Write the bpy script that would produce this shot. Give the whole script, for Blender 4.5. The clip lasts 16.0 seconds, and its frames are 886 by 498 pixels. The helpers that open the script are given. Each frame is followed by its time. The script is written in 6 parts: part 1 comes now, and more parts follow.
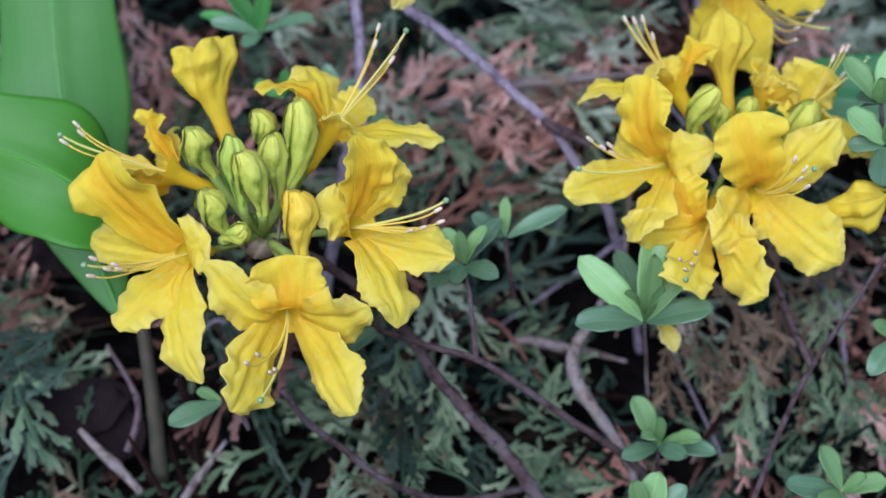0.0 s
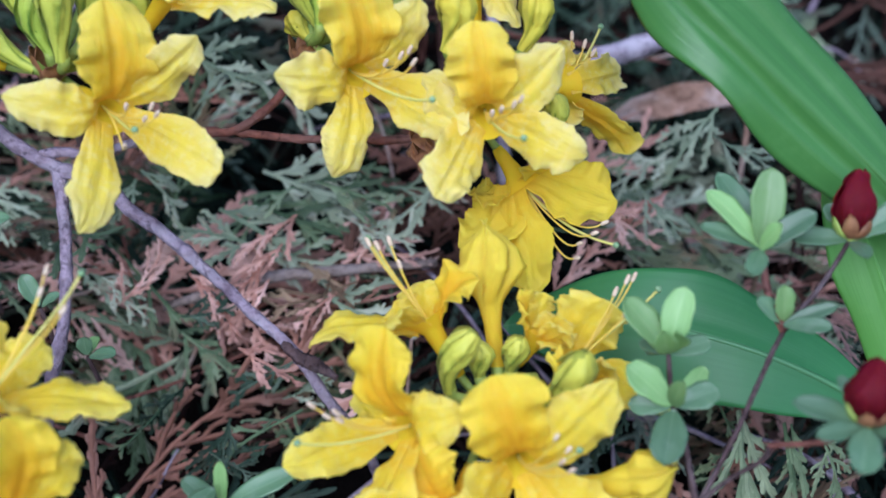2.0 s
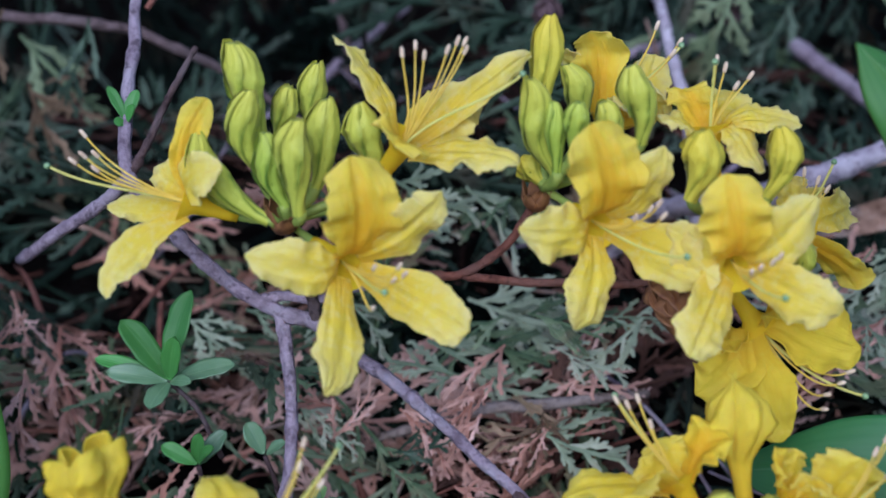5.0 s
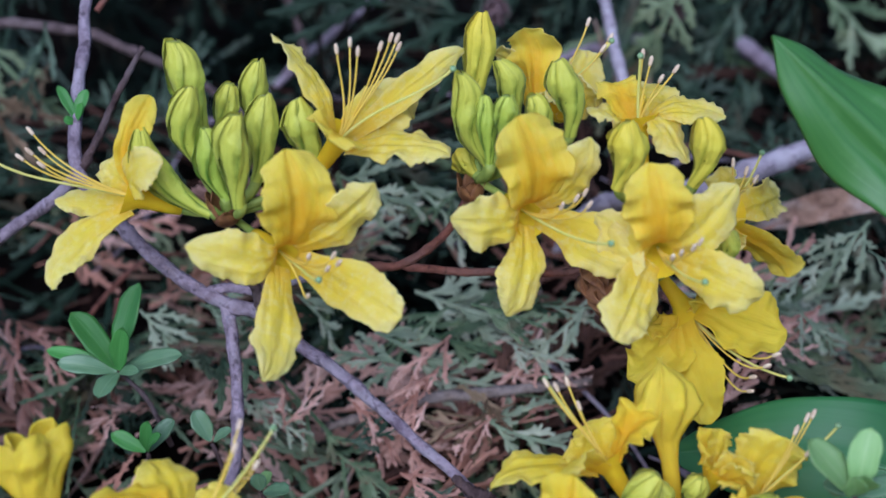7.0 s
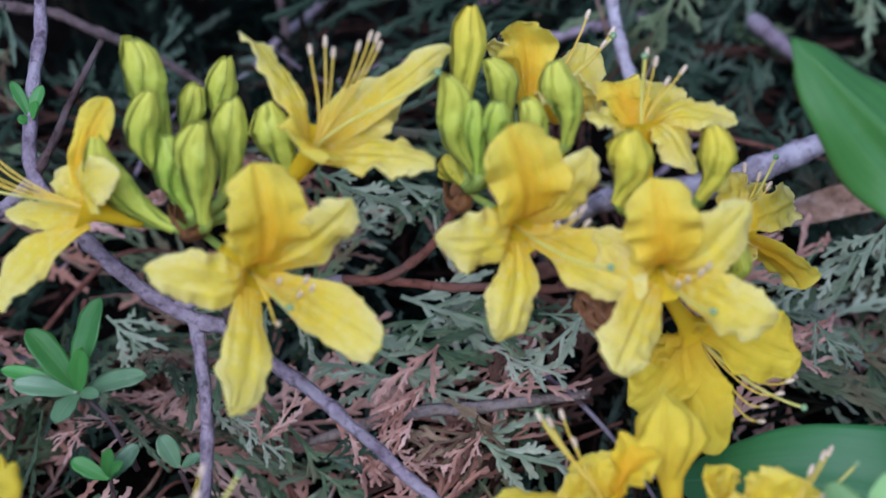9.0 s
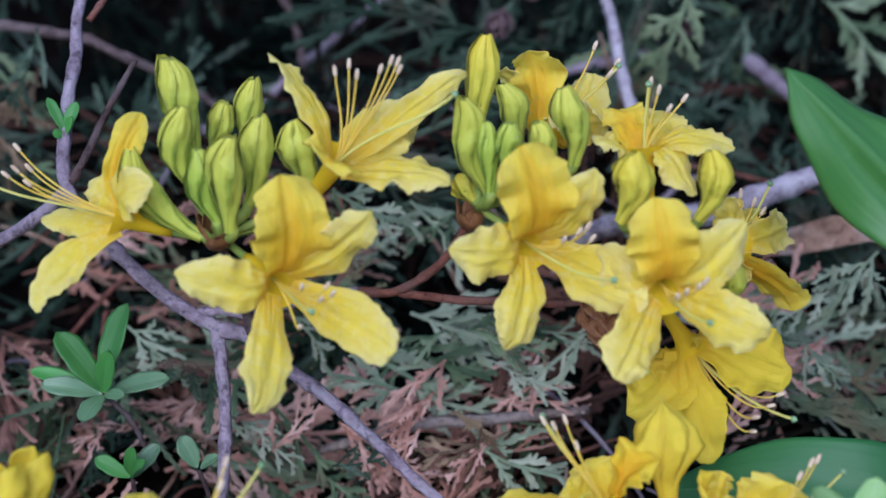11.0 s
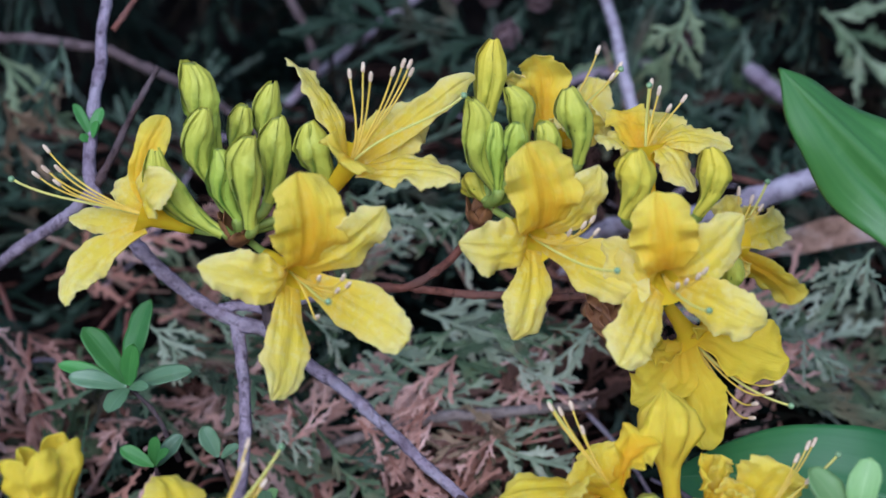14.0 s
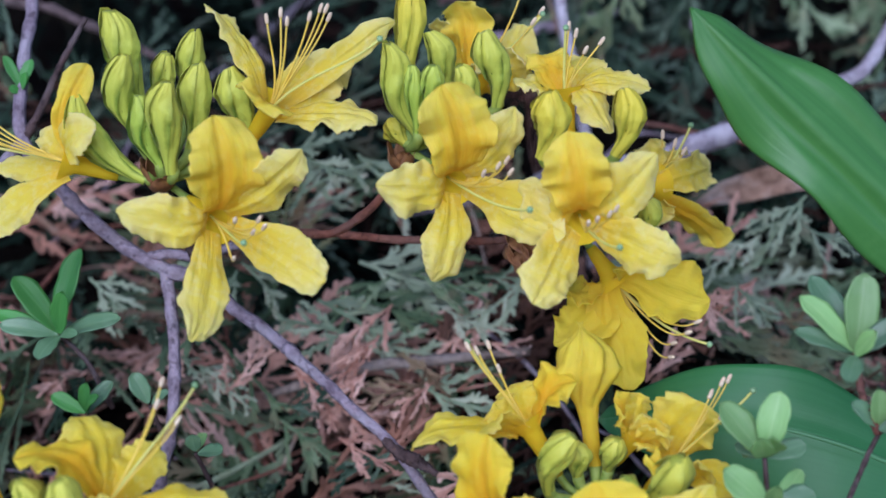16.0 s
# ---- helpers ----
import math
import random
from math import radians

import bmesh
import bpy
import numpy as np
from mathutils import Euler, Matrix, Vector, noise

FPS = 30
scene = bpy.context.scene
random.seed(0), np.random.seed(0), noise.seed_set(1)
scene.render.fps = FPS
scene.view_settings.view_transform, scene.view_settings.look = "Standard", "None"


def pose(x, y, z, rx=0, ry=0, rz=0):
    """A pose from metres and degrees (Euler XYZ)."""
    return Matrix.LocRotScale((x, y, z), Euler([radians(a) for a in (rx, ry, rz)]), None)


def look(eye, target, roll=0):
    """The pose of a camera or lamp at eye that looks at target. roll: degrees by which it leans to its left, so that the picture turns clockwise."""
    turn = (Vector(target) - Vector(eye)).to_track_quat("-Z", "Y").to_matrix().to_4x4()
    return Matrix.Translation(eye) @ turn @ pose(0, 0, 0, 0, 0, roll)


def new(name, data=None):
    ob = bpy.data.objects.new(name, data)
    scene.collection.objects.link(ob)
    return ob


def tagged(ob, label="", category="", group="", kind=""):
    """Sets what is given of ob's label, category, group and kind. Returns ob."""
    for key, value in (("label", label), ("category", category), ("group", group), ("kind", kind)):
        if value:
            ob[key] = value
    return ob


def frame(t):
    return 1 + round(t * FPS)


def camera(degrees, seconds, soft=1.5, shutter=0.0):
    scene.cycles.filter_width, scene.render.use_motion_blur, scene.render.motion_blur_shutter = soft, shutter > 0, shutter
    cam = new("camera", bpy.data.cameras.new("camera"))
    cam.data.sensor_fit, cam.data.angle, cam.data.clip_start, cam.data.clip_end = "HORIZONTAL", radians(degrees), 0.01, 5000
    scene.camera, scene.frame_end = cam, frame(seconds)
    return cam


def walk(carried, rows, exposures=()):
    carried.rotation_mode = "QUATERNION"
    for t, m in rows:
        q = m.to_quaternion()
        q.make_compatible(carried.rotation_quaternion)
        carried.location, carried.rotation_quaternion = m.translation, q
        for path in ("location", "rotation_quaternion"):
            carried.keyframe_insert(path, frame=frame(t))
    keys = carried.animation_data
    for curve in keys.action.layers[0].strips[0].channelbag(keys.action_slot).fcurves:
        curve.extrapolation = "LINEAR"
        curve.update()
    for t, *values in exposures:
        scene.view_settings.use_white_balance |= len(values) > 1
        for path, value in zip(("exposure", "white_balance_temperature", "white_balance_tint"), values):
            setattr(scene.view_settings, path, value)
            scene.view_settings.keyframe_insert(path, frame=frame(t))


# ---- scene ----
cam = camera(34, 16.0, soft=1.6)
PATH = [
    (0.0, pose(-0.0287, -0.1069, 0.3032, 66.431, -0.135, 0.685)),
    (0.5, pose(-0.0007, -0.0708, 0.3126, 66.014, 0.030, -1.652)),
    (1.0, pose(0.0224, -0.0388, 0.3125, 65.940, -0.322, -1.793)),
    (1.5, pose(0.0331, -0.0216, 0.3179, 65.630, -0.371, -2.193)),
    (2.0, pose(0.0295, -0.0012, 0.3367, 66.632, -1.261, -2.151)),
    (2.5, pose(0.0118, 0.0146, 0.3505, 67.246, -1.097, -1.628)),
    (3.0, pose(-0.0037, 0.0235, 0.3651, 67.788, -0.929, -1.354)),
    (3.5, pose(-0.0205, 0.0255, 0.3699, 68.772, -0.541, -1.324)),
    (4.0, pose(-0.0234, 0.0234, 0.3602, 68.955, 0.100, -0.664)),
    (4.2, pose(-0.0225, 0.0233, 0.3578, 68.660, 0.302, -0.358)),
    (6.3, pose(-0.0151, 0.0184, 0.3812, 67.060, -0.089, -0.101)),
    (6.5, pose(-0.0126, 0.0132, 0.3763, 67.915, 0.167, -0.341)),
    (7.0, pose(-0.0031, 0.0087, 0.3651, 67.881, 0.512, -0.438)),
    (7.5, pose(0.0114, 0.0144, 0.3608, 66.122, 0.680, 0.291)),
    (8.0, pose(0.0013, 0.0351, 0.3606, 65.960, 0.904, -1.180)),
    (8.5, pose(0.0000, 0.0453, 0.3626, 65.508, 0.297, -0.358)),
    (8.7, pose(0.0026, 0.0490, 0.3694, 65.357, 0.598, -0.291)),
    (10.8, pose(-0.0078, 0.0295, 0.3758, 65.900, -1.440, -0.458)),
    (11.0, pose(-0.0037, 0.0248, 0.3720, 67.269, -0.740, -0.121)),
    (11.5, pose(-0.0067, 0.0201, 0.3730, 67.908, -0.700, -0.512)),
    (12.0, pose(-0.0079, 0.0131, 0.3696, 67.756, -0.831, -0.117)),
    (12.5, pose(-0.0029, 0.0104, 0.3723, 68.131, -0.600, 0.114)),
    (13.0, pose(-0.0032, 0.0093, 0.3683, 68.496, -0.659, -0.122)),
    (13.5, pose(-0.0085, 0.0087, 0.3711, 67.794, -0.725, -0.382)),
    (14.0, pose(-0.0040, 0.0048, 0.3707, 68.290, -0.345, 0.128)),
    (14.5, pose(-0.0002, 0.0036, 0.3715, 68.320, -0.130, 0.255)),
    (15.0, pose(0.0008, 0.0022, 0.3733, 68.343, -0.135, 0.320)),
    (15.5, pose(0.0030, 0.0001, 0.3625, 67.910, -0.159, 0.703)),
    (16.0, pose(0.0219, -0.0029, 0.3615, 67.600, 0.329, 0.262)),
]
walk(cam, PATH, [(0, 0.46, 5240, 22), (1.5, 0.44, 5240, 22), (2.0, 0.58, 5240, 22), (2.5, 0.59, 5240, 22), (3.0, 0.45, 5240, 22), (3.5, 0.29, 5240, 22), (4.2, 0.16, 5240, 22), (7.0, 0.23, 5240, 22), (8.5, 0.23, 5240, 22), (16, 0.27, 5240, 22)])
cam.data.dof.use_dof = True
cam.data.dof.focus_distance = 0.428
cam.data.dof.aperture_fstop = 7.6

# ---- daylight: bright overcast sky, broad soft sun ----
world = bpy.data.worlds.new("sky")
scene.world = world
world.use_nodes = True
wn = world.node_tree
sky = wn.nodes.new("ShaderNodeTexSky")
sky.sky_type, sky.sun_disc = "NISHITA", False
sky.sun_elevation, sky.sun_rotation = radians(39), radians(193)
wn.nodes["Background"].inputs["Strength"].default_value = 0.12
wn.links.new(sky.outputs[0], wn.nodes["Background"].inputs["Color"])
sun = new("sun", bpy.data.lights.new("sun", "SUN"))
sun.data.energy, sun.data.angle, sun.data.color = 2.15, radians(55), (1.0, 0.96, 0.92)
sun.matrix_world = look((-0.6, -2.3, 2.3), (0, 0.35, 0.1))


# ---- materials ----
def node_material(name):
    m = bpy.data.materials.new(name)
    m.use_nodes = True
    return m, m.node_tree, m.node_tree.nodes["Principled BSDF"]


def add(tree, kind, links=(), **values):
    n = tree.nodes.new(kind)
    for key, value in values.items():
        n.inputs[key.replace("_", " ")].default_value = value
    for key, out in links:
        tree.links.new(out, n.inputs[key])
    return n


def ramp(tree, fac, stops):
    n = tree.nodes.new("ShaderNodeValToRGB")
    while len(n.color_ramp.elements) < len(stops):
        n.color_ramp.elements.new(0.5)
    for e, (p, c) in zip(n.color_ramp.elements, stops):
        e.position, e.color = p, (*c, 1)
    tree.links.new(fac, n.inputs[0])
    return n.outputs[0]


def mixed(tree, fac, a, b, mode="MIX"):
    n = tree.nodes.new("ShaderNodeMix")
    n.data_type, n.blend_type = "RGBA", mode
    for socket, v in ((n.inputs[0], fac), (n.inputs[6], a), (n.inputs[7], b)):
        if isinstance(v, (int, float)):
            socket.default_value = v
        elif isinstance(v, tuple):
            socket.default_value = (*v, 1)
        else:
            tree.links.new(v, socket)
    return n.outputs[2]


def math_node(tree, op, a, b=0.0):
    n = tree.nodes.new("ShaderNodeMath")
    n.operation = op
    for socket, v in ((n.inputs[0], a), (n.inputs[1], b)):
        if isinstance(v, (int, float)):
            socket.default_value = v
        else:
            tree.links.new(v, socket)
    return n.outputs[0]


def uv_split(tree):
    uv = tree.nodes.new("ShaderNodeUVMap")
    s = add(tree, "ShaderNodeSeparateXYZ", [(0, uv.outputs[0])])
    return uv.outputs[0], s.outputs[0], s.outputs[1]


def relief(tree, bsdf, height, strength, distance):
    b = add(tree, "ShaderNodeBump", [("Height", height)], Strength=strength, Distance=distance)
    tree.links.new(b.outputs[0], bsdf.inputs["Normal"])


def see_through(tree, bsdf, colour, share):
    """Thin living tissue: part of the light passes through."""
    t = add(tree, "ShaderNodeBsdfTranslucent", [("Color", colour)])
    mix = add(tree, "ShaderNodeMixShader", [(1, bsdf.outputs[0]), (2, t.outputs[0])], Fac=share)
    tree.links.new(mix.outputs[0], tree.nodes["Material Output"].inputs[0])


def local_noise(tree, scale, detail=3.0, rough=0.55):
    c = tree.nodes.new("ShaderNodeTexCoord")
    return add(tree, "ShaderNodeTexNoise", [("Vector", c.outputs["Object"])], Scale=scale, Detail=detail, Roughness=rough).outputs["Fac"]


def vein_noise(tree, across, along, detail=2.0):
    """Noise drawn out along the blade."""
    uv, u, v = uv_split(tree)
    obj = tree.nodes.new("ShaderNodeObjectInfo")
    s = add(tree, "ShaderNodeCombineXYZ", [(0, math_node(tree, "MULTIPLY", u, across)), (1, math_node(tree, "MULTIPLY", v, along)), (2, math_node(tree, "MULTIPLY", obj.outputs["Random"], 40.0))])
    return add(tree, "ShaderNodeTexNoise", [("Vector", s.outputs[0])], Scale=1.0, Detail=detail).outputs["Fac"]


def petal_material(name, base, mid, end, blotch=None, pale=None):
    m, t, b = node_material(name)
    uv, u, v = uv_split(t)
    colour = ramp(t, v, [(0.0, base), (0.4, mid), (1.0, end)])
    n = local_noise(t, 90)
    colour = mixed(t, math_node(t, "MULTIPLY", n, 0.35), colour, end)
    veins = vein_noise(t, 13.0, 1.8, 3.0)
    dark = ramp(t, veins, [(0.35, (0.92, 0.86, 0.66)), (0.62, (1, 1, 1))])
    colour = mixed(t, 0.25, colour, mixed(t, 1.0, colour, dark, "MULTIPLY"))
    # Pale mottle painted in for the sheen on fine petal texture.
    sheen_mottle = local_noise(t, 420, 3, 0.6)
    colour = mixed(t, ramp(t, sheen_mottle, [(0.48, (0, 0, 0)), (0.72, (0.5, 0.5, 0.5))]), colour, pale or end)
    rim = math_node(t, "ABSOLUTE", math_node(t, "SUBTRACT", u, 0.5))
    colour = mixed(t, ramp(t, math_node(t, "ADD", math_node(t, "MULTIPLY", rim, 1.2), math_node(t, "MULTIPLY", v, 0.5)), [(0.55, (0, 0, 0)), (1.05, (0.7, 0.7, 0.7))]), colour, pale or end)
    if blotch:
        off = math_node(t, "ABSOLUTE", math_node(t, "SUBTRACT", u, 0.5))
        zone = math_node(t, "ADD", math_node(t, "MULTIPLY", off, 1.7), math_node(t, "MULTIPLY", math_node(t, "ABSOLUTE", math_node(t, "SUBTRACT", v, 0.36)), 0.9))
        zone = math_node(t, "ADD", zone, math_node(t, "MULTIPLY", math_node(t, "SUBTRACT", veins, 0.5), 0.7))
        colour = mixed(t, ramp(t, zone, [(0.1, (0.6, 0.6, 0.6)), (0.8, (0, 0, 0))]), colour, blotch)
    t.links.new(colour, b.inputs["Base Color"])
    b.inputs["Roughness"].default_value = 0.55
    b.inputs["Specular IOR Level"].default_value = 0.16
    b.inputs["Subsurface Weight"].default_value = 0.35
    b.inputs["Subsurface Radius"].default_value = (1.0, 0.7, 0.12)
    b.inputs["Subsurface Scale"].default_value = 0.0025
    h = math_node(t, "ADD", math_node(t, "ADD", veins, math_node(t, "MULTIPLY", n, 0.4)), math_node(t, "MULTIPLY", vein_noise(t, 34.0, 3.5), 0.8))
    relief(t, b, h, 0.36, 0.0008)
    see_through(t, b, colour, 0.40)
    return m


def leaf_material(name, a, b2, vein, gloss=0.42, share=0.25, across=6.0, pale=(0.3, 0.42, 0.3)):
    m, t, b = node_material(name)
    uv, u, v = uv_split(t)
    obj = t.nodes.new("ShaderNodeObjectInfo")
    n = vein_noise(t, across, 2.0)
    colour = mixed(t, ramp(t, n, [(0.2, (0.15, 0.15, 0.15)), (0.8, (0.85, 0.85, 0.85))]), a, b2)
    off = math_node(t, "ABSOLUTE", math_node(t, "SUBTRACT", u, 0.5))
    colour = mixed(t, ramp(t, off, [(0.0, (0.5, 0.5, 0.5)), (0.03, (0, 0, 0))]), colour, vein)
    wear = local_noise(t, 160, 4)
    colour = mixed(t, ramp(t, wear, [(0.55, (0, 0, 0)), (0.8, (0.35, 0.35, 0.35))]), colour, pale)
    hsv = add(t, "ShaderNodeHueSaturation", [("Color", colour), ("Value", math_node(t, "ADD", math_node(t, "MULTIPLY", obj.outputs["Random"], 0.5), 0.75))])
    t.links.new(hsv.outputs[0], b.inputs["Base Color"])
    b.inputs["Roughness"].default_value = gloss
    b.inputs["Specular IOR Level"].default_value = 0.5 if gloss < 0.8 else 0.05
    relief(t, b, math_node(t, "ADD", n, math_node(t, "MULTIPLY", wear, 0.4)), 0.16 if across < 20 else 0.14, 0.0008)
    see_through(t, b, hsv.outputs[0], share)
    return m


def bark_material(name, a, b2, lichen, scale=220.0):
    """Weathered bark: fine grain, darker scars and pale lichen patches."""
    m, t, b = node_material(name)
    n = local_noise(t, scale, 5, 0.65)
    big = local_noise(t, 70, 3)
    fine = local_noise(t, 900, 3, 0.6)
    colour = ramp(t, n, [(0.32, a), (0.66, b2)])
    colour = mixed(t, ramp(t, big, [(0.48, (0, 0, 0)), (0.66, (0.75, 0.75, 0.75))]), colour, lichen)
    scar = local_noise(t, 330, 2)
    colour = mixed(t, ramp(t, scar, [(0.28, (0.8, 0.8, 0.8)), (0.42, (0, 0, 0))]), colour, tuple(c * 0.55 for c in a))
    t.links.new(colour, b.inputs["Base Color"])
    b.inputs["Roughness"].default_value = 0.85
    b.inputs["Specular IOR Level"].default_value = 0.2
    relief(t, b, math_node(t, "ADD", n, math_node(t, "MULTIPLY", fine, 0.5)), 0.9, 0.0016)
    return m


def plain_material(name, a, b2, rough=0.5, scale=300.0, share=0.0, along=None):
    m, t, b = node_material(name)
    n = local_noise(t, scale, 3)
    colour = ramp(t, n, [(0.3, a), (0.7, b2)])
    if along:
        uv, u, v = uv_split(t)
        colour = mixed(t, ramp(t, v, [(0.1, (0, 0, 0)), (0.9, (1, 1, 1))]), colour, along)
    t.links.new(colour, b.inputs["Base Color"])
    b.inputs["Roughness"].default_value = rough
    relief(t, b, n, 0.3, 0.0005)
    if share:
        see_through(t, b, colour, share)
    return m


def bud_material(name, groove, ridge, tip):
    m, t, b = node_material(name)
    uv, u, v = uv_split(t)
    n = local_noise(t, 260, 3)
    wave = math_node(t, "ABSOLUTE", math_node(t, "SINE", math_node(t, "MULTIPLY", u, math.pi * 5)))
    wave = math_node(t, "ADD", math_node(t, "MULTIPLY", wave, 0.6), math_node(t, "MULTIPLY", vein_noise(t, 14.0, 2.5), 0.5))
    wave = math_node(t, "ADD", wave, math_node(t, "MULTIPLY", math_node(t, "SUBTRACT", n, 0.5), 0.8))
    colour = ramp(t, wave, [(0.22, groove), (0.66, ridge)])
    colour = mixed(t, ramp(t, v, [(0.55, (0, 0, 0)), (1.0, (0.75, 0.75, 0.75))]), colour, tip)
    t.links.new(colour, b.inputs["Base Color"])
    b.inputs["Roughness"].default_value = 0.6
    b.inputs["Sheen Weight"].default_value = 0.06
    relief(t, b, math_node(t, "ADD", wave, n), 0.35, 0.001)
    see_through(t, b, colour, 0.15)
    return m


def spray_material(name, tones, tipcol, dead=None, lone=0.42):
    m, t, b = node_material(name)
    obj = t.nodes.new("ShaderNodeObjectInfo")
    uv, u, v = uv_split(t)
    pick = math_node(t, "ADD", math_node(t, "MULTIPLY", obj.outputs["Random"], lone), math_node(t, "MULTIPLY", u, 1 - lone))
    colour = ramp(t, pick, tones)
    n = local_noise(t, 140, 4)
    colour = mixed(t, math_node(t, "MULTIPLY", v, 0.42), colour, tipcol)
    if dead:
        patch = local_noise(t, 32, 2)
        colour = mixed(t, ramp(t, patch, [(0.54, (0, 0, 0)), (0.72, (0.6, 0.6, 0.6))]), colour, dead)
    colour = mixed(t, 0.6, colour, mixed(t, 1.0, colour, ramp(t, n, [(0.3, (0.55, 0.55, 0.55)), (0.7, (1.25, 1.25, 1.25))]), "MULTIPLY"))
    t.links.new(colour, b.inputs["Base Color"])
    b.inputs["Roughness"].default_value = 0.6
    b.inputs["Specular IOR Level"].default_value = 0.12 if lone else 0.03
    relief(t, b, local_noise(t, 900, 2), 0.5, 0.0006)
    see_through(t, b, colour, 0.12)
    return m


def soil_material():
    m, t, b = node_material("leaf_mould_soil")
    n = local_noise(t, 60, 8, 0.7)
    fine = local_noise(t, 420, 4, 0.6)
    # Dark soil taken nearly black: shade of the gaps is in the colour.
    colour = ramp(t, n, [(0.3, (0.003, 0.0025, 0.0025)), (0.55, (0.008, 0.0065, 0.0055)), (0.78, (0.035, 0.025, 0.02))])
    t.links.new(colour, b.inputs["Base Color"])
    b.inputs["Roughness"].default_value = 0.95
    b.inputs["Specular IOR Level"].default_value = 0.03
    relief(t, b, math_node(t, "ADD", n, fine), 1.0, 0.006)
    return m


YELLOW = petal_material("yellow_petal", (0.94, 0.64, 0.010), (0.94, 0.755, 0.045), (0.94, 0.83, 0.20), None, (0.96, 0.88, 0.37))
BLOTCH = petal_material("blotched_petal", (0.94, 0.58, 0.006), (0.94, 0.70, 0.022), (0.94, 0.77, 0.075), (0.94, 0.48, 0.005), (0.95, 0.82, 0.15))
RICH = petal_material("rich_yellow_petal", (0.94, 0.62, 0.008), (0.94, 0.725, 0.026), (0.94, 0.79, 0.09), None, (0.94, 0.83, 0.19))
RICH_BLOTCH = petal_material("rich_blotched_petal", (0.95, 0.57, 0.005), (0.95, 0.68, 0.012), (0.95, 0.75, 0.04), (0.95, 0.46, 0.004), (0.95, 0.80, 0.09))
DEEP = petal_material("deep_yellow_petal", (0.92, 0.60, 0.008), (0.92, 0.70, 0.024), (0.92, 0.76, 0.07))
TUBE = petal_material("corolla_tube", (0.90, 0.66, 0.012), (0.94, 0.70, 0.012), (0.95, 0.71, 0.014))
FILAMENT = plain_material("filament", (0.84, 0.62, 0.06), (0.88, 0.70, 0.12), 0.45, 200, 0.2)
ANTHER = plain_material("anther", (0.58, 0.43, 0.27), (0.80, 0.67, 0.46), 0.7, 500)
STYLE = plain_material("style", (0.68, 0.68, 0.14), (0.78, 0.74, 0.20), 0.45, 200, 0.2)
STIGMA = plain_material("stigma", (0.15, 0.29, 0.12), (0.27, 0.42, 0.20), 0.35, 400)
STALK = plain_material("dark_stalk", (0.03, 0.035, 0.018), (0.075, 0.06, 0.035), 0.6, 120)
PEDICEL = plain_material("pedicel", (0.22, 0.34, 0.05), (0.36, 0.46, 0.09), 0.6, 260, 0.1)
BUD = bud_material("green_bud", (0.15, 0.24, 0.014), (0.50, 0.58, 0.062), (0.70, 0.68, 0.075))
BUD_YOUNG = bud_material("young_green_bud", (0.10, 0.22, 0.013), (0.39, 0.55, 0.055), (0.58, 0.66, 0.08))
BUD_YELLOW = bud_material("yellow_bud", (0.30, 0.33, 0.016), (0.64, 0.61, 0.05), (0.82, 0.66, 0.035))
BUD_GOLD = bud_material("golden_bud", (0.46, 0.33, 0.012), (0.80, 0.60, 0.03), (0.90, 0.62, 0.02))
PAPERY = plain_material("papery_scale", (0.40, 0.36, 0.26), (0.58, 0.52, 0.40), 0.6, 260, 0.2)
SCALE = plain_material("bud_scale", (0.13, 0.05, 0.02), (0.32, 0.16, 0.06), 0.6, 300, 0.1)
RED = petal_material("dark_red_petal", (0.045, 0.003, 0.006), (0.14, 0.005, 0.013), (0.21, 0.008, 0.020))
LEAF_NEW = leaf_material("young_leaf", (0.20, 0.40, 0.115), (0.30, 0.50, 0.18), (0.42, 0.58, 0.26), 0.42, 0.28, 6.0, (0.38, 0.53, 0.29))
LEAF_VIVID = leaf_material("vivid_leaf", (0.07, 0.27, 0.05), (0.11, 0.36, 0.075), (0.17, 0.42, 0.12), 0.45, 0.3, 6.0, (0.12, 0.34, 0.10))
LEAF_OLD = leaf_material("mature_leaf", (0.085, 0.18, 0.085), (0.14, 0.25, 0.125), (0.22, 0.33, 0.19), 0.36, 0.15, 6.0, (0.28, 0.38, 0.26))
TULIP_LIGHT = leaf_material("broad_leaf", (0.105, 0.33, 0.045), (0.125, 0.37, 0.055), (0.14, 0.39, 0.07), 0.5, 0.3, 26.0, (0.17, 0.42, 0.08))
TULIP_DEEP = leaf_material("sunny_green_broad_leaf", (0.075, 0.29, 0.014), (0.09, 0.33, 0.018), (0.10, 0.35, 0.024), 0.5, 0.35, 26.0, (0.11, 0.37, 0.025))
TULIP_MID = leaf_material("mid_green_broad_leaf", (0.070, 0.235, 0.048), (0.10, 0.295, 0.062), (0.14, 0.35, 0.09), 0.36, 0.25, 26.0, (0.15, 0.37, 0.10))
TULIP_DARK = leaf_material("dark_broad_leaf", (0.034, 0.165, 0.045), (0.044, 0.19, 0.052), (0.13, 0.29, 0.13), 0.44, 0.2, 26.0, (0.06, 0.22, 0.07))
BARK_GREY = bark_material("grey_bark", (0.13, 0.10, 0.125), (0.36, 0.30, 0.355), (0.36, 0.33, 0.37))
BARK_LIGHT = bark_material("pale_grey_bark", (0.22, 0.19, 0.22), (0.48, 0.43, 0.48), (0.56, 0.53, 0.57))
BARK_DARK = bark_material("dark_bark", (0.03, 0.019, 0.018), (0.11, 0.074, 0.07), (0.14, 0.115, 0.115))
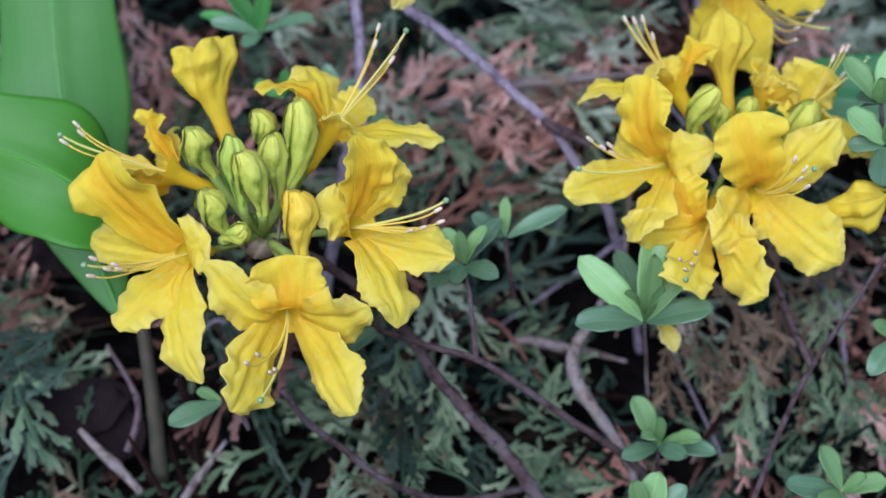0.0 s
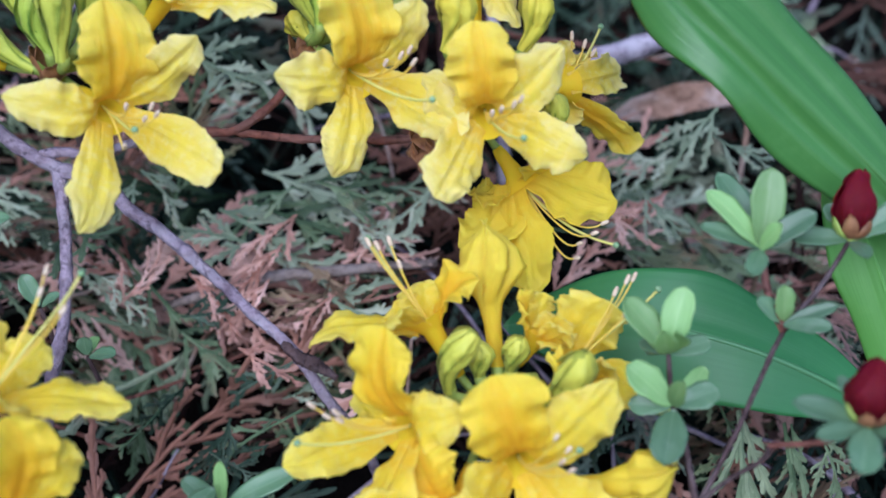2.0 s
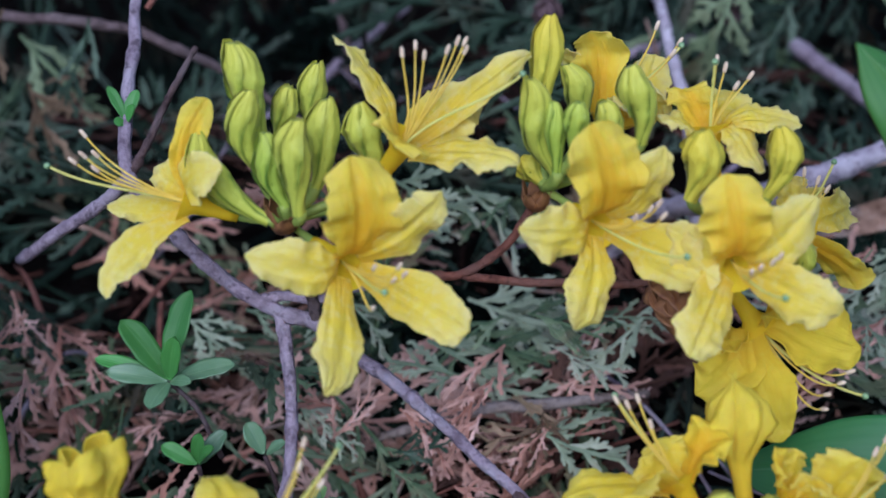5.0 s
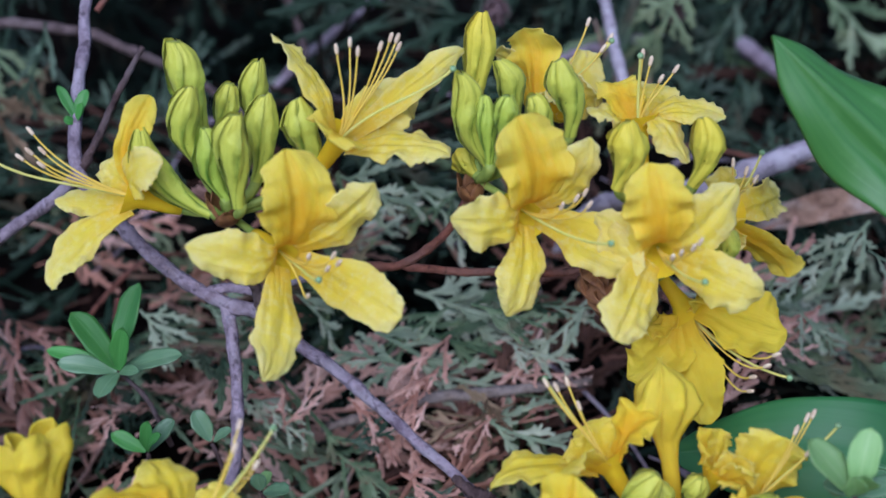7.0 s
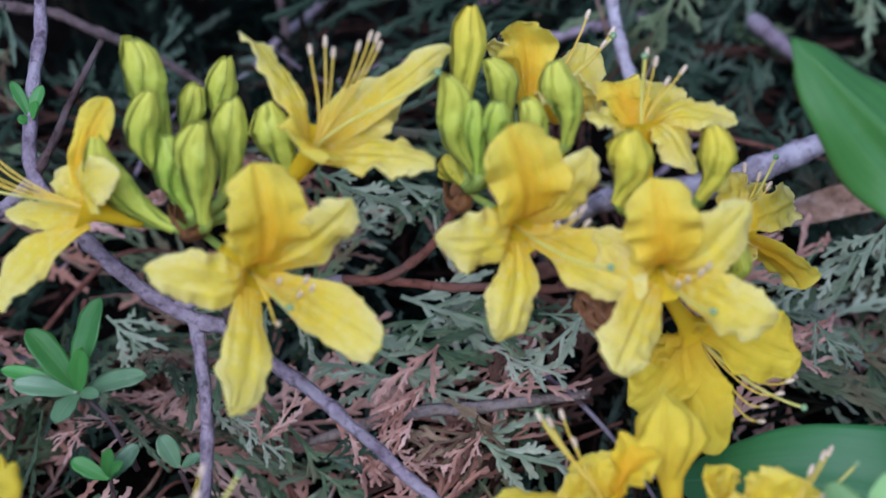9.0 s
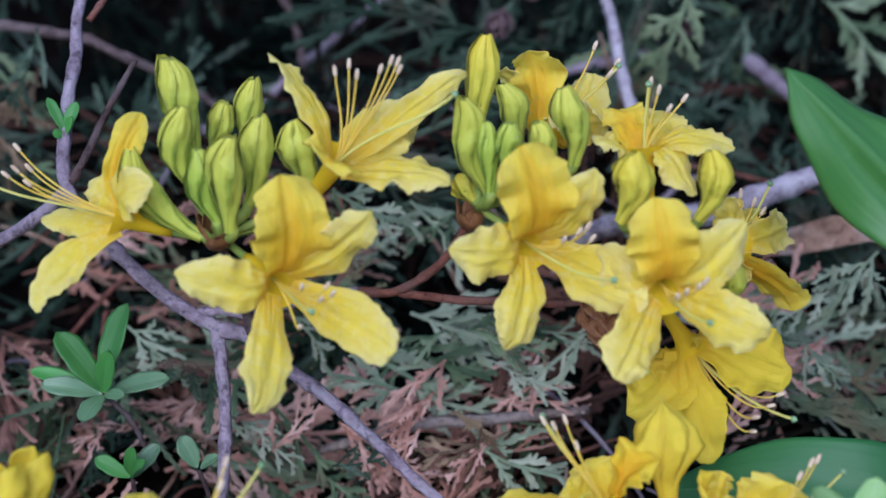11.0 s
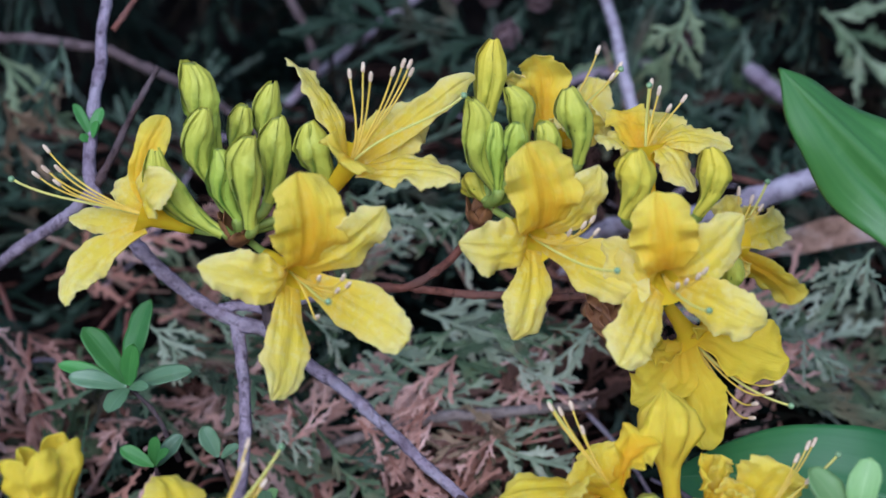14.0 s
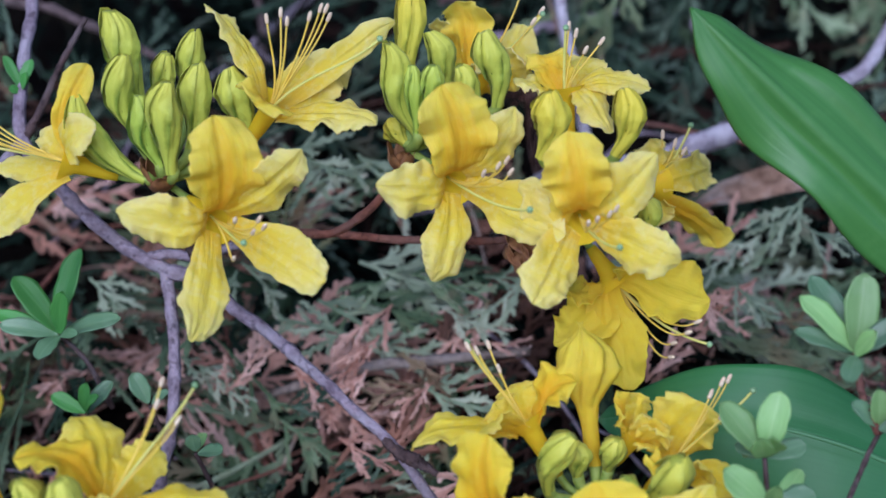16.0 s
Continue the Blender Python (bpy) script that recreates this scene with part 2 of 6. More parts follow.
BARK_RED = bark_material("red_brown_bark", (0.09, 0.035, 0.025), (0.24, 0.10, 0.07), (0.18, 0.10, 0.08))
BARK_DULL = bark_material("dull_brown_bark", (0.05, 0.034, 0.033), (0.17, 0.125, 0.12), (0.15, 0.12, 0.115))
GREEN = spray_material("cedar_green", [(0.0, (0.006, 0.018, 0.008)), (0.35, (0.032, 0.074, 0.037)), (0.65, (0.115, 0.19, 0.092)), (1.0, (0.39, 0.48, 0.30))], (0.26, 0.33, 0.19), (0.36, 0.20, 0.14))
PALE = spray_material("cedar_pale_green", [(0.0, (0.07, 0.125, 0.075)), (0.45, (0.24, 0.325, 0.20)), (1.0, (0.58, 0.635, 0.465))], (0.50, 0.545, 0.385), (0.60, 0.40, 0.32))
OLIVE = spray_material("cedar_olive_green", [(0.0, (0.018, 0.04, 0.017)), (0.5, (0.095, 0.155, 0.072)), (1.0, (0.33, 0.41, 0.24))], (0.30, 0.37, 0.20), (0.22, 0.12, 0.07))
BROWN = spray_material("cedar_brown", [(0.0, (0.13, 0.045, 0.03)), (0.3, (0.36, 0.16, 0.108)), (0.65, (0.60, 0.345, 0.26)), (1.0, (0.82, 0.585, 0.49))], (0.68, 0.46, 0.375), (0.36, 0.23, 0.20))
WOOD_GREY = bark_material("weathered_grey_wood", (0.09, 0.068, 0.056), (0.34, 0.28, 0.24), (0.30, 0.27, 0.255))
# Near-black tones put the shade inside hedge and litter into the colour.
SHADE_GREEN = spray_material("cedar_shade_green", [(0.0, (0.001, 0.002, 0.0015)), (0.5, (0.003, 0.007, 0.005)), (0.75, (0.042, 0.076, 0.054)), (1.0, (0.25, 0.33, 0.25))], (0.012, 0.022, 0.016), (0.04, 0.026, 0.016), 0.0)
# Brown litter with the darkness of the gaps mixed into its tones.
SHADE_BROWN = spray_material("cedar_shade_brown", [(0.0, (0.004, 0.002, 0.002)), (0.6, (0.026, 0.014, 0.011)), (1.0, (0.16, 0.085, 0.062))], (0.02, 0.011, 0.009), None, 0.0)
# Low tones carry the shade of the gaps, high tones the lit pieces.
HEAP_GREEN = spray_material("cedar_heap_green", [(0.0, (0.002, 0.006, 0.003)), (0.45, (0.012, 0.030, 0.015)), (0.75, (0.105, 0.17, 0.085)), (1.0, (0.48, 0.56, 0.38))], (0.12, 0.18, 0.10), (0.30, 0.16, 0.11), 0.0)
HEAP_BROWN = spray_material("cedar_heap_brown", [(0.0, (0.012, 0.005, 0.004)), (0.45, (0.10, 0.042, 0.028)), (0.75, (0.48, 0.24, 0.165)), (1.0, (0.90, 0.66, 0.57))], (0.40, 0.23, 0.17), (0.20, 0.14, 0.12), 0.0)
# Dead-leaf brown lowered to near black to carry the shade under the bush.
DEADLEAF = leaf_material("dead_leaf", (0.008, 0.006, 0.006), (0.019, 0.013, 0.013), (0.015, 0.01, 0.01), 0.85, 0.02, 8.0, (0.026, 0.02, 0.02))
BARK_PALE = bark_material("pale_brown_bark", (0.15, 0.085, 0.055), (0.40, 0.26, 0.18), (0.5, 0.42, 0.36))
CONE = plain_material("cone_scale", (0.045, 0.025, 0.024), (0.13, 0.08, 0.078), 0.8, 300)
# Darkened copy of the cedar green, with shade put into the colour.
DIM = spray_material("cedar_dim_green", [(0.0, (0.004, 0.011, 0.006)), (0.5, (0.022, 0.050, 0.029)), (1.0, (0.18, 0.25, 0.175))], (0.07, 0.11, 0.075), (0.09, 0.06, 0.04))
DULL = spray_material("cedar_dull_brown", [(0.0, (0.02, 0.013, 0.008)), (0.5, (0.112, 0.076, 0.045)), (1.0, (0.40, 0.29, 0.185))], (0.27, 0.20, 0.12), (0.08, 0.10, 0.05))
SOIL = soil_material()


# ---- building blocks ----
def V(p):
    return np.array(p, dtype=float)


def unit(v):
    return v / (np.linalg.norm(v) + 1e-12)


def mesh_object(name, verts, faces, material, parent=None, label="", uvs=None, smooth=True):
    me = bpy.data.meshes.new(name)
    me.from_pydata([tuple(p) for p in verts], [], faces)
    me.materials.append(material)
    if smooth:
        me.polygons.foreach_set("use_smooth", [True] * len(me.polygons))
    if uvs is not None:
        layer = me.uv_layers.new(name="UVMap")
        idx = np.zeros(len(me.loops), dtype=np.int32)
        me.loops.foreach_get("vertex_index", idx)
        layer.data.foreach_set("uv", np.asarray(uvs, dtype=np.float32)[idx].ravel())
    me.update()
    ob = new(name, me)
    if parent:
        ob.parent = parent
    if label:
        tagged(ob, label)
    return ob


def thing(name, label, category, group="", at=(0, 0, 0)):
    ob = new(name)
    ob.empty_display_size = 0.01
    return tagged(ob, label, category, group)


def bezier(p0, p1, p2, p3, s):
    s = s[:, None]
    return (1 - s) ** 3 * p0 + 3 * (1 - s) ** 2 * s * p1 + 3 * (1 - s) * s ** 2 * p2 + s ** 3 * p3


def sheet(points, wdir, widths, cup, groove, ruffle, rng, nu=11, thick=0.00035, waves=1.7, twist=0.0, pleat=0.0, roll_back=0.0, crumple=0.0):
    """A thin curved blade with two faces and a rim, along a line of points."""
    n = len(points)
    tan = np.gradient(points, axis=0)
    tan /= np.linalg.norm(tan, axis=1)[:, None]
    s = np.linspace(0, 1, n)
    u = np.linspace(-1, 1, nu)
    ph = rng.uniform(0, 6.28, 4)
    fr = rng.uniform(0.55, 1.35, 4) * waves * 6.28 * np.array([1, 2.1, 1, 2.1])
    top, low, uvs = [], [], []
    for i in range(n):
        t = tan[i]
        b = unit(wdir - t * (wdir @ t))
        nn = np.cross(t, b)
        a = twist * s[i]
        b, nn = b * math.cos(a) + nn * math.sin(a), nn * math.cos(a) - b * math.sin(a)
        w = widths[i]
        edge = 1 + (0.06 if crumple else 0.05) * np.sin(s[i] * 11 + ph[0] + u * 2.0) * np.abs(u) + 0.03 * np.sin(s[i] * 23 + ph[1] - u * 3) * np.abs(u) ** 2
        if crumple:
            nick = [0.13 * noise.noise((s[i] * 9, ph[k] * 5, 1.0)) + 0.07 * noise.noise((s[i] * 26, ph[k] * 9, 4.0)) for k in (0, 1)]
            edge = edge + np.where(u > 0, nick[0], nick[1]) * np.abs(u) ** 3 * min(1, s[i] * 2)
        x = u * w * edge
        h = cup * w * (u ** 2) - groove * w * np.exp(-(u / 0.16) ** 2)
        wob = np.where(u > 0, np.sin(fr[0] * s[i] + ph[2]) + 0.6 * np.sin(fr[1] * s[i] + ph[3]), np.sin(fr[2] * s[i] + ph[3]) + 0.6 * np.sin(fr[3] * s[i] + ph[0]))
        h = h + ruffle * w * np.abs(u) ** 1.6 * wob * min(1, s[i] * 2.0)
        h = h + pleat * w * (0.7 * np.sin(u * 8 + ph[1] + 1.5 * s[i]) + 0.45 * np.sin(u * 15 + ph[2] - 2.5 * s[i])) * (1 - u ** 2) * min(1, s[i] * 3) * (1 - 0.5 * s[i])
        h = h - roll_back * w * np.abs(u) ** 3 * s[i]
        row = points[i] + x[:, None] * b + h[:, None] * nn
        if crumple:
            frill = np.where(u > 0, np.sin(fr[0] * 5.5 * s[i] + ph[1]), np.sin(fr[2] * 5.5 * s[i] + ph[2])) * np.abs(u) ** 3.5
            row = row + nn * (frill * 0.0004 * min(1, max(0, s[i] * 2.5 - 0.5)))[:, None]
            row = row + nn * (np.array([crumple * noise.noise((q[0] * 150, q[1] * 150, q[2] * 150)) + 1.0 * crumple * noise.noise((u[k] * w * 420 + ph[0] * 9, s[i] * 5, ph[1] * 7)) + 0.5 * crumple * noise.noise((u[k] * w * 1000 + ph[1] * 9, s[i] * 14, ph[0] * 7)) for k, q in enumerate(row)]) * min(1, s[i] * 3))[:, None]
        top.append(row + nn * thick * 0.5)
        low.append(row - nn * thick * 0.5)
        uvs.append(np.stack([(u + 1) / 2, np.full(nu, s[i])], 1))
    verts = np.concatenate([np.concatenate(top), np.concatenate(low)])
    uv = np.concatenate([np.concatenate(uvs)] * 2)
    k, faces = n * nu, []
    for i in range(n - 1):
        for j in range(nu - 1):
            a, b2, c, d = i * nu + j, i * nu + j + 1, (i + 1) * nu + j + 1, (i + 1) * nu + j
            faces.append((a, b2, c, d))
            faces.append((d + k, c + k, b2 + k, a + k))
    for i in range(n - 1):
        a, d = i * nu, (i + 1) * nu
        faces.append((a, d, d + k, a + k))
        a, d = i * nu + nu - 1, (i + 1) * nu + nu - 1
        faces.append((d, a, a + k, d + k))
    for j in range(nu - 1):
        a = (n - 1) * nu + j
        faces.append((a + 1, a, a + k, a + 1 + k))
        faces.append((j, j + 1, j + 1 + k, j + k))
    return verts, faces, uv


def spline(points, steps=6):
    """A smooth line through a few points."""
    p = [V(q) for q in points]
    p = [2 * p[0] - p[1]] + p + [2 * p[-1] - p[-2]]
    out = []
    for i in range(1, len(p) - 2):
        for k in range(steps):
            t = k / steps
            out.append(0.5 * (2 * p[i] + (p[i + 1] - p[i - 1]) * t + (2 * p[i - 1] - 5 * p[i] + 4 * p[i + 1] - p[i + 2]) * t * t + (3 * p[i] - p[i - 1] - 3 * p[i + 1] + p[i + 2]) * t ** 3))
    out.append(p[-2])
    return np.array(out)


def tube(points, radii, sides=8, knobbly=0.0, rng=None, cap=True):
    """A round, closed rod along a line."""
    n = len(points)
    radii = np.interp(np.linspace(0, 1, n), np.linspace(0, 1, len(radii)), radii)
    tan = np.gradient(points, axis=0)
    tan /= np.linalg.norm(tan, axis=1)[:, None] + 1e-12
    ref = unit(np.cross(tan[0], V((0.3, 0.5, 0.81))))
    verts, uv = [], []
    ang = np.arange(sides) * 2 * math.pi / sides
    for i in range(n):
        ref = unit(ref - tan[i] * (ref @ tan[i]))
        other = np.cross(tan[i], ref)
        r = radii[i] * (1 + (knobbly * rng.uniform(-1, 1, sides) if knobbly else 0))
        verts.append(points[i] + (np.cos(ang) * r)[:, None] * ref + (np.sin(ang) * r)[:, None] * other)
        uv.append(np.stack([ang / 6.2832, np.full(sides, i / (n - 1))], 1))
    verts, uv = np.concatenate(verts), np.concatenate(uv)
    faces = [(i * sides + j, i * sides + (j + 1) % sides, (i + 1) * sides + (j + 1) % sides, (i + 1) * sides + j) for i in range(n - 1) for j in range(sides)]
    faces.append(tuple(reversed(range(sides))))
    if cap:
        faces.append(tuple(range((n - 1) * sides, n * sides)))
    return verts, faces, uv


def rod(name, points, radii, material, parent=None, label="", sides=8, steps=6, knobbly=0.0, seed=0):
    """A stem. Woody ones have swollen nodes, small kinks and an uneven skin."""
    rng = np.random.default_rng(seed)
    if knobbly:
        steps, sides = 16, max(sides, 9)
    line = spline(points, steps) if len(points) > 2 else np.linspace(V(points[0]), V(points[1]), steps + 1)
    if knobbly:
        radii = np.interp(np.linspace(0, 1, len(line)), np.linspace(0, 1, len(radii)), radii)
        run = np.concatenate([[0], np.cumsum(np.linalg.norm(np.diff(line, axis=0), axis=1))])
        at, grow = rng.uniform(0.002, 0.006), np.ones(len(line))
        while at < run[-1]:
            grow += rng.uniform(0.06, 0.28) * np.exp(-((run - at) / (radii * rng.uniform(0.7, 1.2))) ** 2)
            at += rng.uniform(0.007, 0.02)
        kink = np.stack([np.interp(run, np.arange(0, run[-1] + 0.02, 0.011), rng.uniform(-1, 1, len(np.arange(0, run[-1] + 0.02, 0.011)))) for _ in range(3)], 1)
        ends = np.minimum(1, np.minimum(run, run[-1] - run) / 0.01)
        line = line + kink * (0.32 * radii * ends)[:, None]
        radii = radii * grow
    v, fc, uv = tube(line, radii, sides, knobbly, rng)
    return mesh_object(name, v, fc, material, parent, label, uv)


PALETTE = [BLOTCH, YELLOW]
SEED = [1]
FRONT = V((0.0, -0.906, 0.423))


def rng_next():
    SEED[0] += 1
    return np.random.default_rng(SEED[0])


def petal(parent, throat, axis, tip, width, bow=0.25, twist=0.0, material=YELLOW, cup=-0.10, ruffle=0.20, rim=0.0034, name="petal", turn=0.3, upper=False):
    """One petal from the rim of the tube out to its tip. width in metres at the broadest place."""
    rng = rng_next()
    tip = V(tip)
    radial = unit((tip - throat) - axis * ((tip - throat) @ axis) * 0.85)
    radial = unit(radial - axis * (radial @ axis))
    p0 = throat + radial * rim - axis * 0.004
    length = np.linalg.norm(tip - p0)
    p1 = p0 + unit(axis * (0.55 + bow) + radial * 0.6 * min(1.0, bow / 0.12)) * length * 0.36
    p2 = p0 + (tip - p0) * 0.70 + axis * bow * length
    s = np.linspace(0, 1, 47)
    line = bezier(p0, p1, p2, tip, s)
    line = line - (axis * length * rng.uniform(-0.02, 0.09))[None] * (np.clip((s - 0.72) / 0.28, 0, 1) ** 2)[:, None]
    swell, end = (0.6, 0.62) if upper else (0.45, 0.5)
    q = np.clip(s / swell, 0, 1)
    shape = (0.50 + 0.50 * q * q * (3 - 2 * q)) * (1 - np.clip((s - end) / (1 - end), 0, 1) ** (3.6 if upper else 2.4)) ** 0.75
    widths = width / 2 * shape * 1.06
    widths = widths * (1 + 0.05 * np.sin(s * 9 + rng.uniform(0, 6)))
    widths[-1] = 0.0006
    own = np.cross(axis, radial)
    front = np.cross(FRONT, unit(tip - p0))
    wide = unit((1 - turn) * own + turn * front * (1 if own @ front >= 0 else -1))
    v, fc, uv = sheet(line, wide, widths, cup, 0.06, ruffle, rng, 33, twist=twist, pleat=0.04, roll_back=0.16, crumple=0.00045)
    return mesh_object(name, v, fc, material, parent, "", uv)


def anther_mesh(parent, at, way):
    line = np.linspace(at - way * 0.0004, at + way * 0.0026, 6)
    v, fc, uv = tube(line, [0.0004, 0.00065, 0.0006, 0.00065, 0.00056, 0.0003], 7)
    return mesh_object("anther", v, fc, ANTHER, parent, "", uv)


def stamens(flower_part, throat, axis, tips, droop=0.25):
    for tip in tips:
        tip = V(tip)
        length = np.linalg.norm(tip - throat)
        start = throat - axis * 0.008
        p1 = start + axis * length * 0.55
        p2 = tip - unit(tip - throat + V((0, 0, 1)) * length * 0.9 * droop) * length * 0.35
        line = bezier(start, p1, p2, tip, np.linspace(0, 1, 12))
        v, fc, uv = tube(line, [0.0004, 0.0003, 0.00027], 6)
        st = mesh_object("stamen", v, fc, FILAMENT, flower_part, "", uv)
        anther_mesh(st, tip, unit(line[-1] - line[-2]))


def style_part(flower_part, throat, axis, tip, lift=0.3):
    tip = V(tip)
    length = np.linalg.norm(tip - throat)
    start = throat - axis * 0.008
    p2 = tip - unit(tip - throat + V((0, 0, 1)) * length * lift) * length * 0.35
    line = bezier(start, start + axis * length * 0.5, p2, tip, np.linspace(0, 1, 14))
    v, fc, uv = tube(line, [0.00048, 0.00042, 0.0004], 6)
    st = mesh_object("style", v, fc, STYLE, flower_part, "", uv)
    way = unit(line[-1] - line[-2])
    line = np.linspace(tip - way * 0.0006, tip + way * 0.0012, 5)
    v, fc, uv = tube(line, [0.0004, 0.0009, 0.0010, 0.0008, 0.0003], 8)
    mesh_object("stigma", v, fc, STIGMA, st, "small green stigma", uv)


def flower(truss, centre, base, throat, petals, anthers=(), style=None, deep=False, droop=0.25, flare=0.0029, lift=0.3, full=1.0):
    """centre: where its stalk leaves the truss. petals: (tip, width mm, bow, twist), the blotched upper one first."""
    base, throat, centre = V(base), V(throat), V(centre)
    axis = unit(throat - base)
    bend = base + (base - throat) * 0.35
    stalk = bezier(centre, centre + (bend - centre) * 0.6, bend, base, np.linspace(0, 1, 10))
    v, fc, uv = tube(stalk, [0.0013, 0.0011, 0.0013], 7)
    foot = max(0.010, np.linalg.norm(throat - base))
    steps = [foot + 0.001, foot * 0.86, foot * 0.7, foot * 0.62, 0.0060, 0.0045, 0.0030, 0.0014]
    body = mesh_object("flower", *tube(np.array([throat - axis * k for k in steps]), [0.0016, 0.0021, 0.0022, 0.0024, flare, 0.0040, 0.0052, 0.0064], 16, cap=False)[:2], TUBE, truss)
    lay = body.data.uv_layers.new(name="UVMap")
    count = len(lay.data)
    lay.data.foreach_set("uv", np.full(count * 2, 0.5, dtype=np.float32))
    mesh_object("flower_stalk", v, fc, PEDICEL, body, "green flower stalk", uv)
    for i, p in enumerate(petals):
        tip, width, bow, twist, turn = tuple(p) + (0.22, 0.0, 0.3)[len(p) - 2:]
        mat = DEEP if deep else PALETTE[0 if i == 0 else 1]
        petal(body, throat, axis, tip, width * 0.00081 * full, bow, twist, mat, cup=0.16 if i == 0 else -0.06, ruffle=0.24 if i == 0 else 0.2, turn=turn, upper=i == 0)
    stamens(body, throat, axis, anthers, droop)
    if style:
        style_part(body, throat, axis, style, lift)
    return body


def bud(truss, centre, base, tip, radius, material=BUD, bend=0.0, name="bud", lip=1.0):
    """An unopened bud: a core wrapped in five overlapping folded lobes with ragged, hooked tips."""
    rng = rng_next()
    centre, base, tip = V(centre), V(base), V(tip)
    way = unit(tip - base)
    side = unit(np.cross(way, V((0, 1, 0.2))))
    length = np.linalg.norm(tip - base)
    hook = unit(side * rng.choice([-1, 1]) + 0.5 * FRONT) * rng.uniform(0.05, 0.11) * length
    knots = [0, 0.06, 0.16, 0.3, 0.48, 0.62, 0.76, 0.87, 0.94, 1.0, 1.06]
    sizes = [0.42, 0.43, 0.49, 0.64, 0.88, 1.0, 0.96, 0.78, 0.58, 0.33, 0.12]
    turn = rng.uniform(0.7, 1.6)
    ph = rng.uniform(0, 6.28)
    verts, uv, faces = [], [], []

    def ring(s):
        c = base + s * (tip - base) + side * (math.sin(min(1, s) * math.pi) * bend * length + 0.02 * length * math.sin(s * 7 + bend * 50)) + hook * max(0, (s - 0.72) / 0.28) ** 2
        d = unit((tip - base) + side * math.pi * math.cos(min(1, s) * math.pi) * bend * length)
        a = unit(side - d * (side @ d))
        return c, a, np.cross(d, a), 0.86 * radius * float(np.interp(s, knots, sizes))

    sides = 16
    for i in range(12):
        c, a, b, r = ring(i / 11 * 0.97)
        for g in np.arange(sides) * 2 * math.pi / sides:
            verts.append(c + (a * math.cos(g) + b * math.sin(g)) * r * 0.84)
            uv.append((0.0, i / 11 * 0.8))
            if i:
                k = len(verts) - 1
                k2 = k + 1 if k % sides != sides - 1 else k + 1 - sides
                faces.append((k - sides, k2 - sides, k2, k))
    faces.append(tuple(range(len(verts) - sides, len(verts))))
    n, nu = 22, 11
    for lobe in range(5):
        first = len(verts)
        top = rng.uniform(0.95, 1.01)
        lean, lift_edge = rng.uniform(0.10, 0.18), rng.uniform(0.02, 0.08) * lip
        for i in range(n):
            s = i / (n - 1) * top
            q = i / (n - 1)
            c, a, b, r = ring(s)
            half = 0.80 * (1 - max(0, (q - 0.62) / 0.38) ** 2.2 * 0.35)
            for m in range(nu):
                u = -1 + 2 * m / (nu - 1)
                g = ph + 1.2566 * lobe + turn * s + u * half
                grow = 1 + min(1, s * 3) * (lean * u + lift_edge * abs(u) ** 3 * (0.4 + 0.6 * q) - 0.07 * math.exp(-(u / 0.25) ** 2) * math.sin(math.pi * min(1, q * 1.05)) + 0.05 * math.sin(u * 9 + ph) * q + 0.05 * abs(u) * math.sin(q * 17 + lobe * 2 + ph) + 0.20 * noise.noise((2.2 * math.cos(g), 2.2 * math.sin(g), 5 * s + ph)) + 0.10 * noise.noise((6 * math.cos(g), 6 * math.sin(g), 9 * s + ph)))
                verts.append(c + (a * math.cos(g) + b * math.sin(g)) * r * grow)
                uv.append(((lobe + 0.5 + 0.5 * u) / 5, q))
                if i and m:
                    k = len(verts) - 1
                    faces.append((k - nu - 1, k - nu, k, k - 1))
    ob = mesh_object(name, np.array(verts), faces, material, truss, "", np.array(uv))
    line = bezier(centre, centre + (base - centre) * 0.4, base - way * 0.004, base + way * 0.001, np.linspace(0, 1, 8))
    v, fc, uv2 = tube(line, [0.0014, 0.0015, 0.0018], 8)
    mesh_object("bud_stalk", v, fc, PEDICEL, ob, "green bud stalk", uv2)
    return ob


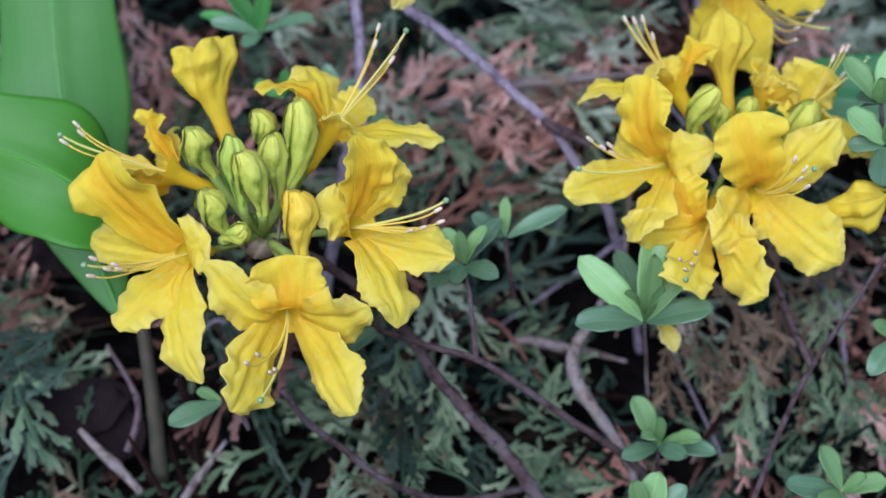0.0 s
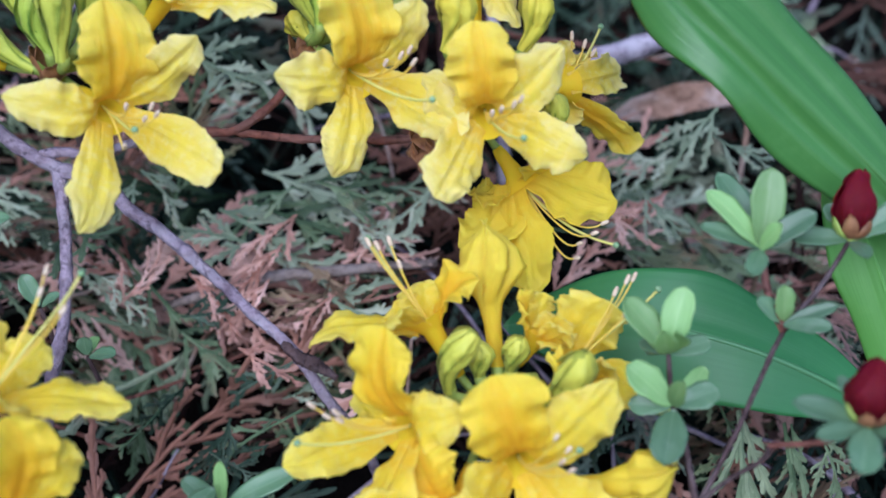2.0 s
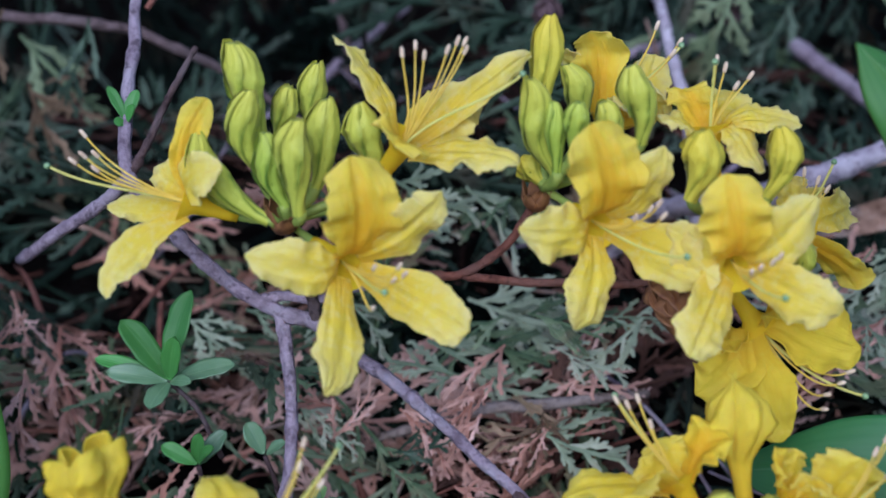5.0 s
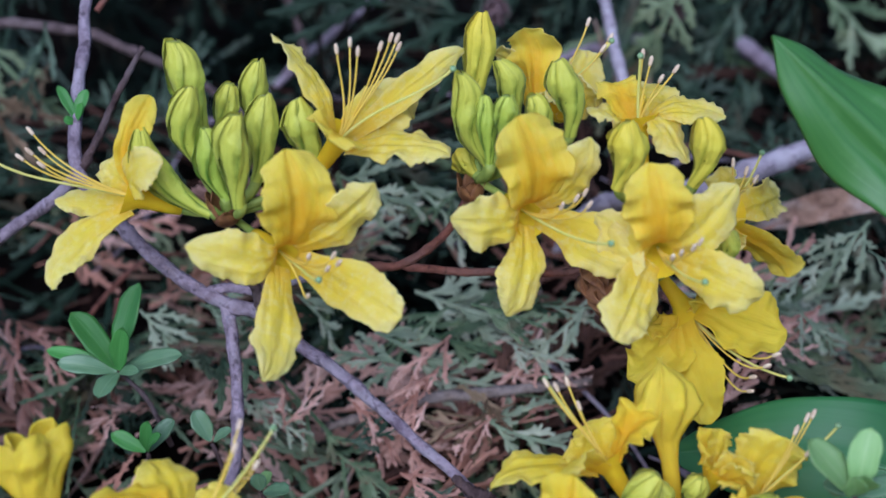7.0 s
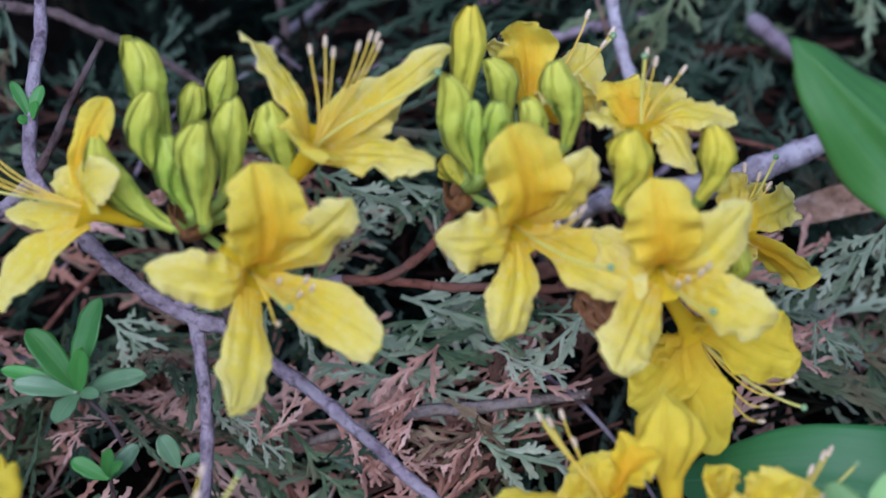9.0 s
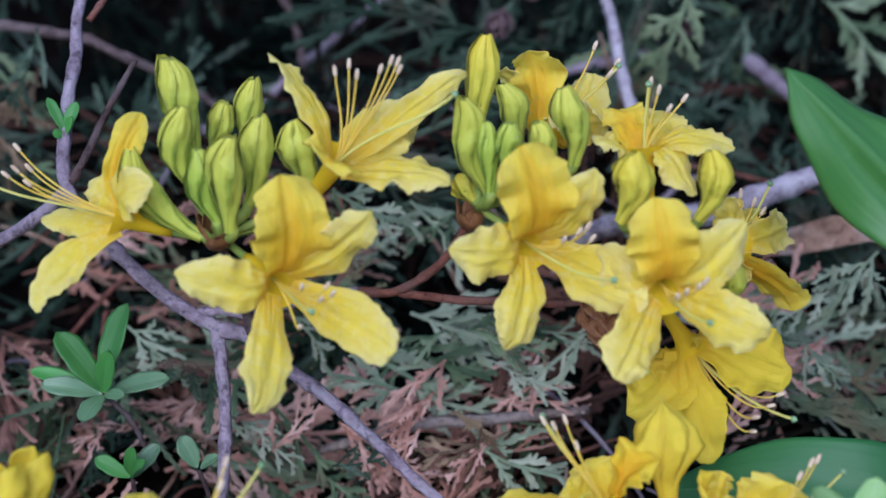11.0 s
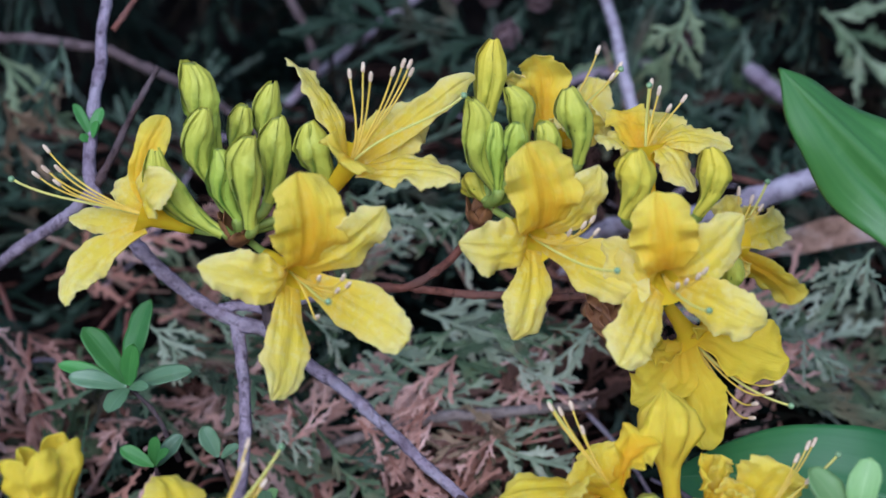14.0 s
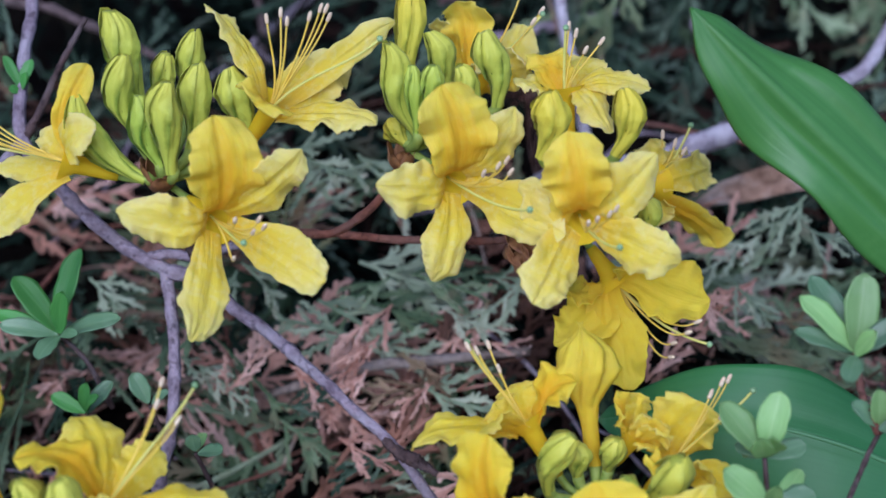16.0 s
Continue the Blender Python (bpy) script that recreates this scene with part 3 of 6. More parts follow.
def opening_flower(truss, centre, base, tip, radius, closed=True, bend=0.0, neck=0.27, ripple=0.0011):
    """A flower about to open: a slim tube that swells into five crumpled, folded lobes, still pointed or just parting."""
    rng = rng_next()
    centre, base, tip = V(centre), V(base), V(tip)
    way, length = unit(tip - base), np.linalg.norm(tip - base)
    a = unit(np.cross(way, V((0, 1, 0.2))))
    b = np.cross(way, a)
    if closed:
        knots, sizes = [0, 0.3, 0.45, 0.58, 0.70, 0.82, 0.92, 1.0], [neck, neck * 1.1, neck * 1.5, 0.72, 1.0, 0.86, 0.50, 0.14]
    else:
        knots, sizes = [0, 0.28, 0.42, 0.56, 0.72, 0.88, 1.0], [neck, neck * 1.15, neck * 1.7, 0.74, 1.0, 0.92, 0.70]
    n, m, turn = 44, 60, rng.uniform(0.6, 1.3)
    ph, uneven = rng.uniform(0, 6.28), rng.uniform(-0.12, 0.05, 5)
    verts, uv, faces = [], [], []
    for shell in (0, 0.0005):
        for i in range(n):
            q = i / (n - 1)
            for k in range(m):
                g = k * 2 * math.pi / m
                lobe = (5 * g / (2 * math.pi) + ph) % 5
                part = abs(lobe % 1 - 0.5) * 2
                s = q * (1 + q ** 3 * ((uneven[int(lobe)] - 0.10 * part ** 3) if not closed else 0.05 * math.sin(3 * g + ph)))
                r = radius * float(np.interp(s, knots, sizes))
                open_up = min(1, max(0, (s - 0.38) / 0.3))
                r *= 1 + open_up * (0.18 - 0.55 * part ** 2 + 0.16 * math.sin(2 * g + 5 * s + ph) * s + 0.10 * noise.noise((7 * math.cos(g), 7 * math.sin(g), 2.5 * s + ph)))
                c = base + way * s * length + a * (math.sin(s * math.pi) * bend * length + (0.10 * length * max(0, s - 0.75) if closed else 0))
                h = g + turn * s
                p = c + (a * math.cos(h) + b * math.sin(h)) * max(0.0003, r - shell)
                z = 1.5 * noise.noise((p[0] * 210, p[1] * 210, p[2] * 150)) + 0.7 * noise.noise((p[0] * 620, p[1] * 620, p[2] * 260))
                p = p + (a * math.cos(h) + b * math.sin(h)) * ripple * z * open_up
                verts.append(p)
                uv.append((lobe % 1, q))
                if i:
                    f = len(verts) - 1
                    f2 = f + 1 if k < m - 1 else f + 1 - m
                    faces.append((f - m, f2 - m, f2, f) if not shell else (f, f2, f2 - m, f - m))
    for k in range(m):
        k2 = (k + 1) % m
        faces.append(((n - 1) * m + k, (n - 1) * m + k2, (2 * n - 1) * m + k2, (2 * n - 1) * m + k))
    ob = mesh_object("opening_flower", np.array(verts), faces, DEEP, truss, "crumpled golden flower about to open", np.array(uv))
    line = bezier(centre, centre + (base - centre) * 0.4, base - way * 0.004, base + way * 0.001, np.linspace(0, 1, 8))
    v, fc, uv2 = tube(line, [0.0012, 0.0012, neck * radius], 7)
    mesh_object("flower_stalk", v, fc, PEDICEL, ob, "green flower stalk", uv2)
    return ob


def calyx(truss, centre, way, size=0.009, count=7, material=None):
    """Papery brown bud scales round the foot of a truss."""
    centre, way = V(centre), unit(V(way))
    rng = rng_next()
    a = unit(np.cross(way, V((0.2, 1, 0.1))))
    b = np.cross(way, a)
    for i in range(count):
        g = i * 2.4 + rng.uniform(-0.2, 0.2)
        out = a * math.cos(g) + b * math.sin(g)
        p0 = centre - way * size * 0.5 + out * 0.0012
        tip = centre + way * size * rng.uniform(0.3, 0.7) + out * size * rng.uniform(0.35, 0.6)
        line = bezier(p0, p0 + out * size * 0.3 + way * size * 0.1, tip - way * size * 0.3, tip, np.linspace(0, 1, 7))
        s = np.linspace(0, 1, 7)
        v, fc, uv = sheet(line, np.cross(way, out), size * 0.32 * np.sin(np.pi * (0.12 + 0.86 * s)) ** 0.7, 0.3, 0.0, 0.05, rng, 5)
        mesh_object("bud_scale", v, fc, material or SCALE, truss, "", uv)


def scaly_bud(truss, base, tip, radius):
    """A plump winter bud of overlapping brown scales."""
    base, tip = V(base), V(tip)
    way, length = unit(tip - base), np.linalg.norm(tip - base)
    rng = rng_next()
    a = unit(np.cross(way, V((0.2, 1, 0.1))))
    b = np.cross(way, a)
    v, fc, uv = tube(np.array([base + way * length * k for k in (0, 0.2, 0.45, 0.7, 0.9, 1.0)]), [radius * k for k in (0.5, 0.8, 0.9, 0.7, 0.35, 0.1)], 10)
    root = mesh_object("winter_bud", v, fc, SCALE, truss, "plump scaly brown bud", uv)
    for i in range(16):
        g, foot = i * 2.4, 0.66 - 0.045 * i
        out = a * math.cos(g) + b * math.sin(g)
        p0 = base + way * length * max(0, foot - 0.1) + out * radius * 0.7
        end = base + way * length * min(1.02, foot + rng.uniform(0.32, 0.46)) + out * radius * np.interp(foot, [0, 0.66], [1.12, 0.3])
        s = np.linspace(0, 1, 8)
        line = bezier(p0, p0 + out * radius * 0.42 + way * length * 0.08, end + out * radius * 0.22 - way * length * 0.14, end, s)
        v, fc, uv = sheet(line, np.cross(way, out), radius * 0.72 * np.sin(np.pi * (0.22 + 0.76 * s)) ** 0.7, -0.35, 0.0, 0.06, rng, 7)
        mesh_object("bud_scale", v, fc, SCALE, root, "", uv)


def leaf(parent, base, tip, width, face=(0, -0.5, 1), arch=0.12, fold=0.12, material=LEAF_NEW, nu=9, n=14, broad=0.55, ruffle=0.05, name="leaf", twist=0.0):
    """A blade from base to tip. face: which way its upper side looks."""
    rng = rng_next()
    base, tip, face = V(base), V(tip), unit(V(face))
    d = tip - base
    length = np.linalg.norm(d)
    up = unit(face - unit(d) * (face @ unit(d)))
    s = np.linspace(0, 1, n)
    line = bezier(base, base + d * 0.33 + up * arch * length, base + d * 0.7 + up * arch * length, tip, s)
    k = broad / (1 - broad)
    shape = s ** (k * 0.7) * (1 - s) ** 0.55
    widths = width / 2 * (shape / shape.max() + 0.09 * (1 - s))
    widths[-1] = 0.0002
    v, fc, uv = sheet(line, np.cross(up, unit(d)), widths, fold, 0.05, ruffle, rng, nu, waves=2.2, twist=twist)
    return mesh_object(name, v, fc, material, parent, "", uv)


# ---- the ground: soil and leaf mould that rises to a bank ----
def ground_height(x, y):
    bank = np.interp(y, [-60, -1.0, 0.22, 0.34, 0.48, 0.60, 0.85, 1.6, 4.0, 60], [-0.1, -0.06, -0.03, 0.015, 0.115, 0.185, 0.26, 0.36, 0.5, 0.6])
    lump = 0.012 * math.sin(x * 13 + 1.0) * math.cos(y * 11) + 0.006 * math.sin(x * 41 + y * 29)
    return bank - 0.012 + lump * math.exp(-abs(y - 0.4) * 1.5)


def build_ground():
    xs = np.unique(np.concatenate([np.linspace(-0.7, 0.8, 121), np.sinh(np.linspace(-5, 5, 41)) * 0.8]))
    ys = np.unique(np.concatenate([np.linspace(-0.2, 1.1, 105), np.sinh(np.linspace(-5, 5, 41)) * 0.8]))
    verts = [(x, y, ground_height(x, y) + 0.004 * noise.noise((x * 60, y * 60, 0)) + 0.002 * noise.noise((x * 190, y * 190, 3))) for y in ys for x in xs]
    k = len(xs)
    faces = [(j * k + i, j * k + i + 1, (j + 1) * k + i + 1, (j + 1) * k + i) for j in range(len(ys) - 1) for i in range(k - 1)]
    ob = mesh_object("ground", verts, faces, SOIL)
    tagged(ob, "dark soil rising to a low bank, gap shade in its colour", "ground", "", "structure")


build_ground()


# ---- fallen cedar sprays ----
def spray_mesh(rng, length=0.085, width=0.0017, curl=0.3, fine=2):
    """A flat scaly frond along +X: alternate curved side shoots, each with short blunt scaly lobes; some are lost."""
    verts, faces, uv = [], [], []
    skew, sag, ripple = rng.uniform(-0.22, 0.22), rng.uniform(-0.3, 1.0) * curl, rng.uniform(0, 6.28)
    fold = rng.uniform(-0.2, 0.7) * curl

    def chain(start, angle, size, w0, shade, t0, t1, n, tilt=0.0, bend=0.0):
        """A strip of overlapping scales, broad where a scale ends. Returns its line and its last heading."""
        base, at, line = len(verts), np.array(start), []
        for i in range(n):
            s = i / (n - 1)
            side = V((-math.sin(angle), math.cos(angle), 0))
            w = w0 * 0.5 * (0.82 + 0.3 * s) * (0.42 if i == n - 1 else 1.0)
            th = V((0, 0, w * 0.42))
            verts.extend([at + side * w, at + th, at - side * w, at - th])
            uv.extend([(shade, t0 + (t1 - t0) * s)] * 4)
            line.append((np.array(at), angle))
            if i:
                a, b = base + 4 * (i - 1), base + 4 * i
                faces.extend([(a + k, a + (k + 1) % 4, b + (k + 1) % 4, b + k) for k in range(4)])
            angle += bend / (n - 1)
            at = at + V((math.cos(angle), math.sin(angle), tilt)) * size / (n - 1)
        return line

    chain(V((0, 0, 0)), 0.0, length, width * 0.8, rng.uniform(0.2, 0.8), 0.0, 0.3, 10)
    gap = (0.012, 0.0072, 0.0054)[fine]
    x, sgn = length * rng.uniform(0.03, 0.12), 1
    while x < length * 0.97:
        r = x / length
        size = length * 0.60 * (1 - r) ** 0.62 * rng.uniform(0.45, 1.12) + 0.005
        angle = sgn * radians(rng.uniform(24, 52))
        tilt, shade = rng.uniform(-0.5, 0.5) * curl, rng.uniform(0, 1)
        if rng.uniform() > 0.10:
            line = chain(V((x, 0, 0)), angle, size, width * rng.uniform(0.75, 1.0), shade, 0.15, 0.85, 7, tilt, -sgn * rng.uniform(-0.1, 0.6))
            y, sg = rng.uniform(0.002, 0.005), -sgn
            while fine and y < size * 0.96:
                q = y / size
                at, head = line[min(6, int(q * 6 + 0.5))]
                at = line[int(q * 6)][0] + (line[min(6, int(q * 6) + 1)][0] - line[int(q * 6)][0]) * (q * 6 % 1)
                sub = (0.0022 + 0.0085 * (1 - q) ** 1.2 * rng.uniform(0.25, 1.1)) * (0.7 + size * 9)
                if rng.uniform() > 0.12:
                    tone = min(1, max(0, shade + rng.uniform(-0.22, 0.22)))
                    lean = head + sg * radians(rng.uniform(26, 50))
                    tip = chain(at, lean, sub, width * rng.uniform(0.8, 1.05), tone, 0.3 + 0.3 * q, 0.7 + 0.3 * q, 3 if fine == 2 else 2, tilt + rng.uniform(-0.3, 0.3) * curl, -sg * rng.uniform(0, 0.5))
                    if fine == 2 and sub > 0.0052:
                        for k, flip in ((0.35, 1), (0.6, -1), (0.8, 1)):
                            if rng.uniform() > 0.25:
                                stub = tip[0][0] + (tip[-1][0] - tip[0][0]) * k
                                chain(stub, lean + flip * radians(rng.uniform(28, 50)), rng.uniform(0.0018, 0.0034), width * 0.85, tone, 0.6, 1.0, 2, tilt)
                y += rng.uniform(0.0018, 0.0036) * (1 if fine == 2 else 1.7)
                sg = -sg
        x += gap * rng.uniform(0.6, 1.4)
        sgn = -sgn
    p = np.array(verts)
    r, w = p[:, 0] / length, p[:, 1] / length
    z = p[:, 2] - sag * length * 0.5 * r * r - fold * length * w * w * 1.4 + curl * 0.06 * length * np.sin(7 * r + 6 * w + ripple)
    return np.stack([p[:, 0], p[:, 1] + skew * length * r * r, z], 1), faces, np.array(uv)


def surface_pose(x, y, up, heading, pitch, roll, size):
    m = Matrix.Translation((x, y, ground_height(x, y) + up))
    slope = math.atan((ground_height(x, y + 0.02) - ground_height(x, y - 0.02)) / 0.04)
    return m @ Euler((slope, 0, 0)).to_matrix().to_4x4() @ Euler((0, 0, radians(heading))).to_matrix().to_4x4() @ Euler((radians(roll), radians(pitch), 0)).to_matrix().to_4x4() @ Matrix.Scale(size, 4)


SPRAYS, WORDS = {}, {}


def build_sprays():
    rng = np.random.default_rng(11)
    kinds, words = SPRAYS, WORDS
    for key, material, curl in (("green", GREEN, 0.35), ("brown", BROWN, 0.8), ("pale", PALE, 0.45), ("olive", OLIVE, 0.4), ("dim", DIM, 0.35), ("dull", DULL, 0.7)):
        kinds[key] = []
        for i in range(16):
            v, fc, uv = spray_mesh(rng, rng.uniform(0.065, 0.105) if i < 8 else rng.uniform(0.030, 0.046), rng.uniform(0.0017, 0.0024), curl)
            me = bpy.data.meshes.new("cedar_spray")
            me.from_pydata([tuple(p) for p in v], [], fc)
            me.materials.append(material)
            layer = me.uv_layers.new(name="UVMap")
            idx = np.zeros(len(me.loops), dtype=np.int32)
            me.loops.foreach_get("vertex_index", idx)
            layer.data.foreach_set("uv", uv.astype(np.float32)[idx].ravel())
            kinds[key].append(me)
    words.update({"olive": ("grey-green cedar spray hanging over the soil", "cedar spray", "green cedar sprays"), "dim": ("green cedar spray hanging near the soil, shade in its colour", "cedar spray", "green cedar sprays"), "dull": ("dull grey-brown cedar spray hanging near the soil", "cedar spray", "withered cedar sprays"), "pale": ("pale grey-green fallen cedar spray", "cedar spray", "green cedar sprays"), "green": ("fallen green cedar spray lying on the bank", "cedar spray", "green cedar sprays"), "brown": ("withered pinkish brown cedar spray lying on the bank", "cedar spray", "withered cedar sprays")})
    for i in range(130):
        x, y = rng.uniform(-0.23, 0.25), 0.29 + 0.30 * rng.uniform() ** 0.85
        if y < 0.37 and rng.uniform() < 0.7:
            continue
        # Brightness profile put into the colours: light mid-bank, darker foot and back.
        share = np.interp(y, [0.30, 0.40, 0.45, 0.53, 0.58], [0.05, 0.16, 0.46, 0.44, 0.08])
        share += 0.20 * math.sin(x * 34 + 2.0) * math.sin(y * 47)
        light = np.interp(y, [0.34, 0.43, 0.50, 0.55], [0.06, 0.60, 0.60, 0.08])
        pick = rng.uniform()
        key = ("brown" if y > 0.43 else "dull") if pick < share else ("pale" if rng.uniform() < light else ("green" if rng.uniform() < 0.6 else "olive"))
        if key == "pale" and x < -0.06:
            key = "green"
        # Back and foot of the bank take the copy coloured as shaded.
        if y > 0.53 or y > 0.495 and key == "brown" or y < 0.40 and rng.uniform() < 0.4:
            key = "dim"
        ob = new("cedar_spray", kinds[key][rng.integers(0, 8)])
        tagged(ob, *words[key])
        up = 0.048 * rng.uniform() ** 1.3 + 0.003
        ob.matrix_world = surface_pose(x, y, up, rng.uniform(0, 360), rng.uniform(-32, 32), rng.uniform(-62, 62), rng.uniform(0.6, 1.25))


build_sprays()


def joined_sprays(name, label, category, material, base, poses, rng):
    """Many sprays that nobody could count, in one mesh."""
    V_, F_, U_, count = [], [], [], 0
    for m in poses:
        v, fc, uv = base[rng.integers(0, len(base))]
        m = np.array(m)
        V_.append(v @ m[:3, :3].T + m[:3, 3])
        F_.append(np.array(fc) + count)
        U_.append(np.stack([0.75 * rng.uniform() + 0.25 * uv[:, 0], uv[:, 1]], 1))
        count += len(v)
    ob = mesh_object(name, np.concatenate(V_), np.concatenate(F_).tolist(), material, None, "", np.concatenate(U_), smooth=False)
    tagged(ob, label, category, "", "stuff")


def build_litter():
    """The deeper layers of the heap, joined, with the dark of the gaps put into their colours."""
    rng = np.random.default_rng(8)
    for material, label, count_of in ((SHADE_GREEN, "deep tangle of green cedar litter, gap shade in its colour", 130), (SHADE_BROWN, "deep tangle of brown cedar litter, gap shade in its colour", 80)):
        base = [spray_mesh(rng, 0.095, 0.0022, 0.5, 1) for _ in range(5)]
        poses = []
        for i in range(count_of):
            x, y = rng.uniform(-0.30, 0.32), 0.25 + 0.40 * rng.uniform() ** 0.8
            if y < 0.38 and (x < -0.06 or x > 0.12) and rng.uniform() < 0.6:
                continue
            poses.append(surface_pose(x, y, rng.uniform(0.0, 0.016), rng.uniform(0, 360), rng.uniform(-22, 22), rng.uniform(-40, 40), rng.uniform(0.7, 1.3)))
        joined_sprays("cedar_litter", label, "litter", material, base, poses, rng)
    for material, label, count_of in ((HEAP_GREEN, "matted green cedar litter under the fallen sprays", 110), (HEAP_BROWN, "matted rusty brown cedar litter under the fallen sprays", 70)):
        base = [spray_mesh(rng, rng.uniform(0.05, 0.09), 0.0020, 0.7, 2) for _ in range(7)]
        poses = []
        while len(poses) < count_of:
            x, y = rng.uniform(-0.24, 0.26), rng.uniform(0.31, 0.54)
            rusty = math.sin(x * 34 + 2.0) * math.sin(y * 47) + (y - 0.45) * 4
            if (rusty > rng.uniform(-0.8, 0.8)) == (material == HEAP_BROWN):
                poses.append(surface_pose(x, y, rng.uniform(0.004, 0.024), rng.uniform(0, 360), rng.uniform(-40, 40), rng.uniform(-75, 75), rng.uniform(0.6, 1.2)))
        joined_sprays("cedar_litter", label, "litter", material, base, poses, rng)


build_litter()


def spray_at(kind, start, end, roll=0.0):
    """One spray from its cut end to its tip."""
    rng = rng_next()
    start, end = V(start), V(end)
    me = SPRAYS[kind][rng.integers(8, 16)]
    x = unit(end - start)
    up = unit(FRONT + V((0, 0, 0.5)) + 0.35 * V(rng.uniform(-1, 1, 3)))
    z = unit(up - x * (up @ x))
    y = np.cross(z, x)
    size = np.linalg.norm(end - start) / max(v.co.x for v in me.vertices)
    m = Matrix(((x[0], y[0], z[0], start[0]), (x[1], y[1], z[1], start[1]), (x[2], y[2], z[2], start[2]), (0, 0, 0, 1)))
    ob = new("cedar_spray", me)
    tagged(ob, *WORDS[kind])
    ob.matrix_world = m @ Euler((radians(roll), 0, 0)).to_matrix().to_4x4() @ Matrix.Scale(size, 4)


spray_at("green", (0.0136, 0.3645, 0.0411), (-0.0199, 0.3697, 0.0474))
spray_at("green", (0.0182, 0.3517, 0.0318), (-0.0138, 0.3541, 0.036))
spray_at("olive", (0.0109, 0.3473, 0.0272), (-0.0201, 0.3298, 0.0248))
spray_at("green", (-0.0021, 0.3284, 0.02), (0.0236, 0.3505, 0.023))
spray_at("olive", (0.0288, 0.3368, 0.0173), (0.0068, 0.3433, 0.0201))
spray_at("dim", (-0.0438, 0.3637, 0.0598), (-0.0392, 0.3367, 0.0378))
spray_at("green", (-0.0354, 0.3534, 0.0468), (-0.0301, 0.3253, 0.0287))
spray_at("dim", (-0.0263, 0.3637, 0.0529), (-0.0323, 0.3496, 0.0419))
spray_at("olive", (-0.0461, 0.3346, 0.0367), (-0.0378, 0.3168, 0.0249))
spray_at("dull", (0.0755, 0.376, 0.0731), (0.0675, 0.3523, 0.046))
spray_at("dull", (0.0906, 0.3724, 0.0704), (0.0797, 0.3455, 0.043))
spray_at("olive", (0.0628, 0.369, 0.0626), (0.0571, 0.3574, 0.0454))
spray_at("dull", (0.0926, 0.3599, 0.056), (0.0947, 0.3423, 0.0381))
spray_at("olive", (0.1062, 0.3682, 0.0611), (0.1096, 0.3485, 0.0439))
spray_at("green", (0.1124, 0.3565, 0.0534), (0.1149, 0.334, 0.0363))
spray_at("brown", (0.0693, 0.3405, 0.0248), (0.0839, 0.3448, 0.0295))
spray_at("green", (-0.187, 0.3474, 0.0602), (-0.1713, 0.3077, 0.0407))
spray_at("green", (-0.1832, 0.3456, 0.0544), (-0.1548, 0.3626, 0.0524))
spray_at("olive", (-0.1752, 0.3617, 0.0643), (-0.1921, 0.3683, 0.0677))
spray_at("green", (-0.0114, 0.3954, 0.0774), (0.0079, 0.3928, 0.0717))
spray_at("olive", (0.0145, 0.4022, 0.0864), (-0.0089, 0.415, 0.0903))
spray_at("green", (0.0031, 0.3786, 0.0643), (-0.0157, 0.3847, 0.0659))
spray_at("pale", (-0.0024, 0.4197, 0.1003), (0.0153, 0.4248, 0.1055))
spray_at("brown", (-0.0314, 0.4564, 0.1347), (-0.0074, 0.4663, 0.1449))
spray_at("brown", (-0.02, 0.4487, 0.13), (-0.01, 0.4282, 0.1076))
spray_at("brown", (-0.0133, 0.4363, 0.1153), (0.0048, 0.4442, 0.1222))
spray_at("pale", (-0.0086, 0.4665, 0.1496), (0.0286, 0.4767, 0.1542))
spray_at("pale", (-0.0155, 0.4576, 0.1391), (0.0226, 0.4483, 0.1328))
spray_at("green", (-0.0402, 0.4418, 0.1156), (-0.0155, 0.43, 0.1034))
spray_at("brown", (-0.0129, 0.4487, 0.1269), (-0.0214, 0.467, 0.1374))
spray_at("brown", (0.0001, 0.4438, 0.1233), (0.0136, 0.453, 0.1308))
spray_at("brown", (0.0187, 0.441, 0.1227), (0.025, 0.4521, 0.1291))
spray_at("pale", (-0.0468, 0.5045, 0.1666), (-0.0123, 0.5109, 0.1727))
spray_at("pale", (-0.001, 0.4783, 0.1587), (0.0264, 0.4768, 0.1529))
spray_at("green", (-0.0246, 0.5138, 0.1826), (0.0004, 0.5268, 0.1843))
spray_at("brown", (-0.1516, 0.4746, 0.15), (-0.1487, 0.4448, 0.1233))
spray_at("brown", (-0.142, 0.4724, 0.1446), (-0.1358, 0.4557, 0.1298))
spray_at("dull", (-0.099, 0.4943, 0.1447), (-0.0858, 0.4807, 0.1337))
spray_at("brown", (0.1005, 0.4855, 0.1573), (0.137, 0.4974, 0.1651))
spray_at("pale", (0.1129, 0.4775, 0.1524), (0.1374, 0.4696, 0.1432))
spray_at("brown", (0.0907, 0.4724, 0.1462), (0.1121, 0.4814, 0.1505))
spray_at("pale", (-0.0364, 0.4780, 0.2020), (-0.0081, 0.4756, 0.1851))
spray_at("pale", (-0.0324, 0.4707, 0.1864), (-0.0120, 0.4814, 0.1974))
spray_at("green", (0.0001, 0.4587, 0.1606), (-0.0270, 0.4576, 0.1464))
spray_at("green", (0.0082, 0.4502, 0.1659), (0.0364, 0.4509, 0.1557))
spray_at("pale", (0.0326, 0.4588, 0.1608), (0.0598, 0.4628, 0.1574))
spray_at("green", (-0.0132, 0.4562, 0.1553), (0.0192, 0.4561, 0.1432))
spray_at("brown", (-0.0029, 0.4414, 0.1472), (-0.0172, 0.4307, 0.1336))
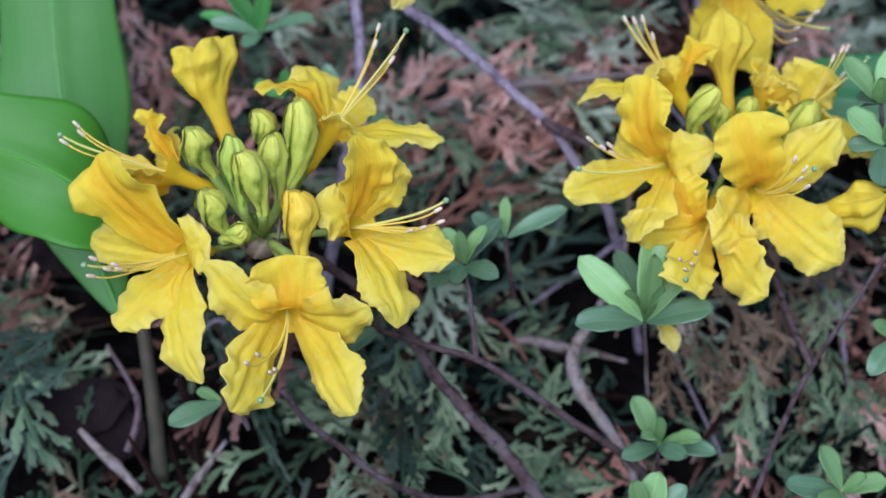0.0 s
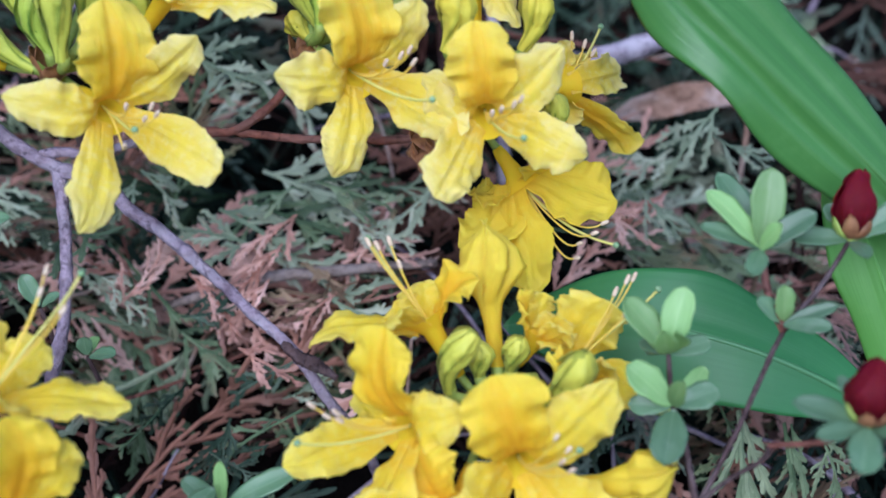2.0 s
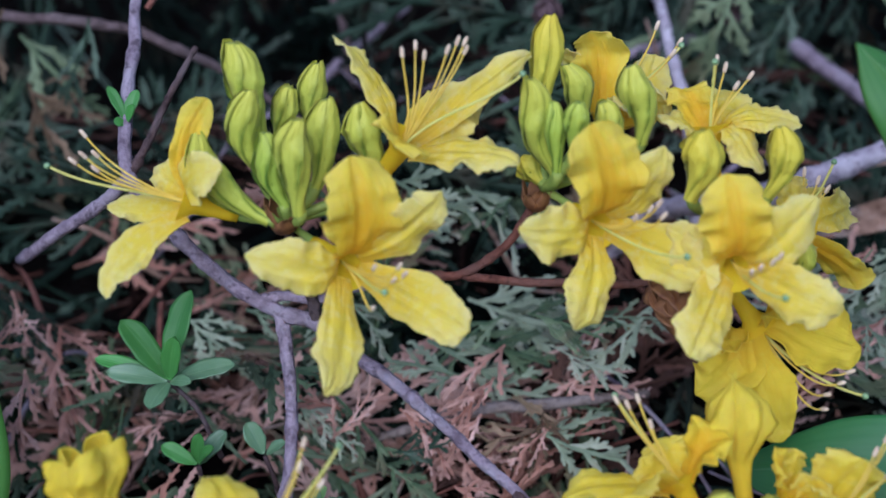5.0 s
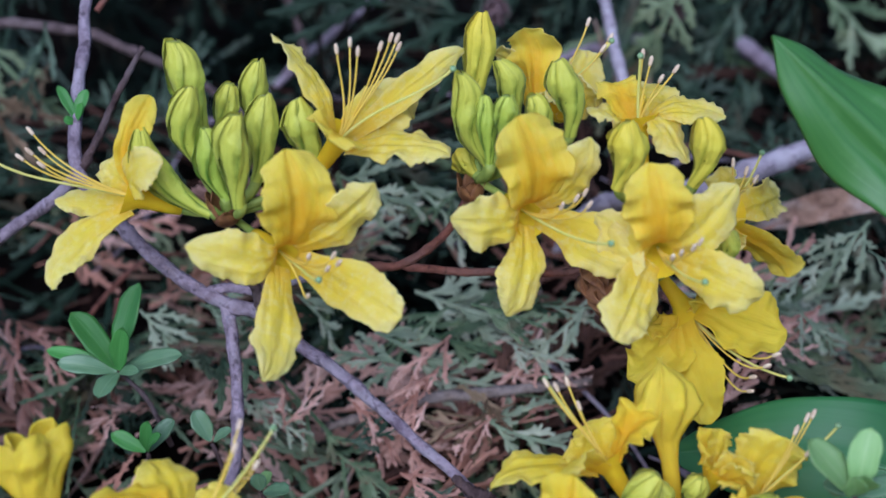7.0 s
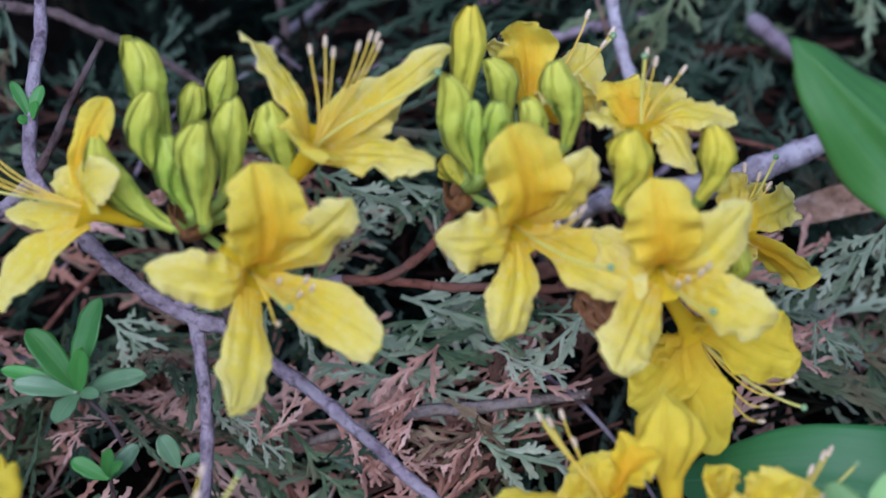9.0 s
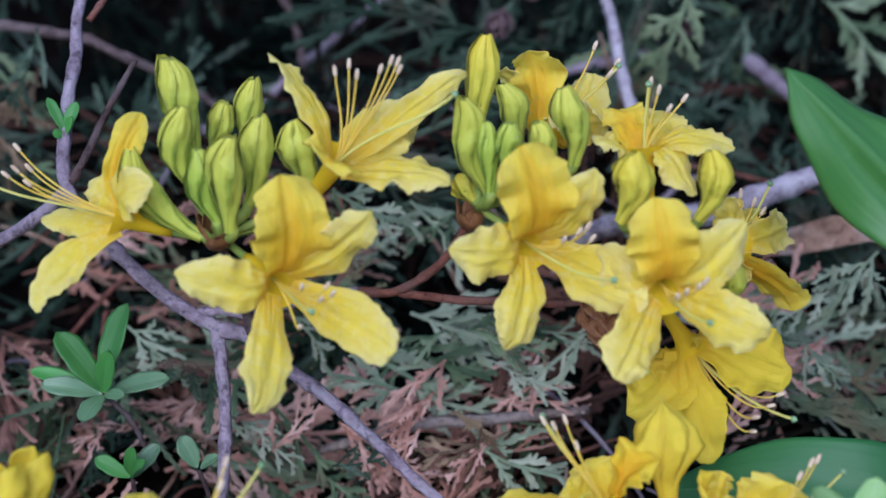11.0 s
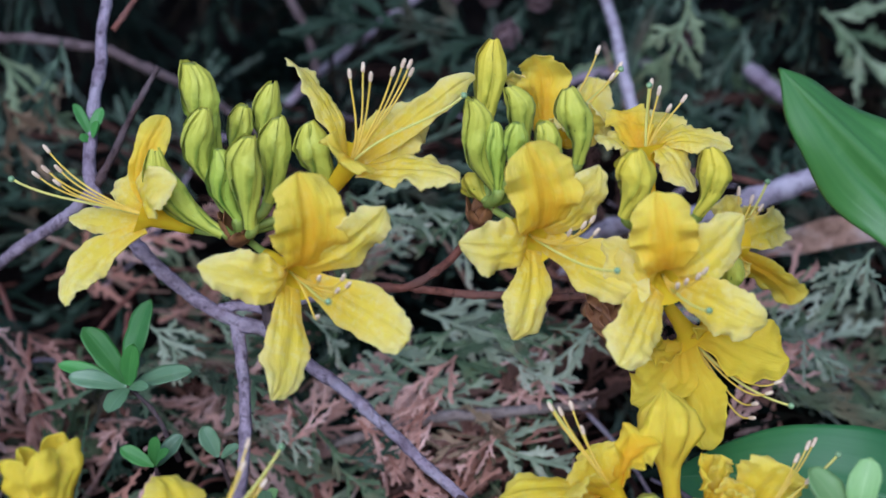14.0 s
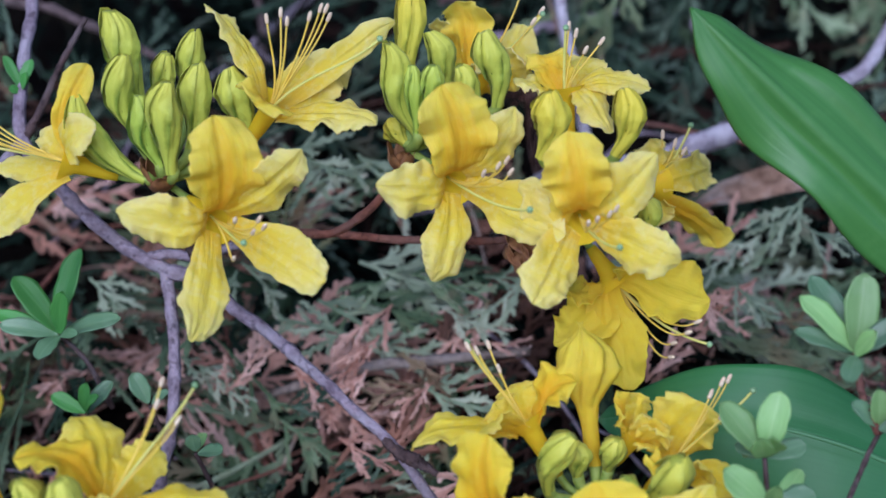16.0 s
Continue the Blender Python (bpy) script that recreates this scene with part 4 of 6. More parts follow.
spray_at("brown", (0.0155, 0.4499, 0.1416), (0.0479, 0.4430, 0.1365))
spray_at("green", (-0.0622, 0.4505, 0.1430), (-0.0332, 0.4357, 0.1207))
spray_at("dim", (-0.0361, 0.4311, 0.1251), (-0.0153, 0.4275, 0.1269))
spray_at("brown", (0.0196, 0.4359, 0.1354), (-0.0006, 0.4268, 0.1253))
spray_at("brown", (-0.0489, 0.4449, 0.1310), (-0.0689, 0.4452, 0.1411))
spray_at("pale", (-0.0621, 0.4366, 0.1368), (-0.0470, 0.4348, 0.1211))
spray_at("dim", (-0.0171, 0.3996, 0.1048), (-0.0282, 0.3926, 0.0779))
spray_at("dim", (-0.0241, 0.3951, 0.0952), (-0.0103, 0.3948, 0.0828))
spray_at("dim", (-0.0327, 0.4129, 0.1097), (-0.0479, 0.4111, 0.0940))
spray_at("dim", (0.0017, 0.4160, 0.1163), (-0.0205, 0.4157, 0.1040))
spray_at("pale", (0.1449, 0.4706, 0.1862), (0.1204, 0.4646, 0.1614))
spray_at("green", (0.1234, 0.4681, 0.1807), (0.1106, 0.4646, 0.1613))
spray_at("pale", (0.1406, 0.4570, 0.1806), (0.1631, 0.4570, 0.1687))
spray_at("pale", (0.1158, 0.4497, 0.1649), (0.1321, 0.4463, 0.1459))
spray_at("brown", (0.1059, 0.4558, 0.1543), (0.1226, 0.4456, 0.1420))
spray_at("brown", (0.1572, 0.4795, 0.1814), (0.1760, 0.4674, 0.1650))
spray_at("olive", (0.1382, 0.3793, 0.1087), (0.1271, 0.3763, 0.0903))
spray_at("olive", (0.1529, 0.3728, 0.1184), (0.1595, 0.3678, 0.0958))
spray_at("brown", (0.0873, 0.4345, 0.1323), (0.1018, 0.4388, 0.1510))
spray_at("green", (0.0347, 0.4467, 0.1348), (0.0194, 0.4447, 0.1187))
spray_at("pale", (-0.0512, 0.4610, 0.1655), (-0.0346, 0.4592, 0.1499))
spray_at("dull", (-0.1518, 0.5540, 0.2230), (-0.1674, 0.5411, 0.2049))
spray_at("brown", (-0.1558, 0.4758, 0.1499), (-0.1570, 0.4537, 0.1119))
spray_at("brown", (-0.1685, 0.4807, 0.1605), (-0.1612, 0.4657, 0.1378))
spray_at("brown", (0.0009, 0.4549, 0.1524), (-0.0234, 0.4420, 0.1343))
spray_at("dull", (0.0130, 0.4366, 0.1369), (0.0088, 0.4241, 0.1195))
spray_at("dull", (0.0220, 0.4359, 0.1353), (-0.0073, 0.4279, 0.1276))
spray_at("brown", (0.0358, 0.4670, 0.1547), (0.0162, 0.4547, 0.1378))
spray_at("pale", (-0.0115, 0.4865, 0.1966), (0.0136, 0.4814, 0.1737))
spray_at("green", (0.0038, 0.4849, 0.1930), (-0.0153, 0.4831, 0.1774))
spray_at("green", (0.0188, 0.4711, 0.1634), (0.0421, 0.4691, 0.1474))
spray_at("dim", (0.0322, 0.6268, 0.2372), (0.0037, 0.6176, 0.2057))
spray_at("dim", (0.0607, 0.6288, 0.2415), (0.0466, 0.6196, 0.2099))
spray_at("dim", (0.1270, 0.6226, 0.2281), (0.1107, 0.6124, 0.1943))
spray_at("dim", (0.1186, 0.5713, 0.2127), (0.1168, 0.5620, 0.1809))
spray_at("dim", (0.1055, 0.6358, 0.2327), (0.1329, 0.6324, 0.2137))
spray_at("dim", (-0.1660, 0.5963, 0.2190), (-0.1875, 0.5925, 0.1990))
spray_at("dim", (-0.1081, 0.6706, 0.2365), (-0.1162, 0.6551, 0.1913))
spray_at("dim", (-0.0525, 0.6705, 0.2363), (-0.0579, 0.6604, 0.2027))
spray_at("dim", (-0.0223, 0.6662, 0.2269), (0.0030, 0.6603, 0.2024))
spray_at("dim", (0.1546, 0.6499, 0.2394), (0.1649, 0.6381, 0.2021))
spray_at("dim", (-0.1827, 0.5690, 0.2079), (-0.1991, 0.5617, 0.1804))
spray_at("green", (0.1248, 0.5026, 0.1837), (0.1016, 0.4988, 0.1639))
spray_at("pale", (0.1314, 0.4740, 0.1697), (0.1078, 0.4722, 0.1540))
spray_at("brown", (0.1278, 0.4585, 0.1601), (0.1042, 0.4471, 0.1452))
spray_at("olive", (0.1366, 0.3746, 0.1223), (0.1413, 0.3584, 0.0755))
spray_at("olive", (0.1493, 0.3686, 0.1213), (0.1611, 0.3547, 0.0795))
spray_at("olive", (0.1310, 0.3866, 0.1244), (0.1382, 0.3836, 0.1059))
spray_at("olive", (0.1620, 0.3716, 0.1157), (0.1755, 0.3656, 0.0910))
spray_at("dull", (0.0809, 0.3764, 0.1024), (0.0740, 0.3619, 0.0807))
spray_at("dull", (0.1057, 0.3763, 0.1022), (0.0960, 0.3617, 0.0804))
spray_at("dim", (0.1076, 0.3927, 0.1138), (0.0916, 0.3896, 0.0952))
spray_at("dim", (-0.0052, 0.3961, 0.0972), (-0.0241, 0.3975, 0.0884))
spray_at("brown", (-0.1555, 0.4425, 0.1496), (-0.1580, 0.4275, 0.1244))
spray_at("pale", (-0.0248, 0.4555, 0.1536), (0.0065, 0.4464, 0.1414))
spray_at("pale", (-0.0111, 0.4702, 0.1615), (0.0297, 0.4615, 0.1500))
spray_at("pale", (-0.0135, 0.4503, 0.1425), (-0.0404, 0.4515, 0.1523))
spray_at("brown", (-0.0335, 0.4372, 0.1382), (-0.0137, 0.4265, 0.1223))
spray_at("brown", (-0.0071, 0.4363, 0.1363), (-0.0235, 0.4255, 0.1202))
spray_at("pale", (0.0105, 0.4341, 0.1314), (0.0410, 0.4248, 0.1186))
spray_at("brown", (-0.0160, 0.4180, 0.1206), (0.0034, 0.4093, 0.1090))
spray_at("green", (0.0051, 0.4009, 0.1076), (-0.0203, 0.3918, 0.0952))
spray_at("brown", (-0.0555, 0.4330, 0.1291), (-0.0379, 0.4366, 0.1440))
spray_at("brown", (-0.1708, 0.4532, 0.1488), (-0.1546, 0.4560, 0.1619))
spray_at("pale", (-0.1070, 0.4680, 0.1569), (-0.0836, 0.4555, 0.1371))
spray_at("pale", (0.0469, 0.4585, 0.1601), (0.0265, 0.4470, 0.1425))
spray_at("brown", (0.0313, 0.4518, 0.1458), (0.0132, 0.4432, 0.1343))
spray_at("pale", (-0.0544, 0.4691, 0.1592), (-0.0678, 0.4584, 0.1433))
spray_at("green", (-0.0394, 0.4008, 0.1074), (-0.0519, 0.3917, 0.0950))
spray_at("brown", (0.0368, 0.4055, 0.1174), (0.0133, 0.3981, 0.1088))
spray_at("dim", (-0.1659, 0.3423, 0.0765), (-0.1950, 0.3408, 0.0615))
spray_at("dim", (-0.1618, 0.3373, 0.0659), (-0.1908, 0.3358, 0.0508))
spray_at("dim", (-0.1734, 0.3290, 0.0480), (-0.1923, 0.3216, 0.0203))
spray_at("olive", (-0.0928, 0.3251, 0.0398), (-0.1269, 0.3235, 0.0244))
spray_at("olive", (-0.0494, 0.3490, 0.0674), (-0.0523, 0.3390, 0.0341))
spray_at("olive", (-0.0384, 0.3465, 0.0620), (-0.0282, 0.3391, 0.0342))
spray_at("olive", (-0.0629, 0.3527, 0.0516), (-0.0733, 0.3476, 0.0287))
spray_at("dim", (0.0001, 0.3564, 0.0594), (-0.0221, 0.3538, 0.0421))
spray_at("olive", (-0.0023, 0.3382, 0.0442), (0.0240, 0.3520, 0.0619))
spray_at("pale", (-0.0392, 0.3691, 0.0868), (-0.0353, 0.3581, 0.0513))
spray_at("dull", (0.0711, 0.3652, 0.0783), (0.0755, 0.3429, 0.0399))
spray_at("dull", (0.0853, 0.3704, 0.0895), (0.0915, 0.3514, 0.0583))
spray_at("dull", (0.0590, 0.3591, 0.0654), (0.0664, 0.3437, 0.0417))
spray_at("olive", (0.1036, 0.3687, 0.0859), (0.1110, 0.3586, 0.0523))
spray_at("dull", (-0.0501, 0.3347, 0.0367), (-0.0617, 0.3227, 0.0204))
spray_at("olive", (-0.0182, 0.3340, 0.0351), (0.0021, 0.3350, 0.0254))
spray_at("dull", (-0.0779, 0.3279, 0.0220), (-0.0498, 0.3254, 0.0262))
spray_at("dull", (0.0488, 0.3625, 0.0727), (0.0443, 0.3436, 0.0415))
spray_at("dull", (0.0639, 0.3740, 0.0854), (0.0551, 0.3566, 0.0575))
spray_at("olive", (0.0752, 0.3469, 0.0628), (0.0703, 0.3352, 0.0259))
spray_at("olive", (-0.0264, 0.3623, 0.0721), (-0.0099, 0.3599, 0.0552))
spray_at("brown", (0.0693, 0.3360, 0.0394), (0.0765, 0.3251, 0.0254))
spray_at("pale", (-0.0766, 0.4526, 0.1356), (-0.0493, 0.4440, 0.1244))
spray_at("pale", (0.0156, 0.4546, 0.1518), (0.0421, 0.4470, 0.1426))
spray_at("pale", (-0.0874, 0.4779, 0.1545), (-0.0639, 0.4711, 0.1469))
spray_at("dull", (-0.1633, 0.3636, 0.0749), (-0.1845, 0.3556, 0.0673))


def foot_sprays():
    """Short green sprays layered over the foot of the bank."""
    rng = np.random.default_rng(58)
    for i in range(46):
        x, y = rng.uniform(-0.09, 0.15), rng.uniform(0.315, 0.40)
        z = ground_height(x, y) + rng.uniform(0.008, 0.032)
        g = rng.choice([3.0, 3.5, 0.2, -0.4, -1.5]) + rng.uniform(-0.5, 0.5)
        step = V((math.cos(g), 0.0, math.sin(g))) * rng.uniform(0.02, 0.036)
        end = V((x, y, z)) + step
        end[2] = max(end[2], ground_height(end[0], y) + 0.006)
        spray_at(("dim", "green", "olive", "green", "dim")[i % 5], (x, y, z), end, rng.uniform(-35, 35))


foot_sprays()


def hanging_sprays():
    """Sprays that hang from the hedge, coloured lighter as if lit, in front of its painted shade."""
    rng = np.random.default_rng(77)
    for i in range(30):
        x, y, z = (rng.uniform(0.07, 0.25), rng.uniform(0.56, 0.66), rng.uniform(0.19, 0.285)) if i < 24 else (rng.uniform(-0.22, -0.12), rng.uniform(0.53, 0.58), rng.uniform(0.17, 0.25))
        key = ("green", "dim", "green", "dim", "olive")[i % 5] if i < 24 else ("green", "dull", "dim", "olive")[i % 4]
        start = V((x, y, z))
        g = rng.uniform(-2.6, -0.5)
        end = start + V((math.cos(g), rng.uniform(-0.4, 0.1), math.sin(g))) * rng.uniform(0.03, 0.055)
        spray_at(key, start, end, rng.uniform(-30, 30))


hanging_sprays()


def build_hedge():
    """The dense green growth at the back, hanging down over the bank, and an unseen hedge added above it to cast shade.
    """
    rng = np.random.default_rng(5)
    # Lower growth; its deep shade comes from the foliage colour.
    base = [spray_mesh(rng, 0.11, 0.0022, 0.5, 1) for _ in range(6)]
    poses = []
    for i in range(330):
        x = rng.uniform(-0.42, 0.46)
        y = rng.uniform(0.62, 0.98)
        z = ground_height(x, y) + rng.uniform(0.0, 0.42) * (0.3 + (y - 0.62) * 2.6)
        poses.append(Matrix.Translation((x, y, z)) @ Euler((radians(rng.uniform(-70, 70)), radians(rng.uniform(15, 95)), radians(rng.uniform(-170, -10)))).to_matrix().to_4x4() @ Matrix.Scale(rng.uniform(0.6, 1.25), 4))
    joined_sprays("hedge_foliage", "dense green cedar foliage hanging behind the bank, shade in its colour", "hedge", SHADE_GREEN, base, poses, rng)
    # Out-of-view hedge top, added to keep light off the back.
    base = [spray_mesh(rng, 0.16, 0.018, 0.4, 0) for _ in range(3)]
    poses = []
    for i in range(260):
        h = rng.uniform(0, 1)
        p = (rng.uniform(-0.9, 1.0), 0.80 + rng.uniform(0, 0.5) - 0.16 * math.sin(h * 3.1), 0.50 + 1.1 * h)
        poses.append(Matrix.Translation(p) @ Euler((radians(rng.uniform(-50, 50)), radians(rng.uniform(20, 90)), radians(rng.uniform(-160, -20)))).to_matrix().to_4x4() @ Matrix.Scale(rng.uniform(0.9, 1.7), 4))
    joined_sprays("hedge_foliage", "unseen upper cedar hedge added to shade the back", "hedge", SHADE_GREEN, base, poses, rng)


build_hedge()


# ---- woody stems of the azalea bush ----
def branch(name, label, points, radii, material, group="azalea stems", seed=0, sides=9):
    ob = rod(name, points, radii, material, None, "", sides, 6, 0.07, seed)
    return tagged(ob, label, "branch", group)


main = [(-0.1150, 0.4896, 0.2861), (-0.1149, 0.4659, 0.2589), (-0.1154, 0.4439, 0.2331), (-0.1135, 0.4330, 0.2190), (-0.1004, 0.4262, 0.2044), (-0.0826, 0.4194, 0.1900), (-0.0673, 0.4141, 0.1832), (-0.0572, 0.4116, 0.1803), (-0.0429, 0.4051, 0.1710), (-0.0271, 0.3981, 0.1608)]
main += [(-0.0282, 0.3969, 0.1630), (-0.0110, 0.3884, 0.1495), (0.0044, 0.3818, 0.1376), (0.0136, 0.3781, 0.1250), (0.0245, 0.3789, 0.1079), (0.0349, 0.3865, 0.0768), (0.0423, 0.3925, 0.0422)]
grey_branch = branch("azalea_branch", "grey-purple forked azalea branch", main, [0.0017, 0.0020, 0.0022, 0.0022, 0.0019, 0.0017, 0.0017, 0.0016], BARK_GREY, seed=1)
rod("stub", [(0.0010, 0.3819, 0.1402), (0.0063, 0.3774, 0.1377), (0.0112, 0.3747, 0.1366), (0.0172, 0.3723, 0.1339)], [0.0013, 0.0018, 0.0020, 0.0009], BARK_DARK, grey_branch, "dark broken stub", 9, 6, 0.22, 2)
rod("fork", [(-0.1131, 0.4330, 0.2190), (-0.1300, 0.4353, 0.2050), (-0.1542, 0.4483, 0.1857)], [0.0021, 0.0018], BARK_GREY, grey_branch, "", 8, 6, 0.06, 3)
rod("fork", [(-0.0686, 0.4141, 0.1832), (-0.0666, 0.4090, 0.1746), (-0.0643, 0.4002, 0.1606), (-0.0646, 0.3931, 0.1478)], [0.0017, 0.0016], BARK_GREY, grey_branch, "", 8, 6, 0.06, 4)
rod("fork", [(-0.1121, 0.4704, 0.2614), (-0.1077, 0.4754, 0.2674), (-0.1027, 0.4843, 0.2746), (-0.0986, 0.4940, 0.2835)], [0.0011, 0.0008], BARK_RED, grey_branch, "thin red-brown side twig", 7, 6, 0.06, 41)
rod("dead_spur", [(-0.1135, 0.4330, 0.2190), (-0.1074, 0.4380, 0.2297), (-0.1005, 0.4422, 0.2434), (-0.0931, 0.4457, 0.2558)], [0.0014, 0.0012, 0.0008], BARK_DARK, grey_branch, "dark dead spur", 8, 6, 0.2, 5)
rod("fork", [(-0.0733, 0.4166, 0.1863), (-0.0656, 0.4161, 0.1875), (-0.0571, 0.4138, 0.1874), (-0.0454, 0.4134, 0.1912), (-0.0255, 0.4123, 0.1959)], [0.0016, 0.0015, 0.0014], BARK_GREY, grey_branch, "", 8, 6, 0.06, 6)
rod("shoot", [(-0.0255, 0.4123, 0.1959), (-0.0147, 0.4123, 0.1960), (-0.0026, 0.4090, 0.2054), (0.0065, 0.4089, 0.2194)], [0.0014, 0.0013, 0.0013], BARK_RED, grey_branch, "red-brown young shoot", 8, 6, 0.06, 7)
rod("shoot", [(-0.0147, 0.4123, 0.1960), (0.0009, 0.4104, 0.1943), (0.0222, 0.4085, 0.1949), (0.0381, 0.4050, 0.1968), (0.0489, 0.4032, 0.2025), (0.0565, 0.4050, 0.2158)], [0.0013, 0.0012, 0.0012], BARK_RED, grey_branch, "red-brown young shoot", 8, 6, 0.06, 8)
rod("shoot", [(-0.0572, 0.4118, 0.1806), (-0.0581, 0.4108, 0.1903), (-0.0609, 0.4060, 0.2014), (-0.0637, 0.4025, 0.2151)], [0.0018, 0.0016, 0.0014], BARK_DARK, grey_branch, "", 8, 6, 0.08, 9)
branch("azalea_branch", "upright weathered grey azalea stem", [(-0.0662, 0.4098, 0.1810), (-0.0645, 0.4007, 0.1640), (-0.0653, 0.3898, 0.1405), (-0.0695, 0.3846, 0.1200), (-0.0780, 0.3841, 0.0717), (-0.0848, 0.3837, 0.0235)], [0.0016, 0.0020, 0.0024], BARK_GREY, seed=10)
branch("bare_stem", "slender pale grey bare stem", [(0.0590, 0.6173, 0.2640), (0.0617, 0.5874, 0.2473), (0.0650, 0.5582, 0.2320), (0.0695, 0.5375, 0.2112), (0.0737, 0.5235, 0.1812), (0.0767, 0.5149, 0.1392)], [0.0020, 0.0022, 0.0025], BARK_LIGHT, "bare stems", 11)
branch("bare_stem", "thick arching grey stem under the leaves", [(0.2150, 0.5850, 0.2450), (0.1870, 0.5400, 0.2240), (0.1700, 0.5220, 0.2130), (0.1507, 0.5140, 0.2081), (0.1277, 0.5004, 0.2026), (0.1103, 0.4923, 0.1972), (0.0925, 0.4898, 0.1918), (0.0699, 0.4933, 0.1874), (0.0530, 0.5098, 0.1754), (0.0397, 0.5294, 0.1467)], [0.0018, 0.0024, 0.0032, 0.0038, 0.0040, 0.0036, 0.002], BARK_LIGHT, "bare stems", 12)
branch("bare_stem", "purplish grey stem in the hedge", [(0.1260, 0.6088, 0.2141), (0.1397, 0.5848, 0.2053), (0.1523, 0.5627, 0.2004), (0.1766, 0.5377, 0.1894)], [0.003, 0.0034], BARK_GREY, "bare stems", 13)
branch("bare_stem", "dull brown stem crossing the hedge", [(-0.1849, 0.5604, 0.2381), (-0.1574, 0.5506, 0.2384), (-0.1367, 0.5493, 0.2356), (-0.1158, 0.5458, 0.2281), (-0.0983, 0.5506, 0.2170), (-0.0716, 0.5515, 0.1978)], [0.0020, 0.0018, 0.0014], BARK_DULL, "bare stems", 14)
branch("bare_stem", "pale forked twig in the hedge", [(-0.0001, 0.6631, 0.2454), (-0.0248, 0.6366, 0.2311), (-0.0579, 0.6163, 0.2091), (-0.0721, 0.6103, 0.1960)], [0.002, 0.0016], BARK_GREY, "bare stems", 15)
branch("bare_stem", "dark twig in the hedge", [(-0.0740, 0.6235, 0.2457), (-0.0668, 0.6185, 0.2350), (-0.0609, 0.6136, 0.2243), (-0.0561, 0.5831, 0.2018)], [0.0018, 0.0016], BARK_DULL, "bare stems", 16)
branch("bare_stem", "purplish stem in the hedge", [(0.0255, 0.5881, 0.2123), (0.0437, 0.5886, 0.2134), (0.0665, 0.5906, 0.2176), (0.0912, 0.6018, 0.2207)], [0.0022, 0.002], BARK_GREY, "bare stems", 17)
branch("fallen_twig", "pale fallen twig among the brown sprays", [(-0.0435, 0.4447, 0.1217), (-0.0253, 0.4432, 0.1295), (-0.0099, 0.4448, 0.1329), (0.0174, 0.4418, 0.1376), (0.0485, 0.4470, 0.1378)], [0.0012, 0.0022, 0.002, 0.0014], WOOD_GREY, "fallen twigs", 18)
tagged(leaf(None, (0.1957, 0.5233, 0.1808), (0.1095, 0.5118, 0.1681), 0.011, (0.1, -0.8, 0.6), 0.06, 0.3, BARK_PALE, 9, 24, 0.5, 0.3, "bark_strip"), "flat strip of pale brown bark on the bank", "bark")
branch("azalea_branch", "dark brown azalea stem rising from the ground", [(-0.0895, 0.3143, 0.1231), (-0.0748, 0.3251, 0.1106), (-0.0602, 0.3256, 0.0999), (-0.0454, 0.3240, 0.0846), (-0.0321, 0.3178, 0.0667), (-0.0149, 0.3129, 0.0491), (0.0006, 0.3092, 0.0293), (0.0169, 0.3083, 0.0036)], [0.0014, 0.0018, 0.0022, 0.0026], BARK_DARK, seed=20)
thin = branch("azalea_branch", "thin brown azalea twig with a side shoot", [(-0.0598, 0.3162, 0.0915), (-0.0393, 0.3046, 0.0904), (-0.0225, 0.3001, 0.0879), (-0.0066, 0.3004, 0.0766), (0.0085, 0.3032, 0.0637), (0.0262, 0.3074, 0.0491), (0.0480, 0.3166, 0.0215)], [0.0009, 0.0012, 0.0014], BARK_DARK, seed=21)
branch("azalea_branch", "thin dark twig low on the bush", [(-0.0842, 0.2984, 0.0770), (-0.0780, 0.3029, 0.0631), (-0.0672, 0.3036, 0.0527), (-0.0525, 0.3033, 0.0404), (-0.0396, 0.3095, 0.0298), (-0.0222, 0.3176, 0.0237), (-0.0022, 0.3280, 0.0223)], [0.0011, 0.0012, 0.0010], BARK_DARK, seed=22)
branch("broken_stick", "broken weathered grey stick", [(0.0255, 0.3668, 0.0794), (0.0175, 0.3530, 0.0727), (0.0116, 0.3428, 0.0622), (0.0197, 0.3315, 0.0495), (0.0306, 0.3249, 0.0354), (0.0398, 0.3211, 0.0042)], [0.0012, 0.0021, 0.0024, 0.0017, 0.0014], WOOD_GREY, "fallen twigs", 23)
branch("fallen_twig", "short bent piece of grey driftwood", [(-0.0106, 0.3694, 0.0536), (-0.0063, 0.3738, 0.056), (0.0084, 0.3736, 0.0551), (0.0219, 0.3703, 0.0534), (0.0341, 0.3669, 0.0518)], [0.0005, 0.0014, 0.0019, 0.0013, 0.0006], WOOD_GREY, "fallen twigs", 27)
branch("broken_stick", "short grey stick on the soil", [(-0.1600, 0.3288, 0.0437), (-0.1500, 0.3247, 0.0349), (-0.1380, 0.3196, 0.0240)], [0.0010, 0.0019, 0.0014], WOOD_GREY, "fallen twigs", 24)
branch("broken_stick", "pale split stick on the soil", [(-0.1262, 0.3169, 0.0182), (-0.1184, 0.3216, 0.0281), (-0.1095, 0.3315, 0.0380)], [0.0013, 0.0017, 0.0006], WOOD_GREY, "fallen twigs", 25)
